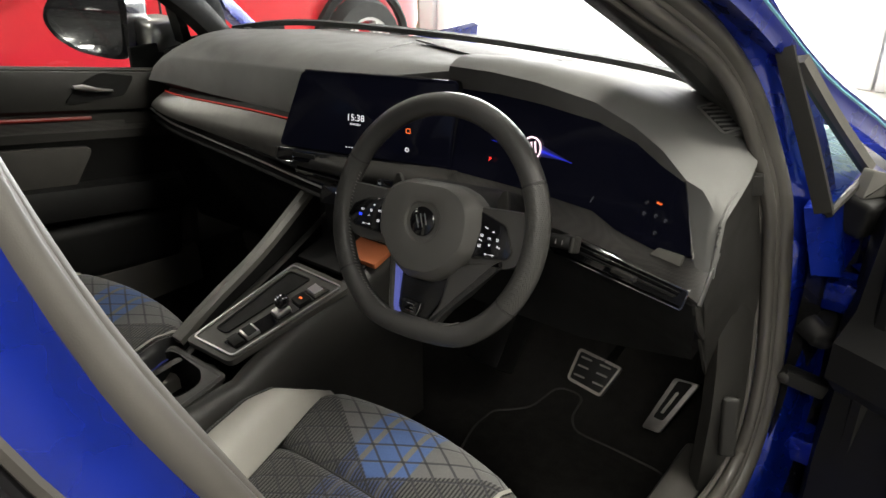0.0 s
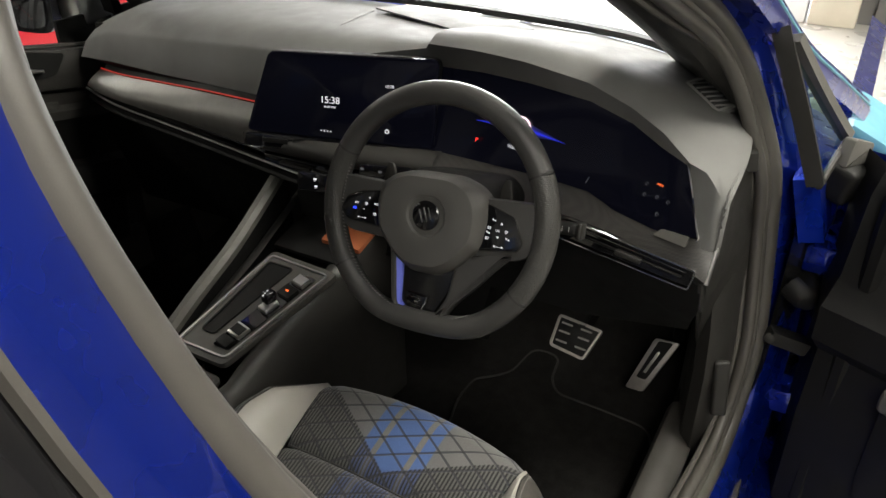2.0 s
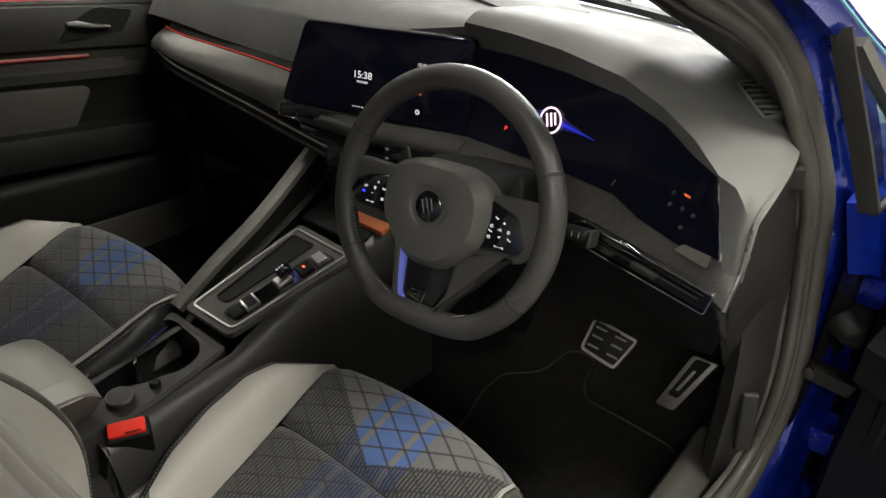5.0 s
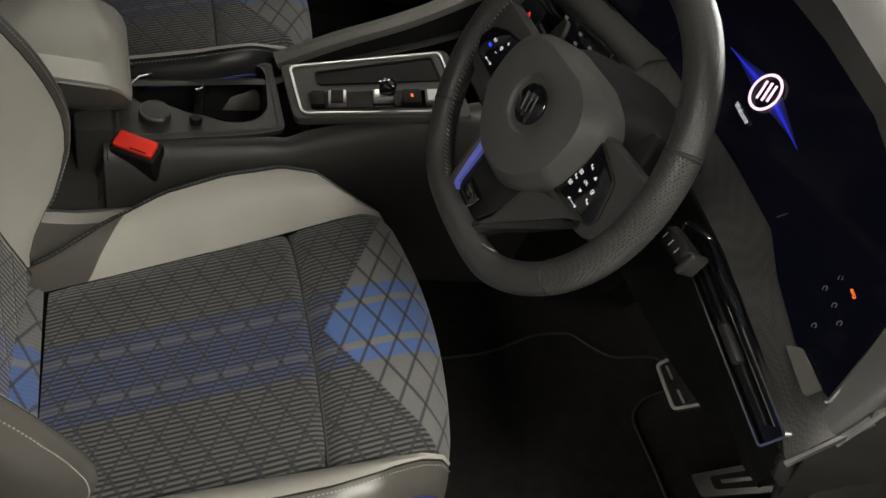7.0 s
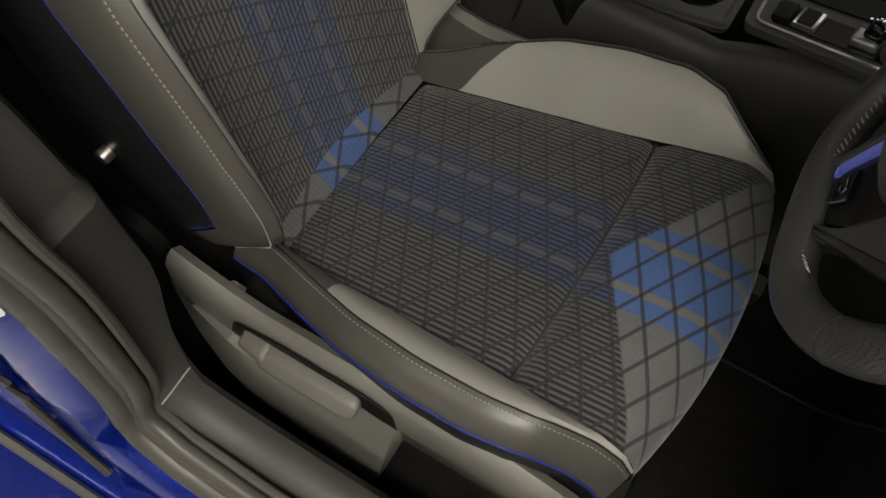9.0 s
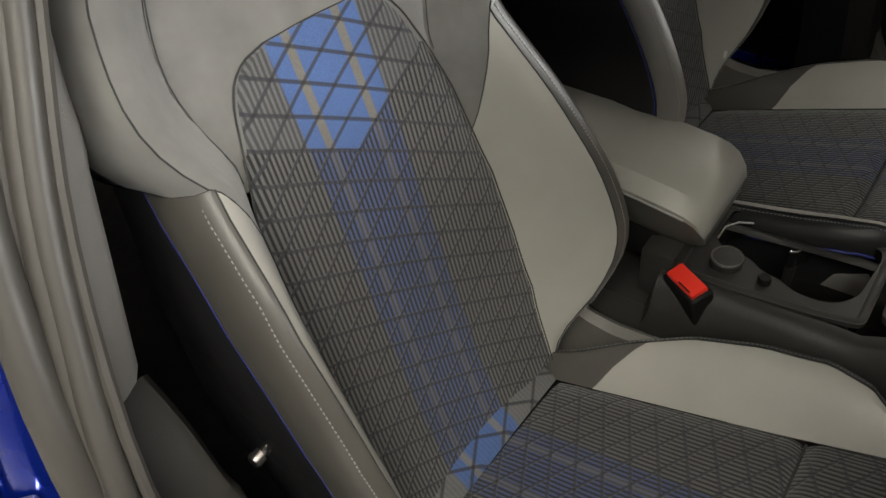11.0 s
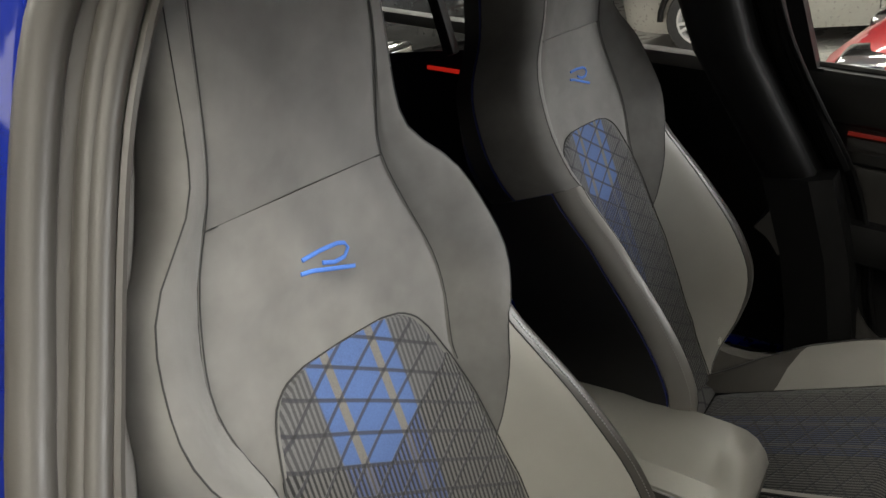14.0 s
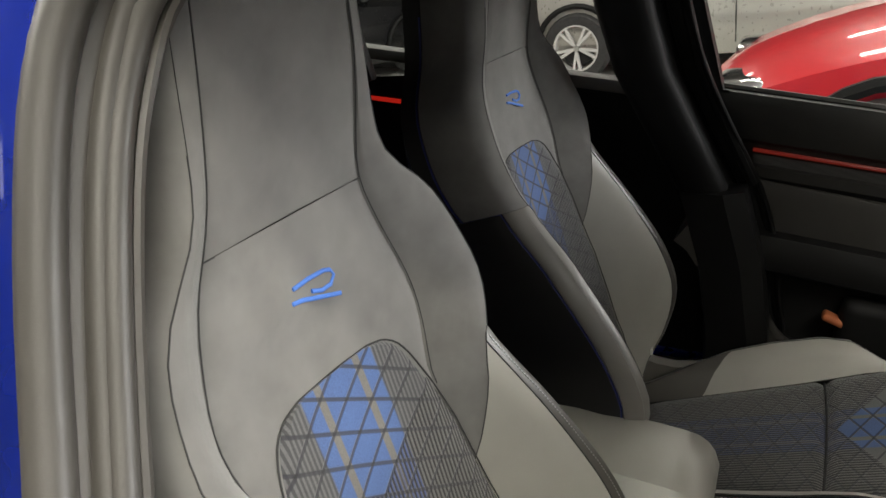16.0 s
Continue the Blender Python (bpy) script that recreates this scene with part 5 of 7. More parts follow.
    for s in (-1, 1):
        sp("rail", rbox((0.035, 0.62, 0.035), Matrix.Translation((s * 0.2, -0.25, 0.335)), 0.006), STEEL)
    # height lever on the outer side; a flat black plate paints its recess's shade
    sp("lever_recess_shade", slab(rounded([(-0.475, 0.448), (-0.405, 0.452), (-0.385, 0.478), (-0.28, 0.486), (-0.247, 0.470), (-0.256, 0.524), (-0.285, 0.535), (-0.40, 0.524), (-0.46, 0.505)], 0.013), 0.002, axes((o * 0.2612, 0, 0), (0, 1, 0), (0, 0, 1), (o, 0, 0))), DARK)
    bar = rounded([(-0.010, -0.013), (0.008, -0.015), (0.016, -0.009), (0.015, -0.002), (0.004, 0.013), (-0.010, 0.014)], 0.004, 3)
    lever = sp("height_lever", loft([[(o * (0.2715 + a * k), y, 0.496 + 0.12 * (y + 0.40) + b * k) for a, b in bar] for y, k in ((-0.419, 0.60), (-0.416, 0.80), (-0.407, 0.97), (-0.395, 1.0), (-0.34, 1.0), (-0.305, 0.98), (-0.297, 0.90), (-0.292, 0.72), (-0.290, 0.50))]), SHIELD, "light grey plastic height lever")
    sp("lever_neck", rbox((0.024, 0.042, 0.030), Matrix.Translation((o * 0.2665, -0.423, 0.492)) @ Euler((radians(16), o * radians(24), 0)).to_matrix().to_4x4(), 0.008, 3), SHIELD, "", lever)
    sp("recline_wheel", lathe([(0.0, 0), (0.034, 0), (0.04, 0.006), (0.04, 0.022), (0.034, 0.028), (0, 0.028)], 20, axes((o * 0.235, -0.588, 0.56), (0, 1, 0), (0, 0, 1), (o, 0, 0))), DARK, "ribbed recline wheel")
    sp("belt_knob", lathe([(0.0, 0), (0.007, 0), (0.0085, 0.020), (0.007, 0.023), (0.0, 0.023)], 12, axes((o * 0.215, -0.593, 0.68), (0, 1, 0), (0, 0, 1), (o, 0, 0))), STEEL, "small round knob")
    # backrest: cloth middle, suede upper, wings
    bm = bmesh.new()
    rows = []
    ss = list(np.linspace(-0.02, 0.495, 18)) + [0.505, 0.513, 0.52, 0.526, 0.531, 0.5345, 0.537, 0.539, 0.5398]
    for s in ss:
        w = lerp(ARCH, s)[0]
        rows.append([at_back(w * f, s + slant(w * f, s), back_d(w * f, s) + 0.004 - 0.006 * max(0, (abs(f) - 0.88) / 0.12) ** 2) for f in np.linspace(-1, 1, 15)])
    grid(bm, rows)
    sp("backrest_cloth", bm, BACK_CLOTH, "check cloth with blue upper centre")
    edge = [at_back(f * lerp(ARCH, s)[0], s + slant(f * lerp(ARCH, s)[0], s), back_d(lerp(ARCH, s)[0], s) + 0.001) for f, lst in ((-1, ss), (1, ss[::-1])) for s in lst]
    sp("backrest_seam", tube(edge, 0.0010, 5), SEAM)
    bm = bmesh.new()
    grid(bm, [[at_back(lerp(BACK, s)[0] * f, s, back_d(lerp(BACK, s)[0] * f, s) - 0.005 * max(0, (abs(f) - 0.9) / 0.1) ** 2) for f in np.linspace(-1, 1, 17)] for s in np.linspace(0.44, 0.6895, 14)])
    sp("shoulder_panel", bm, SUEDE, "grey suede upper backrest")
    bm = bmesh.new()
    rows = [[at_back(lerp(BACK, s)[0] * f, s, back_d(lerp(BACK, s)[0] * f, s) - 0.004 * max(0, (abs(f) - 0.9) / 0.1) ** 2 - 0.012 * (1 - f * f) * (0.5 if s < 0.95 else 0)) for f in np.linspace(-1, 1, 13)] for s in np.linspace(0.6895, 0.985, 13)]
    rows.append([p - FWB * 0.03 + UPB * 0.02 for p in rows[-1]])
    rows.append([p - FWB * 0.06 - UPB * 0.0 for p in rows[-1]])
    grid(bm, rows)
    sp("headrest", bm, SUEDE, "grey suede integrated headrest")
    sp("headrest_seam", tube([at_back(lerp(BACK, 0.689)[0] * f, 0.689 - 0.012 * (1 - f * f) * 0, back_d(lerp(BACK, 0.689)[0] * f, 0.689) - 0.001) for f in np.linspace(-1, 1, 13)], 0.0007, 5), SEAM)
    for s in (-1, 1):
        sl = list(np.linspace(0.45, 0.985, 32))
        sp("panel_seam", tube([at_back(s * lerp(BACK, q)[0], q, back_d(lerp(BACK, q)[0], q) - 0.0015) for q in sl], 0.0007, 5), SEAM)
        low = list(np.linspace(-0.02, 0.4858, 22))
        high = list(np.linspace(0.4864, 0.985, 26))

        near = s > 0
        deep = 1.25 if near else 1.0

        def taper(q):
            """The wing rounds off at its lower end."""
            fade = 1 + (deep - 1) * min(1, max(0, (0.5 - q) / 0.1))
            return fade * math.sqrt(min(1.0, max(0.06, (q - 0.02) / 0.10 if near else (q + 0.02) / 0.085)))

        def reach_out(q, rw):
            """Width out to the wing's ridge."""
            return min(rw, lerp([(0.0, 0.200), (0.09, 0.206), (0.15, 0.214), (0.25, 0.216), (0.37, 0.208), (0.46, 0.192), (0.50, 0.25)], q)[0]) if near else rw

        def wide_end(q):
            """How far the wing's edge draws in at its rounded lower end."""
            return (0.04 if near else 0.0) * max(0.0, 1 - (q + 0.02) / 0.10) ** 2

        def wing(q, f):
            w, rw, rh, c = lerp(BACK, q)
            rw = reach_out(q, rw) - wide_end(q)
            k = min(1, max(0, (0.50 - q) / 0.05))
            wf = w + (min(w, lerp(ARCH, min(q, 0.5))[0] + 0.002) - w) * k
            u = wf + (rw - wf) * f
            h = min(1.0, max(0.0, (u - w) / max(rw - w, 1e-4)))
            d = back_d(u, q) if u <= w else c + taper(q) * rh * math.sin(h * math.pi / 2) ** 1.2
            return at_back(s * u, q, d - 0.005 * max(0, 1 - f / 0.12) ** 2 - 0.001)

        def split(f):
            """Height of the seam between leather and suede across the wing."""
            return 0.486 - 0.15 * (1 - f) ** 1.5
        edge_f = 0.95 if near else 0.80
        FS = np.linspace(0, 1, 9)

        def flankp(q, k):
            w, rw, rh, c = lerp(BACK, q)
            rw = reach_out(q, rw) - wide_end(q)
            d = c + rh * taper(q)
            th = 0.10 if q > 0.4862 else (0.07 if o > 0 else 0.036) if near else 0.045
            A = [(rw + 0.001, d - 0.001), (rw + 0.010, d - 0.008), (rw + 0.018, d - 0.03), (rw + 0.018, d - th)]
            B = [(rw + 0.016, d - th - 0.004), (rw + 0.020, d - th - 0.03), (rw + 0.006, -0.10 + c), (rw - 0.05, -0.13 + c), (0.0, -0.145 + c)]
            return [at_back(s * u, q, dd) for u, dd in (A if k == 0 else B)]
        for nm, qs, mt, lab in (("wing_pad", low, GREY, "light grey leather wing"), ("shoulder_wing", high, SUEDE, "grey suede shoulder wing")):
            bm = bmesh.new()
            n = len(qs)
            grid(bm, [[wing(-0.02 + (split(f) + 0.02) * i / (n - 1) if mt is GREY else split(f) + (0.985 - split(f)) * i / (n - 1), f) for f in (FS * edge_f if mt is GREY else FS)] for i in range(n)])
            sp(nm, bm, mt, lab)
        bm = bmesh.new()
        grid(bm, [[wing(min(q, split(f)), f) for f in np.linspace(edge_f, 1, 4)] + flankp(q, 0) for q in low])
        # the passenger's near wing is painted as lit; the others stay dark
        sp("wing_side", bm, SIDEL_LIT if near and o < 0 else SIDEL, "leather wing side, paler where light falls on the passenger's near wing")
        bm = bmesh.new()
        grid(bm, [flankp(q, 0) for q in high])
        sp("shoulder_side", bm, SUEDE)
        bm = bmesh.new()
        grid(bm, [flankp(q, 1) for q in low + high])
        sp("back_shell", bm, BLACKL, "black leather rear shell")
        sp("wing_piping", tube([flankp(q, 1)[0] for q in low + high[:16]], 0.0016, 6), PIPING, "blue piping")
        sp("shoulder_edge_seam", tube([flankp(q, 0)[0] for q in high[:15]], 0.0007, 5), SEAM)
        sp("wing_seam", tube([wing(min(q, split(edge_f)), edge_f) for q in low], 0.0009, 5), SEAM)
        rg = [flankp(q, 0)[1] if near else wing(min(q, split(0.9)), 0.9) + FWB * 0.0008 for q in np.linspace(0.0, 0.48, 220)]
        st = bmesh.new()
        for a in range(0, 218, 2):
            tube([rg[a], rg[a + 1]], 0.0007, 4, bm=st)
        sp("wing_stitching", st, THREAD, "grey stitching")
        sp("shoulder_seam", tube([wing(split(f), f) for f in FS], 0.0007, 5), SEAM)
    # embroidered badge as plain strokes
    def stroke(pts, r):
        return sweep([at_back(u, q, back_d(u, q) + 0.001) for u, q in pts], circle(r, 6, 0.5), False, FWB)
    sp("badge_upper_stroke", stroke([(0.023, 0.630), (0.0, 0.6305), (-0.023, 0.629), (-0.032, 0.626), (-0.035, 0.620), (-0.027, 0.614), (-0.013, 0.614), (0.001, 0.619)], 0.0021), EMBROID, "blue embroidered stroke")
    sp("badge_lower_stroke", stroke([(0.029, 0.619), (0.016, 0.617), (-0.016, 0.607), (-0.036, 0.601)], 0.0021), EMBROID, "blue embroidered stroke")
    seat.matrix_basis = Matrix.Translation(at) @ Matrix.Translation((0, -0.65, 0)) @ Euler((0, 0, radians(yaw))).to_matrix().to_4x4() @ Matrix.Translation((0, 0.65, 0))
    bpy.context.view_layer.update()
    return seat


make_seat("driver_seat", "grey and black sports seat with blue check cloth", (0.353, 0, 0), 1, -1.5)
pseat = make_seat("passenger_seat", "grey sports seat with blue check cloth, beside the console", (-0.325, -0.046, 0.035), -1)
part("fabric_tag", rbox((0.010, 0.004, 0.012), Matrix.Translation((-0.445, -0.505, 0.645)), 0.002), LABEL, pseat, "tiny white fabric tag")

# ---- dashboard ----
dash = thing("dashboard", "charcoal dashboard with wide black screens and red light strip", "dashboard", (0, 0.4, 0.5))
# x, then (y, z) of: screen base edge, top middle, top brow, brow edge, under the brow
TOP = [(-0.71, 0.52, 1.005, 0.44, 1.005, 0.36, 0.995, 0.305, 0.965, 0.285, 0.935),
       (-0.60, 0.56, 1.03, 0.44, 1.045, 0.34, 1.035, 0.285, 1.00, 0.270, 0.945),
       (-0.40, 0.61, 1.045, 0.46, 1.06, 0.32, 1.055, 0.255, 1.02, 0.240, 0.955),
       (-0.15, 0.645, 1.05, 0.46, 1.068, 0.31, 1.068, 0.245, 1.04, 0.225, 0.962),
       (0.05, 0.645, 1.05, 0.46, 1.070, 0.32, 1.078, 0.255, 1.055, 0.245, 0.97),
       (0.190, 0.64, 1.05, 0.47, 1.072, 0.33, 1.083, 0.300, 1.078, 0.294, 1.050),
       (0.205, 0.64, 1.05, 0.47, 1.078, 0.33, 1.104, 0.282, 1.092, 0.294, 1.052),
       (0.30, 0.635, 1.05, 0.465, 1.083, 0.32, 1.112, 0.272, 1.096, 0.291, 1.056),
       (0.39, 0.63, 1.05, 0.46, 1.085, 0.31, 1.113, 0.262, 1.094, 0.284, 1.054),
       (0.50, 0.605, 1.045, 0.45, 1.083, 0.30, 1.108, 0.245, 1.084, 0.262, 1.050),
       (0.575, 0.58, 1.04, 0.43, 1.074, 0.28, 1.094, 0.222, 1.066, 0.238, 1.037),
       (0.63, 0.56, 1.03, 0.42, 1.062, 0.28, 1.074, 0.198, 1.047, 0.205, 1.022),
       (0.676, 0.54, 1.02, 0.42, 1.050, 0.28, 1.056, 0.176, 1.020, 0.186, 1.010),
       (0.700, 0.53, 1.025, 0.42, 1.049, 0.28, 1.052, 0.174, 1.012, 0.157, 0.950),
       (0.714, 0.52, 1.02, 0.42, 1.046, 0.275, 1.047, 0.164, 1.002, 0.146, 0.914),
       (0.727, 0.52, 1.015, 0.42, 1.042, 0.268, 1.040, 0.155, 0.990, 0.148, 0.905),
       (0.740, 0.52, 1.010, 0.42, 1.036, 0.272, 1.030, 0.160, 0.982, 0.154, 0.900)]
bm = bmesh.new()
cols = []
for r in TOP:
    pts = [Vector((r[0] - 0.34 * max(0, r[1 + 2 * i] - 0.27) * max(0, (r[0] - 0.6) / 0.13), r[1 + 2 * i], r[2 + 2 * i])) for i in range(5)]
    cols.append(spline(pts[:4], 4) + [pts[4]])
grid(bm, cols)
part("top_pad", bm, DASH, dash, "soft charcoal upper pad", 50)
bm = bmesh.new()
ends = [((0.733, 0.163, 0.982), (0.739, 0.270, 1.022)), ((0.733, 0.170, 0.935), (0.752, 0.300, 0.945)), ((0.733, 0.150, 0.868), (0.762, 0.315, 0.87)), ((0.728, 0.205, 0.775), (0.770, 0.328, 0.775)), ((0.724, 0.255, 0.70), (0.776, 0.326, 0.70)), ((0.722, 0.285, 0.61), (0.782, 0.322, 0.61))]
grid(bm, [[Vector(a).lerp(Vector(b), f) + Vector((-0.006, 0, 0)) * math.sin(f * math.pi) for f in (0, 0.15, 0.4, 0.7, 1)] for a, b in ends])
part("end_cap", bm, POST, dash, "grey dashboard end cover")
part("end_edge", tube(spline([(0.738, 0.268, 1.028), (0.736, 0.20, 1.006), (0.736, 0.158, 0.984), (0.735, 0.155, 0.945), (0.734, 0.152, 0.905)], 4), 0.0025, 6), DASH, dash)
# speaker grille and defroster panel in the top
part("speaker_cover", slab(rounded([(-0.06, 0.515), (0.17, 0.425), (0.30, 0.52), (0.24, 0.57), (-0.02, 0.575)], 0.012), 0.003, Matrix.Translation((0, 0, 1.0735)) @ Euler((radians(-4), 0, 0)).to_matrix().to_4x4() @ Matrix.Translation((0, 0, 0.033)) , 0.001), DASH, dash, "flat speaker cover")
part("screen_groove", tube([(-0.03, 0.36, 1.074), (-0.045, 0.44, 1.072), (-0.065, 0.52, 1.065)], 0.0025, 5), TRIM, dash)
part("sun_sensor", lathe([(0.0, 0), (0.012, 0), (0.010, 0.004), (0, 0.005)], 14, Matrix.Translation((-0.58, 0.50, 1.04))), DARK, dash)
part("end_vent_slot", rbox((0.09, 0.045, 0.004), Matrix.Translation((-0.625, 0.46, 1.036)) @ Euler((radians(6), radians(-8), 0)).to_matrix().to_4x4(), 0.001), DARK, dash)
# side air vent on the top, right end
vx = Vector((0.066, -0.057, -0.020)).normalized()
vn = Vector((-0.05, -0.42, 0.90))
vn = (vn - vx * vn.dot(vx)).normalized()
VT = axes((0.664, 0.338, 1.0665), vx, vn.cross(vx), vn)
VSLAT = mat("pale_grey_plastic", (0.17, 0.17, 0.165), 0.4, vary=0.05)
part("vent_base", slab(rounded([(-0.050, -0.024), (0.046, -0.024), (0.051, 0.016), (-0.040, 0.020)], 0.008), -0.022, VT @ Matrix.Translation((0, 0, 0.001))), DASH, dash, "raised seat of the demist vent")
vent = part("demist_vent", frame_slab(rounded([(-0.045, -0.020), (0.040, -0.020), (0.045, 0.012), (-0.036, 0.016)], 0.006), 0.004, 0.005, VT), VSLAT, dash, "demist vent with pale grey frame")
part("vent_well", slab(rounded([(-0.043, -0.018), (0.038, -0.018), (0.043, 0.010), (-0.035, 0.014)], 0.006), 0.002, VT), SEAM, vent)
for i in range(6):
    part("slat", rbox((0.003, 0.026, 0.003), VT @ Matrix.Translation((-0.030 + 0.0125 * i, -0.003, 0.003)) @ Euler((0, 0, radians(-32))).to_matrix().to_4x4(), 0.001, 1), VSLAT, vent)

# facia below the brow: red strip, decor, chrome line, lower lip (passenger side)
STR = [(-0.665, 0.300, 0.912), (-0.55, 0.262, 0.926), (-0.40, 0.236, 0.941), (-0.25, 0.215, 0.954), (-0.09, 0.19, 0.966)]
CHR = [(-0.685, 0.262, 0.872), (-0.55, 0.225, 0.868), (-0.40, 0.208, 0.864), (-0.25, 0.195, 0.858), (-0.10, 0.180, 0.852), (0.02, 0.172, 0.846), (0.10, 0.17, 0.842)]
s_, c_ = spline(STR, 6), spline(CHR, 6)
part("light_strip", tube([p + Vector((0, -0.004, 0)) for p in s_], 0.0014, 6), STRIP_ON, dash, "thin glowing red light strip")
up_ = [Vector((p.x, lerp([(r[0], r[9], r[10]) for r in TOP], p.x)[0], lerp([(r[0], r[9], r[10]) for r in TOP], p.x)[1])) for p in s_]
bm = bmesh.new()
grid(bm, [up_, [p + Vector((0, 0.012, 0.006)) for p in s_], [p + Vector((0, 0.004, -0.003)) for p in s_]])
part("strip_recess", bm, DARK, dash)
n_ = 25
A_, B_ = [s_[int(i * (len(s_) - 1) / (n_ - 1))] for i in range(n_)], []
for p in A_:
    y, z = lerp([(q.x, q.y, q.z) for q in c_], p.x)
    B_.append(Vector((p.x, y, z)))
bm = bmesh.new()
grid(bm, [[a.lerp(b, f) + Vector((0, -0.022 * math.sin(f * math.pi), 0)) for a, b in zip(A_, B_)] for f in np.linspace(0.04, 0.72, 7)])
part("decor_panel", bm, mat("dark_brushed_decor", (0.12, 0.117, 0.11), 0.34, metal=0.55, vary=0.1, vscale=40), dash, "dark metallic decor panel")
bm = bmesh.new()
grid(bm, [[a.lerp(b, 0.72) + Vector((0, -0.017, 0)) for a, b in zip(A_, B_)], [a.lerp(b, 0.80) + Vector((0, 0.008, 0)) for a, b in zip(A_, B_)], [b + Vector((0, 0.02, 0.004)) for b in B_]])
part("vent_recess", bm, PIANO, dash, "gloss black vent slot")
part("chrome_line", sweep(c_, circle(0.0024, 8)), SATIN, dash, "thin chrome line")
for cx, w in ((-0.60, 0.05), (-0.02, 0.07)):
    y, z = lerp([(q.x, q.y, q.z) for q in c_], cx)
    part("vent_tab", rbox((w, 0.012, 0.006), Matrix.Translation((cx, y + 0.004, z + 0.012)), 0.002), POST, dash)
low = [p + Vector((0, 0.006, -0.022)) for p in c_]
bm = bmesh.new()
grid(bm, [[p + Vector((0, 0.016, -0.003)) for p in c_], [p + Vector((0, 0.018, -0.016)) for p in c_], low, [p + Vector((0, 0.012, -0.012)) for p in low], [p + Vector((0, 0.05, -0.03)) for p in low], [Vector((p.x, 0.30, 0.74)) for p in low], [Vector((p.x, 0.36, 0.56)) for p in low], [Vector((p.x, 0.46, 0.50)) for p in low]])
part("glovebox", bm, DARK, dash, "black lower facia and glovebox")
part("facia_lip", tube(low, 0.006, 6), DARK, dash)

# infotainment screen, cluster and lamp control as one black arc
SL, SR = Vector((-0.090, 0.176, 0.0)), Vector((0.245, 0.258, 0.0))


def scr(u, z):
    """A place on the middle screen: u from its left edge in metres along it."""
    d = (SR - SL).normalized()
    p = SL + d * u
    return Vector((p.x + 0.30 * (z - 0.985) * 0.6, p.y + 0.17 * (z - 0.985), z))


SN = (SR - SL).normalized().cross(Vector((0, 0.17, 1)).normalized()).normalized()
SX = (SR - SL).normalized()
SYV = (SN.cross(SX)).normalized()
SM = axes(scr(0.13, 0.985), SX, SYV, SN)
so = rounded([(-0.154, -0.066), (0.20, -0.066), (0.205, 0.088), (-0.105, 0.079)], 0.012)
screen = part("centre_screen", slab(so, 0.008, SM @ Matrix.Translation((0, 0, -0.006)), 0.003), SCREEN, dash, "wide black touch screen showing the time")
part("screen_housing", slab([(x * 1.0, y * 1.0) for x, y in so], -0.03, SM @ Matrix.Translation((0, 0, -0.006))), DARK, dash)
part("screen_edge", tube([SM @ Vector((x, 0.080 + (x + 0.105) * 0.029, 0.003)) for x in np.linspace(-0.098, 0.16, 8)], 0.0012, 5), CHROME, screen, "fine chrome edge")
TXT = SM @ Matrix.Translation((0, 0, 0.0032))
writing("clock_text", "15:38", 0.0168, TXT @ Matrix.Translation((0.011, 0.003, 0)), WHITE_ON, screen, "white clock digits")
writing("date_text", "20.09.2024", 0.0050, TXT @ Matrix.Translation((0.0107, -0.0085, 0)), WHITE_ON, screen)
writing("small_clock_text", "15:38", 0.0072, TXT @ Matrix.Translation((0.1205, 0.0364, 0)), WHITE_ON, screen)
bm = bmesh.new()
for i in range(4):
    rbox((0.0022, 0.0022, 0.0004), TXT @ Matrix.Translation((-0.006 + 0.006 * i, -0.052, 0)), 0, bm=bm)
part("page_dots", bm, WHITE_ON, screen)
part("settings_icon", frame_slab([(0.006 * math.cos(a) * (1 if i % 2 else 0.72), 0.006 * math.sin(a) * (1 if i % 2 else 0.72)) for i, a in enumerate(np.linspace(0, 2 * math.pi, 16, endpoint=False))], 0.0022, 0.0003, TXT @ Matrix.Translation((0.1175, -0.0415, 0)) @ Matrix.Diagonal((0.8, 0.8, 1, 1))), WHITE_ON, screen)
part("car_icon", frame_slab(rounded([(-0.006, -0.005), (0.006, -0.005), (0.005, 0.006), (-0.005, 0.006)], 0.002), 0.0012, 0.0003, TXT @ Matrix.Translation((0.118, -0.008, 0)) @ Matrix.Diagonal((0.8, 0.8, 1, 1))), ORANGE_ON, screen)
# touch slider below the screen
part("slider_bar", slab(rounded([(-0.158, -0.095), (0.19, -0.084), (0.19, -0.068), (-0.155, -0.068)], 0.006), 0.010, SM @ Matrix.Translation((0, 0, -0.004)), 0.003), PIANO, dash, "gloss black touch slider")
for i, (u, w) in enumerate(((-0.095, 0.05), (-0.035, 0.05), (0.055, 0.035), (0.10, 0.035), (0.145, 0.03))):
    part("slider_key", rbox((w, 0.009, 0.003), SM @ Matrix.Translation((u, -0.079, 0.0075)), 0.001, 1), DARK, dash)
part("slider_frame", tube([SM @ Vector(p) for p in ((-0.158, -0.070, 0.006), (-0.158, -0.094, 0.006), (-0.12, -0.0945, 0.006), (-0.118, -0.071, 0.006))], 0.001, 5), CHROME, dash)
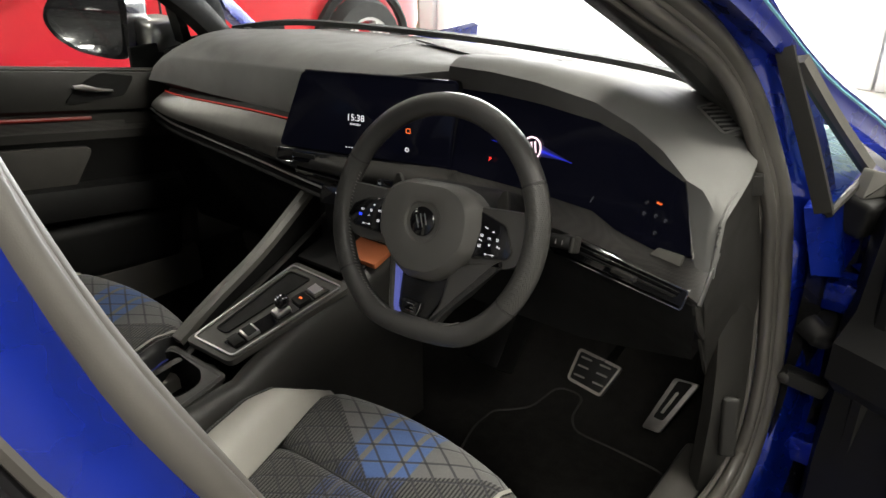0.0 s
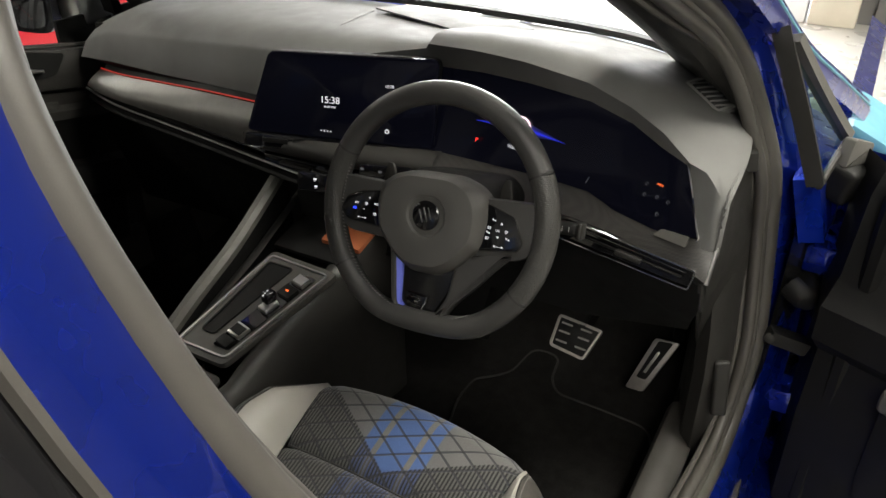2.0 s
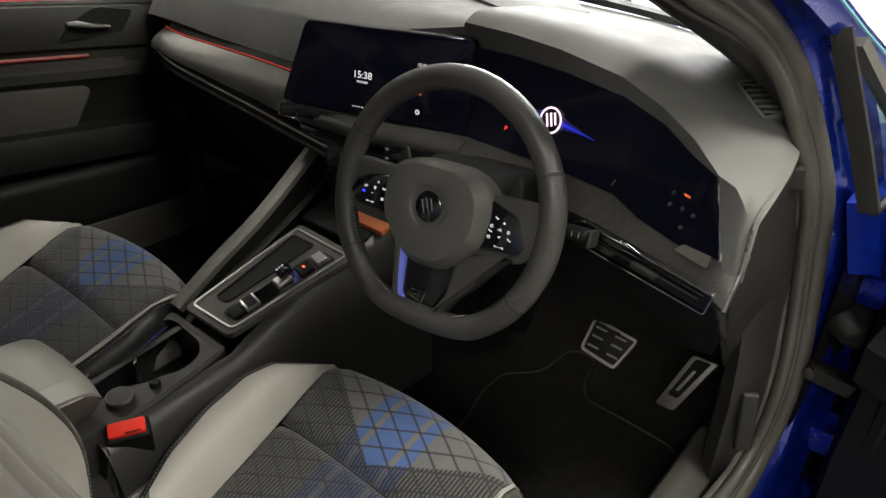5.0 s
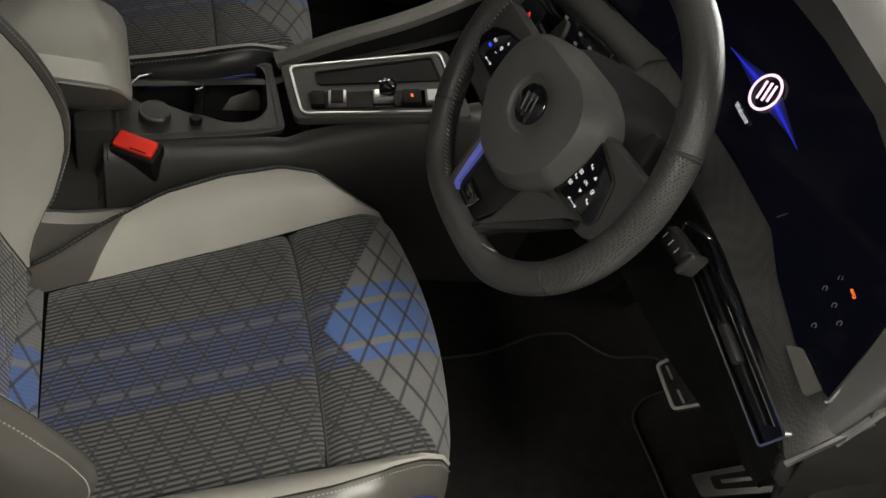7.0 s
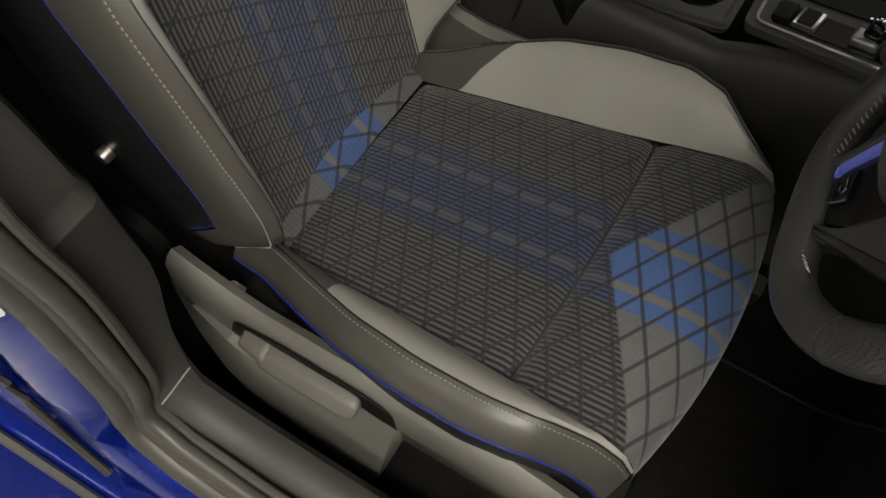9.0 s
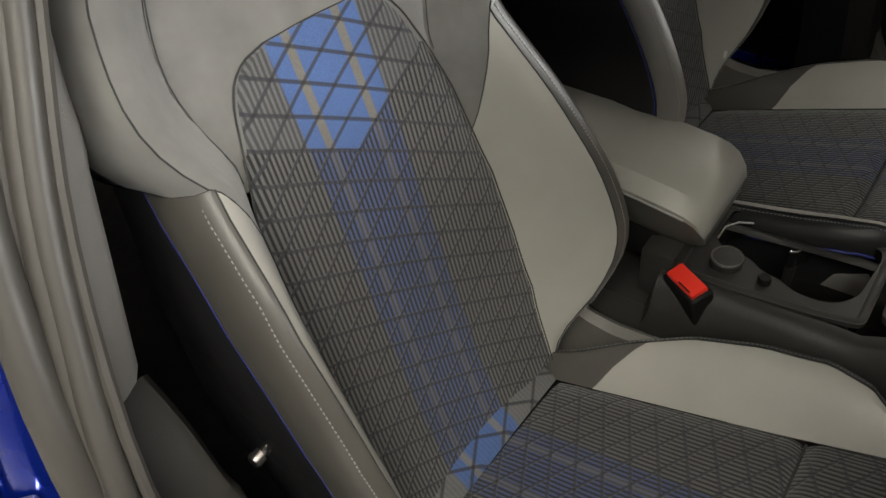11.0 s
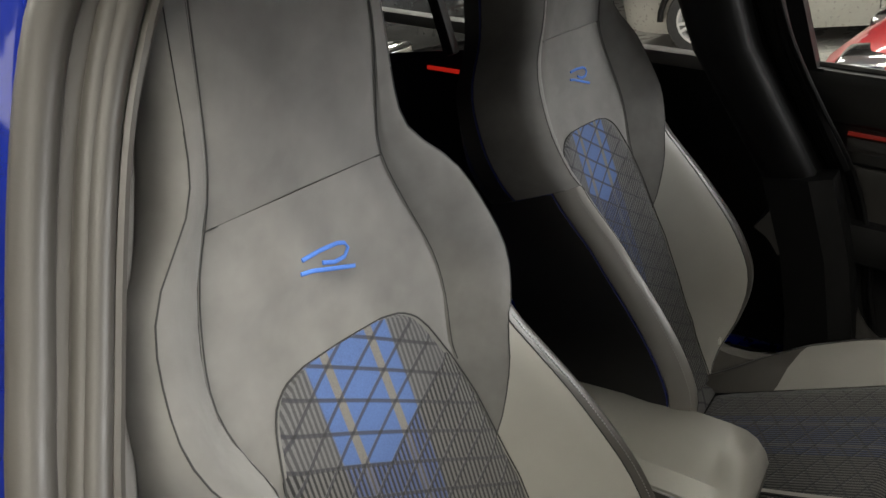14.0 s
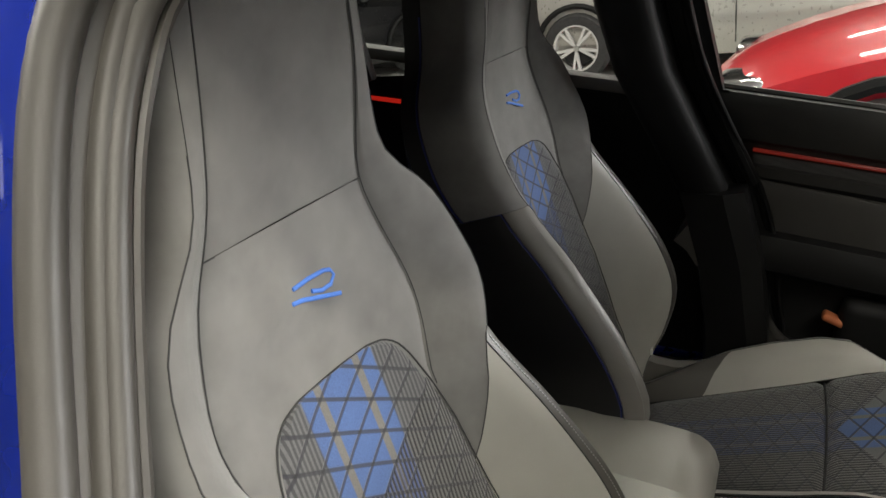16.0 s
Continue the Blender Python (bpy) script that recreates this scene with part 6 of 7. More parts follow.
# cluster glass: bent plate from beside the screen to the lamp switches
EDGE = [(0.19, 0.298, 1.056, 0.250, 0.917), (0.30, 0.294, 1.061, 0.246, 0.918), (0.388, 0.287, 1.059, 0.237, 0.921), (0.44, 0.278, 1.058, 0.230, 0.923), (0.526, 0.256, 1.051, 0.214, 0.925), (0.575, 0.242, 1.042, 0.197, 0.912), (0.64, 0.207, 1.026, 0.171, 0.911), (0.671, 0.192, 1.019, 0.160, 0.912), (0.690, 0.172, 0.970, 0.154, 0.918), (0.706, 0.150, 0.930, 0.149, 0.925)]
bm = bmesh.new()
grid(bm, [[(x, y0 + (y1 - y0) * f, z0 + (z1 - z0) * f) for x, y1, z1, y0, z0 in EDGE] for f in (0, 0.33, 0.66, 1)])
cluster = part("driver_display", bm, SCREEN, dash, "dark curved driver display, lit blue")
part("display_edge", sweep(spline([(0.580, 0.238, 1.041), (0.64, 0.205, 1.026), (0.666, 0.191, 1.019), (0.675, 0.184, 1.008), (0.692, 0.168, 0.968), (0.708, 0.148, 0.930), (0.709, 0.146, 0.922)], 4), circle(0.0020, 5)), CHROME, cluster, "chrome edge of the display")
part("display_lip", slab(rounded([(-0.030, -0.006), (0.022, -0.010), (0.026, 0.006), (-0.018, 0.006)], 0.003), 0.003, axes((0.674, 0.156, 0.915), (0.95, -0.30, 0.10), (-0.10, 0.5, 0.86), (-0.3, -0.86, 0.42))), TRIM, cluster, "small grey lower pad")
CM = axes((0.390, 0.259, 0.985), (1, -0.15, 0), (0.05, 0.33, 1), (-0.14, -0.94, 0.31))
CM = CM @ Matrix.Translation((0, 0, 0.003))
ringb = lathe([(0.0205, 0), (0.0205, 0.0006), (0.0175, 0.0006), (0.0175, 0)], 30, CM)
bmesh.ops.delete(ringb, geom=[f for f in ringb.faces if len(f.verts) > 4], context="FACES")
part("round_emblem", ringb, PINK_ON, cluster, "lit pale emblem ring")
bm = bmesh.new()
for x0, y0, x1, y1 in ((-0.010, 0.008, -0.002, -0.011), (-0.003, 0.011, 0.005, -0.008), (0.004, 0.013, 0.011, -0.004)):
    sweep([CM @ Vector((x0, y0, 0.0003)), CM @ Vector((x1, y1, 0.0003))], [(-0.0016, -0.0003), (0.0016, -0.0003), (0.0016, 0.0003), (-0.0016, 0.0003)], False, CM.to_3x3() @ Vector((0, 0, 1)), bm)
part("emblem_bars", bm, PINK_ON, cluster)
writing("welcome_text", "Welcome", 0.008, CM @ Matrix.Translation((0.0, -0.032, 0.0004)), WHITE_ON, cluster, "white greeting")


def on_display(p, d=0.0012):
    """The point moved onto the display's face."""
    y1, z1, y0, z0 = lerp(EDGE, p.x)
    return Vector((p.x, y0 + (y1 - y0) * (p.z - z0) / (z1 - z0) - d, p.z))


for sg in (-1, 1):
    for n_, (wide_, long_, power_) in enumerate(((1.5, 1.0, 0.05), (1.15, 0.97, 0.08), (0.85, 0.93, 0.16), (0.55, 0.96, 0.32), (0.26, 1.0, 0.7))):
        rows = []
        for f in np.linspace(0, 1, 8):
            x = sg * (0.018 + 0.066 * f * long_)
            h = 0.0105 * wide_ * (1 - f) ** 1.3 + 0.0004
            rows.append([on_display(CM @ Vector((x, -0.004 * f - h * 0.6, 0.0002)), 0.0012 + 0.0003 * n_), on_display(CM @ Vector((x, -0.004 * f + h * 0.6, 0.0002)), 0.0012 + 0.0003 * n_)])
        bm = bmesh.new()
        grid(bm, rows)
        part("blue_flare", bm, glow("blue_flare", (0.02, 0.035, 1.0), power_), cluster, "blue glowing wedge")
writing("gear_text", "P", 0.011, CM @ Matrix.Translation((-0.072, -0.036, 0.008)), RED_ON, cluster, "red gear letter")
part("display_divider", tube([(0.520, 0.217, 0.936), (0.524, 0.222, 0.946), (0.530, 0.224, 0.950)], 0.0006, 4), SATIN, cluster)
LM = axes((0.6385, 0.1900, 0.966), (0.90, -0.43, 0), (0.15, 0.32, 1), (-0.41, -0.86, 0.32))
writing("auto_text", "AUTO", 0.0040, LM @ Matrix.Translation((0, 0.006, 0.002)), ORANGE_ON, cluster, "orange lamp switch word")
for u, v in ((-0.022, 0.0), (-0.020, -0.016), (0.022, -0.012), (0.012, -0.034), (0.002, -0.012)):
    part("switch_icon", tube([LM @ Vector((u + 0.0025 * math.cos(a), v + 0.0025 * math.sin(a), 0.002)) for a in np.linspace(0, 5, 7)], 0.0004, 4), DIM_ON, cluster, "faint lamp switch icon")
# decor strip under the displays, lower facia, side vent
DEC = [(0.19, 0.248, 0.916, 0.205, 0.893), (0.30, 0.244, 0.917, 0.200, 0.896), (0.388, 0.236, 0.920, 0.190, 0.897), (0.44, 0.229, 0.922, 0.182, 0.898), (0.526, 0.213, 0.924, 0.172, 0.896), (0.575, 0.196, 0.911, 0.162, 0.894), (0.64, 0.170, 0.910, 0.150, 0.889), (0.69, 0.153, 0.916, 0.136, 0.882), (0.712, 0.150, 0.920, 0.130, 0.879), (0.733, 0.168, 0.927, 0.124, 0.872)]
bm = bmesh.new()
grid(bm, [[(x, y + 0.004, z + 0.001) for x, y, z, _, _ in DEC], [(x, y + (a - y) * 0.5 - 0.002, z + (b - z) * 0.5 + 0.002) for x, y, z, a, b in DEC], [(x, a, b) for x, _, _, a, b in DEC], [(x, a + 0.006, b - 0.010) for x, _, _, a, b in DEC]])
part("decor_strip", bm, DECOR, dash, "patterned dark decor strip")
part("decor_edge", sweep(spline([(0.735, 0.172, 0.930), (0.736, 0.146, 0.903), (0.735, 0.124, 0.870)], 3), circle(0.003, 6)), SATIN, dash, "silver end of the decor strip")
LOW = [(0.14, 0.212, 0.866), (0.26, 0.200, 0.874), (0.36, 0.190, 0.879), (0.47, 0.180, 0.880), (0.54, 0.168, 0.876), (0.62, 0.156, 0.868), (0.70, 0.142, 0.860), (0.728, 0.136, 0.858)]
bm = bmesh.new()
grid(bm, [[(x, y + 0.018, z + 0.022) for x, y, z in LOW], [(x, y, z) for x, y, z in LOW], [(x, y + 0.012, z - 0.05) for x, y, z in LOW], [(x * 0.985, y + 0.05, 0.76) for x, y, z in LOW], [(x * 0.975, 0.225, 0.69 + 0.03 * max(0, x - 0.55) / 0.18) for x, y, z in LOW], [(x * 0.97, 0.27, 0.665 + 0.05 * max(0, x - 0.55) / 0.18) for x, y, z in LOW], [(x * 0.97, 0.50, 0.70) for x, y, z in LOW]])
part("knee_panel", bm, DARK, dash, "black knee panel")
part("corner_cover", slab(rounded([(0.126, 0.866), (0.160, 0.872), (0.226, 0.782), (0.198, 0.775), (0.160, 0.812)], 0.004), 0.005, axes((0.724, 0, 0), (0, 1, 0), (0, 0, 1), (1, 0, 0)), 0.0015), POST, dash)
part("knee_side", slab(rounded([(0.200, 0.773), (0.228, 0.779), (0.362, 0.612), (0.325, 0.612), (0.255, 0.690)], 0.004), 0.005, axes((0.720, 0, 0), (0, 1, 0), (0, 0, 1), (1, 0, 0)), 0.0015), POST, dash)
SV = axes((0.612, 0.144, 0.874), (0.985, -0.145, -0.07), (0.10, 0.15, 1), (-0.15, -0.97, 0.16))
sv = rounded([(-0.135, 0.005), (-0.10, 0.022), (0.108, 0.020), (0.105, -0.012), (-0.12, -0.014)], 0.006)
svent = part("side_vent", frame_slab(sv, 0.0022, 0.008, SV), CHROME, dash, "slim side vent with chrome rim")
part("vent_well", slab(ring_outline(sv, 0.004), 0.003, SV), PIANO, svent)
part("vent_blade", rbox((0.19, 0.003, 0.006), SV @ Matrix.Translation((-0.005, 0.004, 0.006)), 0.001, 1), DARK, svent)
part("vent_tab", rbox((0.04, 0.008, 0.012), SV @ Matrix.Translation((0.01, 0.003, 0.009)), 0.003, 2), POST, svent)
part("vent_line", tube([SV @ Vector((x, y, 0.007)) for x, y in ((-0.095, 0.014), (0.0, 0.013), (0.095, 0.012))], 0.0009, 5), CHROME, svent)
# padded centre facia under the touch slider, with its vent below
CXS = np.linspace(-0.13, 0.25, 14)
bm = bmesh.new()
grid(bm, [[(x, y + 0.25 * max(0, x - 0.08), z + 0.012 * (x + 0.06)) for x in CXS] for y, z in ((0.205, 0.916), (0.182, 0.914), (0.172, 0.908), (0.167, 0.898), (0.168, 0.888), (0.176, 0.878), (0.198, 0.872))])
part("centre_pad", bm, CONM, dash, "soft dark pad under the screen")
bm = bmesh.new()
grid(bm, [[(x, y + 0.25 * max(0, x - 0.08), z + 0.012 * (x + 0.06)) for x in np.linspace(-0.10, 0.20, 10)] for y, z in ((0.198, 0.876), (0.186, 0.866), (0.186, 0.846), (0.196, 0.822))])
part("centre_vent", bm, PIANO, dash, "gloss black centre vent")
# lower switches left of the wheel
SWM = axes((0.183, 0.176, 0.889), (0.97, 0.20, 0.02), (-0.03, 0.1, 1), (0.30, -0.93, 0.10))
sw = part("switch_panel", slab(rounded([(-0.055, -0.02), (0.05, -0.015), (0.045, 0.018), (-0.05, 0.016)], 0.008), 0.006, SWM, 0.002), PIANO, dash, "gloss black switch panel")
HZM = axes((0.058, 0.156, 0.853), (0.97, 0.14, 0.05), (-0.05, 0.2, 0.97), (0.14, -0.95, 0.2))
hz_p = part("hazard_panel", slab(rounded([(-0.05, -0.017), (0.035, -0.017), (0.035, 0.017), (-0.05, 0.017)], 0.005), 0.004, HZM, 0.0015), PIANO, dash, "gloss black centre switch panel")
part("hazard_icon", frame_slab([(-0.0055, -0.0045), (0.0055, -0.0045), (0, 0.0055)], 0.0014, 0.0004, HZM @ Matrix.Translation((0.012, -0.004, 0.0043))), RED_ON, hz_p, "red warning triangle")
for u, v in ((-0.014, 0.006), (-0.012, -0.007)):
    bm = rbox((0.006, 0.0028, 0.0004), HZM @ Matrix.Translation((u, v, 0.0043)), 0)
    rbox((0.004, 0.0010, 0.0004), HZM @ Matrix.Translation((u, v - 0.0032, 0.0043)), 0, bm=bm)
    part("panel_icon", bm, WHITE_ON, hz_p)
for u, v in ((-0.045, 0.008), (-0.045, -0.008), (-0.012, 0.006), (-0.012, -0.008), (0.012, 0.002)):
    part("switch_icon", rbox((0.006, 0.004, 0.0004), SWM @ Matrix.Translation((u, v, 0.0064)), 0), DIM_ON, sw)

# ---- steering wheel ----
wheel = thing("steering_wheel", "black leather sports steering wheel with blue accent, flat bottom", "steering wheel", (0.36, 0.033, 0.936))
TW = radians(21)
WM = axes((0.357, 0.032, 0.926), (1, 0, 0), (0, math.sin(TW), math.cos(TW)), (0, -math.cos(TW), math.sin(TW))) @ Euler((0, 0, radians(4.3))).to_matrix().to_4x4()


def wp(x, y, z=0.0):
    return WM @ Vector((x, y, z))


def rimpt(a, r=0.1735):
    x, y = r * math.cos(a), r * math.sin(a)
    lim = -0.169
    if y < lim + 0.02:
        y = lim + 0.02 - 0.02 * (1 - math.exp(-(lim + 0.02 - y) / 0.02))
    return wp(x, y)


def rim_arc(a0, a1, n, rad, grip=0.0):
    path = [rimpt(radians(a)) for a in np.linspace(a0, a1, n)]
    return sweep(path, [(0.0175 * math.cos(t) * (1 + grip), 0.0165 * math.sin(t)) for t in np.linspace(0, 2 * math.pi, 14, endpoint=False)], False, WM.to_3x3() @ Vector((0, 0, 1)))


for nm, a0, a1, mt, lab in (("rim_top", 26.5, 153.5, RIM, "smooth black leather rim"), ("rim_grip", -33.5, 25.5, PERF, "perforated leather grip"), ("rim_grip", 154.5, 214, PERF, "perforated leather grip"), ("rim_bottom", 215, 325.5, RIM, "flat rim bottom")):
    part(nm, rim_arc(a0, a1, max(8, int(abs(a1 - a0) / 4)), 0.0175, 0.03 if mt is PERF else 0.0), mt, wheel, lab)
for a in (26, 154, 214.5, 326):
    p, q = rimpt(radians(a - 0.5)), rimpt(radians(a + 0.5))
    part("rim_joint", sweep([p, q], [(0.0179 * math.cos(t), 0.0169 * math.sin(t)) for t in np.linspace(0, 2 * math.pi, 14, endpoint=False)], False, WM.to_3x3() @ Vector((0, 0, 1))), SEAM, wheel)
st = bmesh.new()
for a in range(160, 300, 2):
    c = rimpt(radians(a), 0.1545)
    t = (rimpt(radians(a + 1), 0.1545) - rimpt(radians(a - 1), 0.1545)).normalized()
    tube([c + t * 0.001 + WM.to_3x3() @ Vector((0, 0, 0.004)), c - t * 0.001 - WM.to_3x3() @ Vector((0, 0, -0.009))], 0.0007, 4, bm=st)
part("rim_stitching", st, THREAD, wheel, "pale blue cross stitching")
# hub cover
def mirrored(half_pts, r):
    return rounded([(-x, y) for x, y in half_pts[::-1]] + half_pts, r, 4)


hubo = mirrored([(0.036, 0.060), (0.067, 0.050), (0.087, 0.033), (0.091, 0.006), (0.084, -0.036), (0.052, -0.070), (0.024, -0.088)], 0.010)
hubp = mirrored([(0.034, 0.053), (0.058, 0.043), (0.071, 0.026), (0.075, 0.004), (0.072, -0.026), (0.044, -0.060), (0.020, -0.073)], 0.010)
EC = (0.003, 0.0)


def dish(r):
    return [(EC[0] + r * math.cos(math.atan2(y - EC[1], x - EC[0])), EC[1] + r * math.sin(math.atan2(y - EC[1], x - EC[0]))) for x, y in hubp]


def blend(a, b, f):
    return [(p[0] + (q[0] - p[0]) * f, p[1] + (q[1] - p[1]) * f) for p, q in zip(a, b)]


rows = [[wp(x, y, h) for x, y in lp] for lp, h in ((blend(hubo, dish(0.04), 0.03), -0.02), (hubo, 0.003), (blend(hubo, hubp, 0.06), 0.010), (blend(hubo, hubp, 0.20), 0.0145), (blend(hubo, hubp, 0.86), 0.0275), (blend(hubo, hubp, 1.0), 0.0295), (blend(hubp, dish(0.031), 0.12), 0.0303), (blend(hubp, dish(0.031), 0.6), 0.0325), (dish(0.0325), 0.0332), (dish(0.031), 0.0328), (dish(0.0285), 0.0300), (dish(0.021), 0.0285))]
part("hub_cover", loft(rows), mat("hub_plastic", (0.062, 0.060, 0.057), 0.45, grain=0.25, gscale=900), wheel, "charcoal airbag cover", 24)
EM = WM @ Matrix.Translation((EC[0], EC[1], 0))
emb = part("round_emblem", lathe([(0.0, 0.028), (0.0205, 0.028), (0.0215, 0.032), (0.0195, 0.0335), (0.0, 0.0342)], 28, EM), PIANO, wheel, "gloss black round emblem with chrome bars")
bm = bmesh.new()
for x0, y0, x1, y1 in ((-0.010, 0.008, -0.003, -0.010), (-0.003, 0.011, 0.004, -0.008), (0.004, 0.012, 0.010, -0.004)):
    sweep([EM @ Vector((x0, y0, 0.0346)), EM @ Vector((x1, y1, 0.0346))], [(-0.0007, -0.0004), (0.0007, -0.0004), (0.0007, 0.0004), (-0.0007, 0.0004)], False, WM.to_3x3() @ Vector((0, 0, 1)), bm)
part("emblem_bars", bm, SATIN, emb)


def glyph(bm, kind, x, y, z=0.0103, a=0.0):
    """A small printed key symbol, of strokes about half a millimetre wide."""
    M = WM @ Matrix.Translation((x, y, z)) @ Euler((0, 0, a)).to_matrix().to_4x4()
    strokes = {"box": ((0, 0.0016, 0.0046, 0.0006), (0, -0.0016, 0.0046, 0.0006), (-0.002, 0, 0.0006, 0.0034), (0.002, 0, 0.0006, 0.0034), (0, 0, 0.0016, 0.0010)),
               "up": ((0, 0.0010, 0.0010, 0.0010), (0, 0.0, 0.0022, 0.0010), (0, -0.0010, 0.0036, 0.0010)),
               "down": ((0, -0.0010, 0.0010, 0.0010), (0, 0.0, 0.0022, 0.0010), (0, 0.0010, 0.0036, 0.0010)),
               "plus": ((0, 0, 0.0034, 0.0007), (0, 0, 0.0007, 0.0034)),
               "minus": ((0, 0, 0.0034, 0.0007),),
               "dial": ((0, 0.0012, 0.0030, 0.0007), (-0.0016, 0, 0.0007, 0.0026), (0.0016, 0, 0.0007, 0.0026), (0.0003, -0.0012, 0.0008, 0.0022), (0.0, -0.0024, 0.0028, 0.0006)),
               "phone": ((-0.0018, 0.0006, 0.0014, 0.0020), (0.0018, -0.0010, 0.0014, 0.0020), (0, -0.0006, 0.0032, 0.0008)),
               "slider": ((0, 0, 0.0080, 0.0005), (-0.0062, 0, 0.0022, 0.0016), (0.0062, 0, 0.0022, 0.0016), (-0.0050, 0, 0.0004, 0.0030), (0.0050, 0, 0.0004, 0.0030))}[kind]
    for u, v, w, h in strokes:
        rbox((w, h, 0.0004), M @ Matrix.Translation((u, v, 0)), 0, bm=bm)


# horizontal spokes with key fields
KEYPADS = {1: (((0.086, 0.029), (0.129, 0.015), (0.144, -0.020), (0.138, -0.031), (0.079, -0.039)),
            (("phone", 0.099, 0.008), ("up", 0.111, 0.004), ("box", 0.093, -0.004), ("phone", 0.092, -0.0105), ("dial", 0.119, -0.006), ("box", 0.091, -0.019), ("down", 0.107, -0.016), ("phone", 0.122, -0.016), ("slider", 0.109, -0.029))),
        -1: (((-0.155, -0.014), (-0.145, 0.006), (-0.120, 0.017), (-0.060, 0.026), (-0.081, -0.033), (-0.142, -0.028)),
             (("plus", -0.105, 0.008), ("dial", -0.083, 0.014), ("dial", -0.110, -0.001), ("minus", -0.114, -0.010), ("box", -0.094, -0.015), ("slider", -0.116, -0.023)))}
for sg in (-1, 1):
    arm = [(sg * 0.055, 0.034), (sg * 0.10, 0.036), (sg * 0.160, 0.038), (sg * 0.166, -0.026), (sg * 0.140, -0.046), (sg * 0.085, -0.048), (sg * 0.055, -0.050)]
    part("spoke", slab(rounded(arm, 0.012), 0.018, WM @ Matrix.Translation((0, 0, -0.012)), 0.005), RIM, wheel)
    keys = rounded(list(KEYPADS[sg][0]), 0.005)
    kp = part("key_field", slab(keys, 0.006, WM @ Matrix.Translation((0, 0, 0.004)), 0.002), PIANO, wheel, "gloss black key field")
    part("key_frame", tube([wp(x, y, 0.008) for x, y in keys], 0.0014, 5, True, WM.to_3x3() @ Vector((0, 0, 1))), POST, kp)
    bm = bmesh.new()
    for kind, u, v in KEYPADS[sg][1]:
        glyph(bm, kind, u, v)
    part("key_icons", bm, WHITE_ON, kp, "small white key symbols")
    if sg < 0:
        part("assist_icon", rbox((0.006, 0.0036, 0.0006), WM @ Matrix.Translation((-0.130, -0.010, 0.0106)), 0.001, 1), BLUE_ON, kp, "blue lit symbol")
        writing("set_text", "SET", 0.0042, WM @ Matrix.Translation((-0.127, -0.002, 0.0104)), WHITE_ON, kp)
        writing("res_text", "RES", 0.0042, WM @ Matrix.Translation((-0.093, 0.0, 0.0104)), WHITE_ON, kp)
    else:
        writing("ok_text", "OK", 0.0042, WM @ Matrix.Translation((0.106, -0.0065, 0.0104)), WHITE_ON, kp)
# lower V spoke
for bar in (((-0.055, -0.070), (-0.043, -0.074), (-0.0395, -0.140), (-0.0462, -0.1435)), ((-0.0462, -0.1437), (-0.0395, -0.1402), (-0.033, -0.145), (0.012, -0.147), (0.004, -0.1525), (-0.034, -0.1525))):
    part("lower_spoke_accent", slab(list(bar), 0.009, WM @ Matrix.Translation((0, 0, -0.0065)), 0.0012), VIOLET, wheel, "bright blue spoke edge")
part("lower_spoke", slab(rounded([(0.046, -0.060), (0.096, -0.040), (0.138, -0.034), (0.116, -0.051), (0.080, -0.095), (0.052, -0.124), (0.036, -0.146), (0.034, -0.164), (0.006, -0.164), (0.018, -0.150), (0.036, -0.120)], 0.006, 3), 0.020, WM @ Matrix.Translation((0, 0, -0.014)), 0.006, 3), RIM, wheel, "leather-covered lower spoke")
ins = part("spoke_insert", slab(rounded([(-0.042, -0.070), (0.050, -0.070), (0.036, -0.112), (0.014, -0.148), (-0.032, -0.147), (-0.040, -0.138)], 0.005), 0.006, WM @ Matrix.Translation((0, 0, -0.0075)), 0.002), mat("insert_black", (0.008, 0.008, 0.009), 0.22, vary=0.0), wheel, "gloss black insert with silver badge")
part("badge_plate", slab(rounded([(-0.032, -0.121), (0.003, -0.124), (-0.003, -0.146), (-0.030, -0.145)], 0.003, 3), 0.006, WM @ Matrix.Translation((0, 0, -0.004)), 0.002), PIANO, ins)
bm = bmesh.new()
for pts in (((-0.022, -0.128), (-0.010, -0.128), (-0.006, -0.131), (-0.010, -0.134), (-0.016, -0.134)), ((-0.022, -0.138), (-0.014, -0.139), (-0.006, -0.140)), ((0.004, -0.124), (0.001, -0.136), (-0.004, -0.146))):
    tube([wp(x, y, 0.0026) for x, y in pts], 0.0009, 5, bm=bm)
part("badge_strokes", bm, CHROME, ins, "silver badge strokes")
part("spoke_rim", tube(spline([wp(x, y, 0.001) for x, y in ((-0.0605, -0.060), (-0.056, -0.095), (-0.051, -0.135), (-0.044, -0.150), (-0.030, -0.157), (0.002, -0.157), (0.018, -0.153))], 3), 0.0048, 8), RIM, wheel)
# paddles and column
for sg in (-1, 1):
    part("shift_paddle", slab(rounded([(sg * 0.086, 0.018), (sg * 0.088, 0.050), (sg * 0.094, 0.062), (sg * 0.102, 0.062), (sg * 0.112, 0.018)], 0.005), 0.006, WM @ Matrix.Translation((0, 0, -0.034)), 0.002), POST, wheel, "grey shift paddle")
column = thing("steering_column", "black steering column cover with two stalks", "steering column", (0.36, 0.12, 0.88))
rows = []
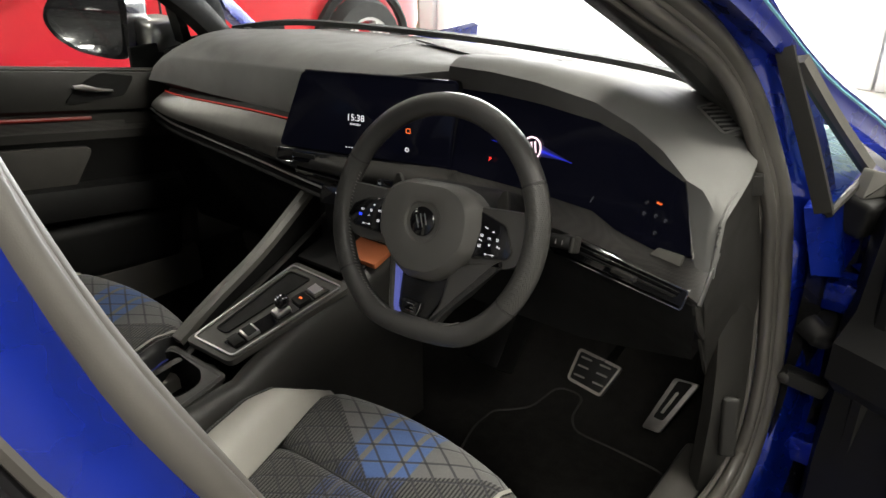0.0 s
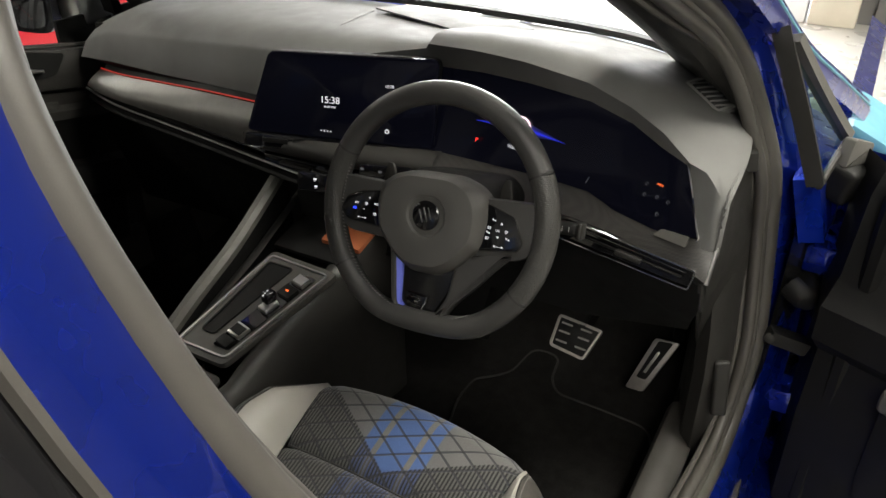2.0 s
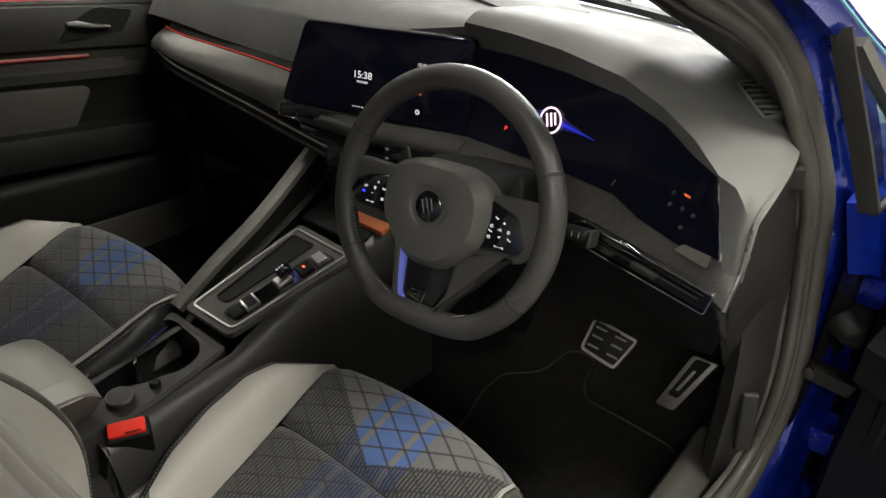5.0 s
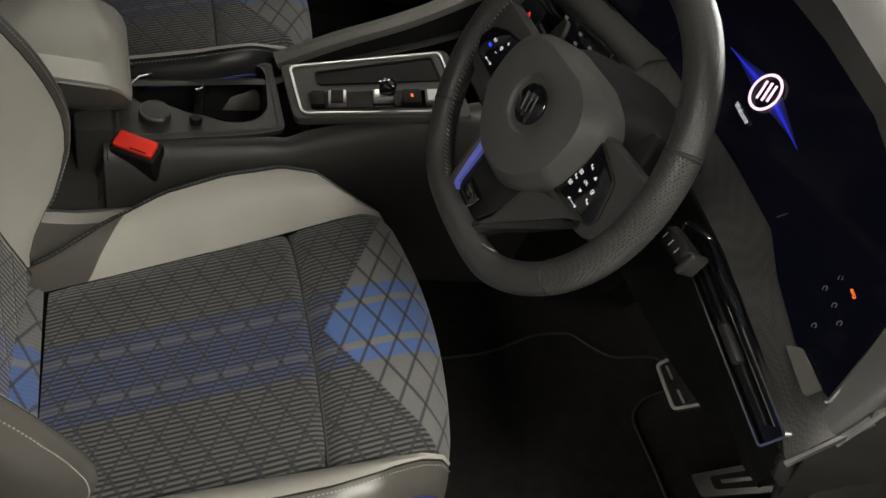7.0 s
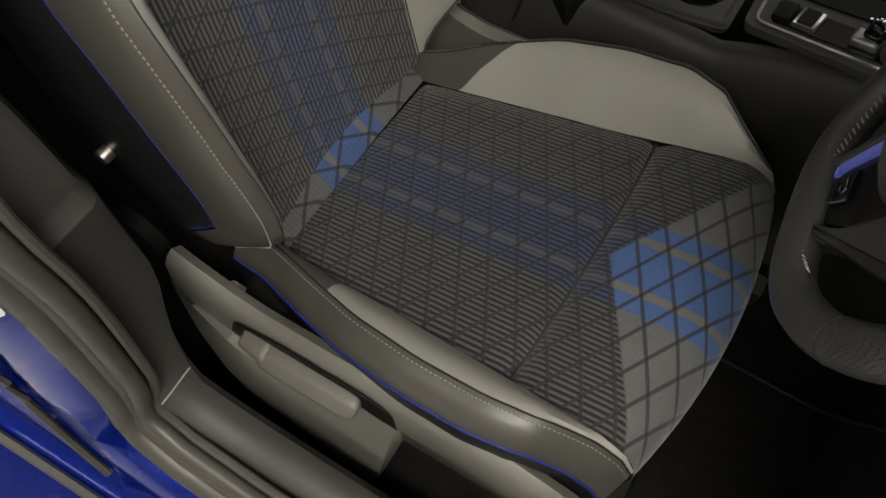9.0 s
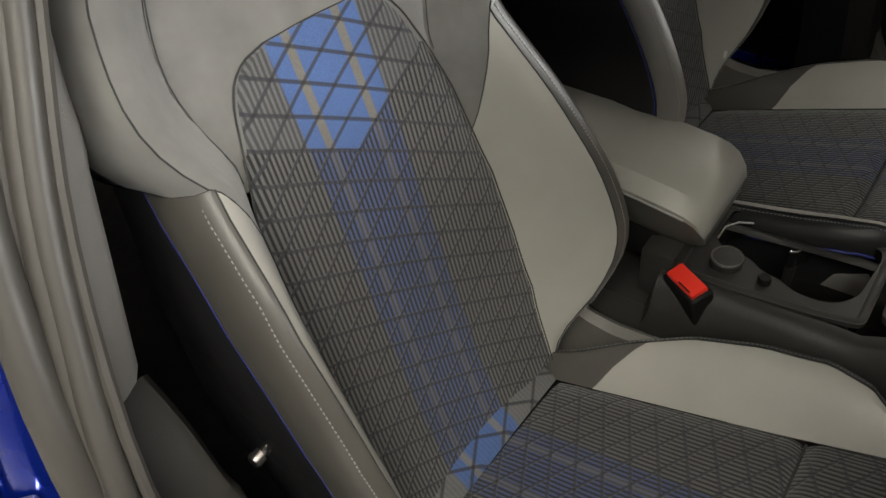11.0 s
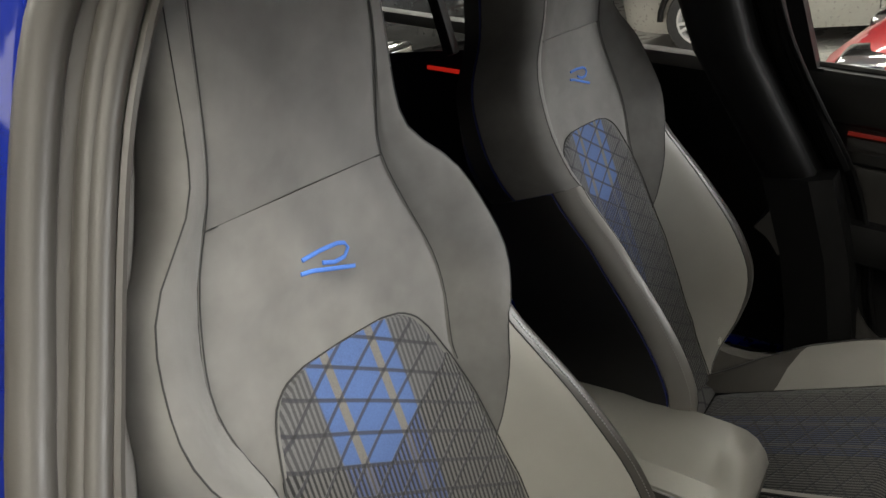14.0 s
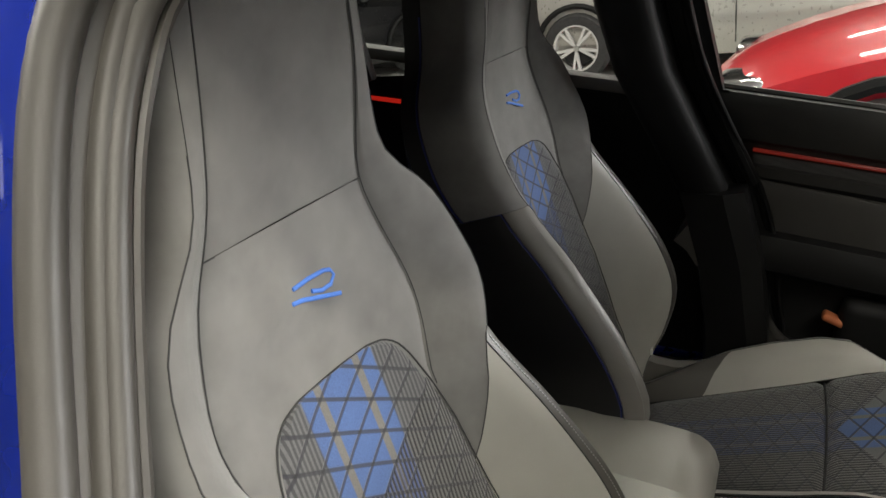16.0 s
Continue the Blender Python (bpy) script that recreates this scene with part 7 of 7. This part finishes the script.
for d, k in ((-0.022, 0.9), (-0.05, 1.0), (-0.10, 1.0), (-0.16, 0.95)):
    rows.append([wp(x * k, y * k, d) for x, y in rounded([(-0.085, 0.03), (-0.06, 0.062), (0.06, 0.062), (0.085, 0.03), (0.08, -0.05), (0.04, -0.075), (-0.04, -0.075), (-0.08, -0.05)], 0.02)])
part("shroud", loft(rows), DARK, column)
for sg in (-1, 1):
    stalk = part("stalk", sweep([wp(sg * 0.07, 0.012, -0.055), wp(sg * 0.12, 0.010, -0.058), wp(sg * 0.15, 0.008, -0.060)], circle(0.009, 8), False, (0, 0, 1)), DARK, column, "black column stalk")
    part("stalk_knob", rbox((0.042, 0.020, 0.022), WM @ Matrix.Translation((sg * 0.180, 0.004, -0.062)), 0.009, 3), DARK, stalk)
    part("stalk_ring", rbox((0.007, 0.024, 0.026), WM @ Matrix.Translation((sg * 0.203, 0.003, -0.062)), 0.010, 3), POST, stalk)
    bm = bmesh.new()
    for u in (0.168, 0.178, 0.188):
        rbox((0.0008, 0.007, 0.0006), WM @ Matrix.Translation((sg * u, 0.004, -0.0508)), 0, bm=bm)
    part("stalk_marks", bm, THREAD, stalk, "pale printed marks")

# ---- centre console ----
con = thing("centre_console", "black centre console with silver-framed shifter panel", "centre console", (0.02, -0.1, 0.35))


def conz(y):
    return lerp([(-0.9, 0.60), (-0.40, 0.610), (-0.15, 0.625), (-0.11, 0.645), (0.09, 0.703), (0.20, 0.735), (0.27, 0.76)], y)[0]


def half(y):
    return lerp([(-0.9, 0.085), (-0.30, 0.088), (-0.12, 0.092), (0.10, 0.105), (0.25, 0.125)], y)[0]


rows = []
for y in (-0.95, -0.7, -0.45, -0.40, -0.385):
    z, h = conz(y) - (0.05 if y < -0.39 else 0.0), half(y)
    rows.append([(0.012 + x, y, q) for x, q in ((-h - 0.01, 0.34), (-h, z - 0.03), (-h + 0.008, z), (h - 0.008, z), (h, z - 0.03), (h + 0.01, 0.34))])
part("rear_box", loft(rows), CONM, con, "black plastic console box")
def topz(y):
    """Height of the tray's top face."""
    return 0.6225 + 0.045 * (y + 0.26)


for sg in (-1, 1):
    bm = bmesh.new()
    rows = []
    for y in np.linspace(-0.39, 0.27, 23):
        z, h = conz(y), half(y)
        if y < -0.15:
            z = topz(y)
        rows.append([(0.012 + sg * x, y, q) for x, q in ((h + 0.014, 0.34), (h + 0.011, z - 0.10), (h + 0.006, z - 0.05), (h - 0.004, z - 0.018), (h - 0.014, z - 0.006), (h - 0.026, z - 0.001), (h - 0.034, z - 0.003))])
    grid(bm, rows)
    part("side_wall", bm, CONM, con, "dark grey console side")
# cup holder tray: a top plate with one opening, its wells below
HOLE = rounded([(-0.080, -0.352), (-0.015, -0.352), (0.001, -0.336), (0.004, -0.302), (0.020, -0.280), (0.027, -0.255), (0.040, -0.232), (0.042, -0.205), (0.034, -0.184), (0.012, -0.168), (-0.060, -0.160), (-0.080, -0.164), (-0.082, -0.185)], 0.008, 3)
RIMO = rounded([(-0.092, -0.380), (0.070, -0.380), (0.072, -0.30), (0.068, -0.20), (0.060, -0.150), (-0.092, -0.146)], 0.012, 4)
bm = bmesh.new()
eds = []
for lp in (RIMO, HOLE):
    vs = [bm.verts.new((x, y, topz(y) + 0.001)) for x, y in lp]
    eds += [bm.edges.new((vs[n - 1], vs[n])) for n in range(len(vs))]
bmesh.ops.triangle_fill(bm, edges=eds, use_beauty=True)
part("tray_top", bm, CONM, con, "dark grey tray round the cup holders", 60)
bm = bmesh.new()
grid(bm, [[(x, y, topz(y) + dz) for x, y in HOLE] for dz in (0.0025, 0.001, -0.004, -0.075)], close_u=True)
part("cup_well", bm, DARK, con, "black cup wells")
bm = bmesh.new()
grid(bm, [[(x, y, topz(y) + dz) for x, y in ring_outline(RIMO, w)] for w, dz in ((0.0, -0.006), (0.002, 0.001), (0.005, 0.0028), (0.009, 0.0026), (0.011, 0.001))], close_u=True)
part("tray_lip", bm, CONM, con, "raised lip of the tray")
part("well_floor", rbox((0.125, 0.20, 0.006), Matrix.Translation((-0.020, -0.256, 0.551)), 0.002), DARK, con)
part("well_divider", rbox((0.045, 0.012, 0.055), Matrix.Translation((-0.062, -0.258, 0.580)), 0.004), CONM, con, "grey rib between the cup wells")
knob = part("socket_lid", lathe([(0.0, 0), (0.021, 0), (0.021, 0.010), (0.018, 0.013), (0.0, 0.014)], 24, Matrix.Translation((0.027, -0.323, topz(-0.323)))), CONM, con, "round black socket lid")
bm = bmesh.new()
tube([(0.027 + 0.0195 * math.cos(a), -0.323 + 0.0195 * math.sin(a), topz(-0.323) + 0.0125) for a in np.linspace(0, 2 * math.pi, 22, endpoint=False)], 0.0012, 5, True, bm=bm)
part("lid_ring", bm, TRIM, knob)
part("push_button", lathe([(0.0, 0), (0.0085, 0), (0.0085, 0.008), (0.007, 0.010), (0, 0.010)], 16, Matrix.Translation((0.040, -0.271, topz(-0.271)))), DARK, con)
for pts in (((0.005, -0.351), (-0.045, -0.350), (-0.062, -0.338), (-0.072, -0.315)), ((-0.036, -0.262), (-0.041, -0.254), (-0.058, -0.246), (-0.069, -0.229))):
    clip = part("cup_clip", sweep([(x, y, 0.610) for x, y in pts], [(-0.001, -0.020), (0.001, -0.020), (0.001, 0.006), (-0.001, 0.006)]), DARK, con, "folding cup clip")
    part("clip_edge", tube([(x, y, 0.617) for x, y in pts], 0.0014, 6), SATIN, clip, "bright clip edge")
# shifter panel
PN = axes((0.020, -0.021, 0.679), (1, 0.0, 0.0), (0.04, 0.963, 0.272), (0, -0.272, 0.963))
po = rounded([(-0.072, -0.112), (0.036, -0.112), (0.086, 0.112), (-0.050, 0.118)], 0.012)
part("panel_plate", slab([(x * 1.12, y * 1.10) for x, y in po], 0.012, PN @ Matrix.Translation((0, 0, -0.012)), 0.003), mat("shifter_panel_plastic", (0.055, 0.053, 0.049), 0.5, grain=0.15, gscale=900), con, "grey shifter panel")
part("panel_frame", frame_slab(po, 0.0036, 0.0035, PN), SATIN, con, "thin silver frame")
# no depth here: a thin black plate paints the dark inside of the slot
part("storage_slot_shade", slab(rounded([(-0.048, -0.075), (-0.022, -0.075), (0.012, 0.10), (-0.040, 0.10)], 0.008), 0.0012, PN), DARK, con, "flat black patch for the shade in the storage slot")
part("slot_wall", frame_slab(rounded([(-0.050, -0.077), (-0.020, -0.077), (0.014, 0.102), (-0.042, 0.102)], 0.008), 0.003, 0.003, PN), DARK, con)
key = part("key_strip", slab(rounded([(-0.006, -0.095), (0.028, -0.095), (0.070, 0.095), (0.034, 0.095)], 0.004), 0.0025, PN), PIANO, con, "gloss black key strip")
KD = Vector((0.042, 0.19, 0)).normalized()
for i, (s, ln, mt, lab) in enumerate(((-0.083, 0.020, DARK, "black key"), (-0.055, 0.026, SATIN, "silver-rimmed key"), (0.052, 0.026, DARK, "black key with amber lamp"), (0.083, 0.024, TRIM, "grey key"))):
    c = Vector((0.011, -0.095, 0)) + KD * (s + 0.095)
    kk = part("key", rbox((0.030, ln, 0.008), PN @ Matrix.Translation((c.x, c.y, 0.005)) @ Euler((0, 0, radians(-12))).to_matrix().to_4x4(), 0.002, 2), mt, con, lab)
    if i == 1:
        part("key_cap", rbox((0.026, ln - 0.008, 0.002), PN @ Matrix.Translation((c.x, c.y, 0.0095)) @ Euler((0, 0, radians(-12))).to_matrix().to_4x4(), 0.0005, 1), DARK, kk)
    if i == 2:
        part("key_lamp", rbox((0.006, 0.003, 0.001), PN @ Matrix.Translation((c.x, c.y, 0.0095)), 0, 1), ORANGE_ON, kk)
    if i == 3:
        part("key_cap", rbox((0.024, ln - 0.006, 0.002), PN @ Matrix.Translation((c.x, c.y, 0.0095)) @ Euler((0, 0, radians(-12))).to_matrix().to_4x4(), 0.0005, 1), SATIN, kk)
c = Vector((0.011, -0.095, 0)) + KD * 0.105
sel = part("gear_selector", rbox((0.022, 0.030, 0.012), PN @ Matrix.Translation((c.x, c.y, 0.008)) @ Euler((0, 0, radians(-12))).to_matrix().to_4x4(), 0.004, 3), SATIN, con, "short chrome and black gear selector")
part("selector_top", rbox((0.020, 0.022, 0.024), PN @ Matrix.Translation((c.x, c.y + 0.008, 0.024)) @ Euler((radians(-20), 0, radians(-12))).to_matrix().to_4x4(), 0.007, 3), PIANO, sel)
bm = bmesh.new()
for v in (-0.006, 0.0, 0.006):
    rbox((0.002, 0.003, 0.0006), PN @ Matrix.Translation((c.x, c.y + v + 0.004, 0.037)), 0, bm=bm)
part("selector_marks", bm, WHITE_ON, sel)
# rail up to the dashboard on the passenger side
for sg, xs in ((-1, -0.088),):
    rail = [Vector((xs + dx, y, z)) for dx, y, z in ((0.0, -0.14, 0.635), (0.0, -0.05, 0.680), (0.0, 0.06, 0.728), (-0.004, 0.17, 0.788), (-0.01, 0.24, 0.825))]
    part("grab_rail", sweep(spline(rail, 4), [(-0.012, -0.010), (0.010, -0.010), (0.012, 0.004), (0.004, 0.011), (-0.010, 0.009)]), TRIM, con, "grey padded side rail")
    bm = bmesh.new()
    rr = spline(rail, 4)
    grid(bm, [[p + Vector((0.004, 0, -0.006)) for p in rr], [Vector((xs - 0.01, p.y, 0.36)) for p in rr]])
    part("rail_wall", bm, DARK, con)
part("front_tray", rbox((0.15, 0.10, 0.01), Matrix.Translation((0.03, 0.17, 0.722)) @ Euler((radians(14), 0, 0)).to_matrix().to_4x4(), 0.003), DARK, con)
# the tray's orange light is the mat's own colour, nothing glows
part("tray_mat", rbox((0.085, 0.06, 0.012), Matrix.Translation((0.085, 0.185, 0.735)) @ Euler((radians(14), 0, 0)).to_matrix().to_4x4(), 0.003), ORANGE, con, "tray mat painted with the orange light on it")
part("centre_block", rbox((0.19, 0.05, 0.14), Matrix.Translation((0.04, 0.235, 0.80)), 0.012), DARK, con)
# the backlight here is likewise only orange colour
part("stack_glow", rbox((0.085, 0.006, 0.032), Matrix.Translation((0.105, 0.206, 0.775)), 0.002, 1), ORANGE, con, "pocket wall painted orange for its backlight")
# armrest
arm = thing("armrest", "grey leather padded centre armrest", "armrest", (-0.03, -0.55, 0.60))
rows = []
for y, t, h in ((-0.74, 0.70, 0.062), (-0.68, 0.738, 0.078), (-0.55, 0.735, 0.084), (-0.44, 0.722, 0.086), (-0.40, 0.716, 0.086), (-0.380, 0.711, 0.0855), (-0.366, 0.703, 0.0835), (-0.357, 0.692, 0.0805), (-0.352, 0.678, 0.076)):
    b = t - 0.08 if y < -0.39 else 0.636
    rows.append([(-0.038 + x, y, z) for x, z in ((-h + 0.012, b), (-h, b + 0.02), (-h, t - 0.022), (-h + 0.018, t - 0.003), (0, t + 0.004), (h - 0.018, t - 0.003), (h, t - 0.022), (h, b + 0.02), (h - 0.012, b))])
# darker copy of the grey leather: the roof's shade is in its colour
part("pad", loft([[(x, y, max(z, r[2][2] - 0.006)) for x, y, z in r[1:8]] for r in rows]), mat("shaded_armrest_leather", (0.235, 0.228, 0.208), 0.36, grain=0.08, gscale=1100, vary=0.06), arm, "grey leather pad")
part("pad_side", loft([[(x * 0.985 - 0.0006, y - 0.002, min(z, r[2][2] - 0.004)) for x, y, z in r] for r in rows]), SIDEL, arm, "darker leather lower side")
for sg in (-1, 1):
    part("pad_seam", tube([(-0.038 + sg * (h + 0.0005), y, t - 0.028) for y, t, h in ((-0.68, 0.738, 0.078), (-0.55, 0.735, 0.084), (-0.44, 0.722, 0.086), (-0.38, 0.712, 0.086))], 0.0016, 5), THREAD, arm)
part("base", rbox((0.13, 0.32, 0.08), Matrix.Translation((-0.03, -0.56, 0.625)), 0.015), DARK, arm)
part("hinge_post", rbox((0.16, 0.05, 0.10), Matrix.Translation((-0.01, -0.40, 0.585)), 0.012), CONM, arm)
# belt buckles
for nm, x, y in (("seat_belt_buckle", 0.086, -0.358),):
    bk = thing(nm, "black seat belt buckle with red release button", "seat belt buckle", (x, y, 0.5))
    BM_ = axes((0.0885, -0.351, 0.627), (0.86, -0.5, -0.25), (0.5, 0.86, 0.0), (0.22, -0.12, 0.96))
    part("body", rbox((0.034, 0.062, 0.085), BM_ @ Matrix.Translation((0.0, 0, -0.046)), 0.006, 3), DARK, bk)
    part("release_button", rbox((0.025, 0.052, 0.008), BM_ @ Matrix.Translation((0, 0, -0.001)), 0.003, 2), REDPL, bk, "red release button")
    part("button_slot", rbox((0.002, 0.022, 0.001), BM_ @ Matrix.Translation((0.010, 0.008, 0.0032)), 0, 1), DARK, bk)
    part("strap", rbox((0.006, 0.04, 0.14), Matrix.Translation((x - 0.002, y - 0.07, 0.47)), 0.002), DARK, bk)

# ---- pedals, mats ----
brake = thing("brake_pedal", "steel brake pedal with black rubber pads", "pedal", (0.468, 0.45, 0.48))
BRM = axes((0.468, 0.425, 0.485), (1, -0.02, -0.05), (0.06, 0.62, 0.78), (0, -0.78, 0.62))
bo = rounded([(-0.045, -0.036), (0.034, -0.042), (0.052, 0.030), (-0.046, 0.034)], 0.010)
part("plate", slab(bo, -0.008, BRM), STEEL, brake)
part("plate_edge", frame_slab(bo, 0.005, 0.004, BRM), STEEL, brake)
part("pad", slab(ring_outline(bo, 0.006), 0.004, BRM, 0.001), DARK, brake, "black rubber pad")
for u in (-0.022, 0.02):
    for v in (-0.020, 0.0, 0.018):
        part("rib", rbox((0.024, 0.004, 0.004), BRM @ Matrix.Translation((u, v, 0.005)), 0.001, 1), STEEL, brake)
part("arm", sweep(spline([BRM @ Vector((0.01, 0.02, -0.01)), (0.50, 0.50, 0.56), (0.50, 0.56, 0.70)], 3), [(-0.006, -0.014), (0.006, -0.014), (0.006, 0.014), (-0.006, 0.014)]), DARK, brake)
acc = thing("accelerator_pedal", "brushed steel accelerator pedal with black inlay", "pedal", (0.63, 0.46, 0.45))
ACM = axes((0.630, 0.425, 0.475), (0.98, -0.12, 0.05), (0.28, 0.45, 0.85), (-0.13, -0.82, 0.50))
ao = rounded([(-0.020, -0.062), (0.016, -0.060), (0.028, 0.060), (-0.020, 0.055)], 0.006)
part("plate", slab(ao, 0.008, ACM, 0.002), STEEL, acc)
part("inlay", slab(rounded([(-0.011, -0.034), (0.009, -0.034), (0.018, 0.056), (-0.010, 0.052)], 0.005), 0.003, ACM @ Matrix.Translation((0, 0, 0.0065))), DARK, acc, "black rubber inlay")
part("inlay_bar", rbox((0.006, 0.05, 0.004), ACM @ Matrix.Translation((0.001, 0.005, 0.010)) @ Euler((0, 0, radians(-4))).to_matrix().to_4x4(), 0.002, 2), STEEL, acc)
part("arm", rbox((0.02, 0.02, 0.12), Matrix.Translation((0.66, 0.50, 0.56)), 0.005), DARK, acc)
fm = thing("floor_mat", "black carpet floor mat with grey piped edge", "floor mat", (0.40, 0.15, 0.32))
mo = rounded([(0.29, -0.30), (0.29, 0.20), (0.264, 0.30), (0.268, 0.37), (0.297, 0.393), (0.33, 0.43), (0.34, 0.535), (0.406, 0.535), (0.418, 0.45), (0.446, 0.412), (0.543, 0.41), (0.648, 0.402), (0.674, 0.35), (0.68, -0.30)], 0.03)
part("mat", slab(mo, 0.012, Matrix.Translation((0, 0, 0.318)), 0.004), CARPET, fm)
part("mat_edge", tube([(x, y, 0.330) for x, y in mo], 0.0024, 6, True), CONM, fm, "grey piped edge")
part("foot_rest", rbox((0.09, 0.10, 0.22), Matrix.Translation((0.20, 0.52, 0.46)) @ Euler((radians(-38), 0, 0)).to_matrix().to_4x4(), 0.012), DARK, shell, "black foot rest")
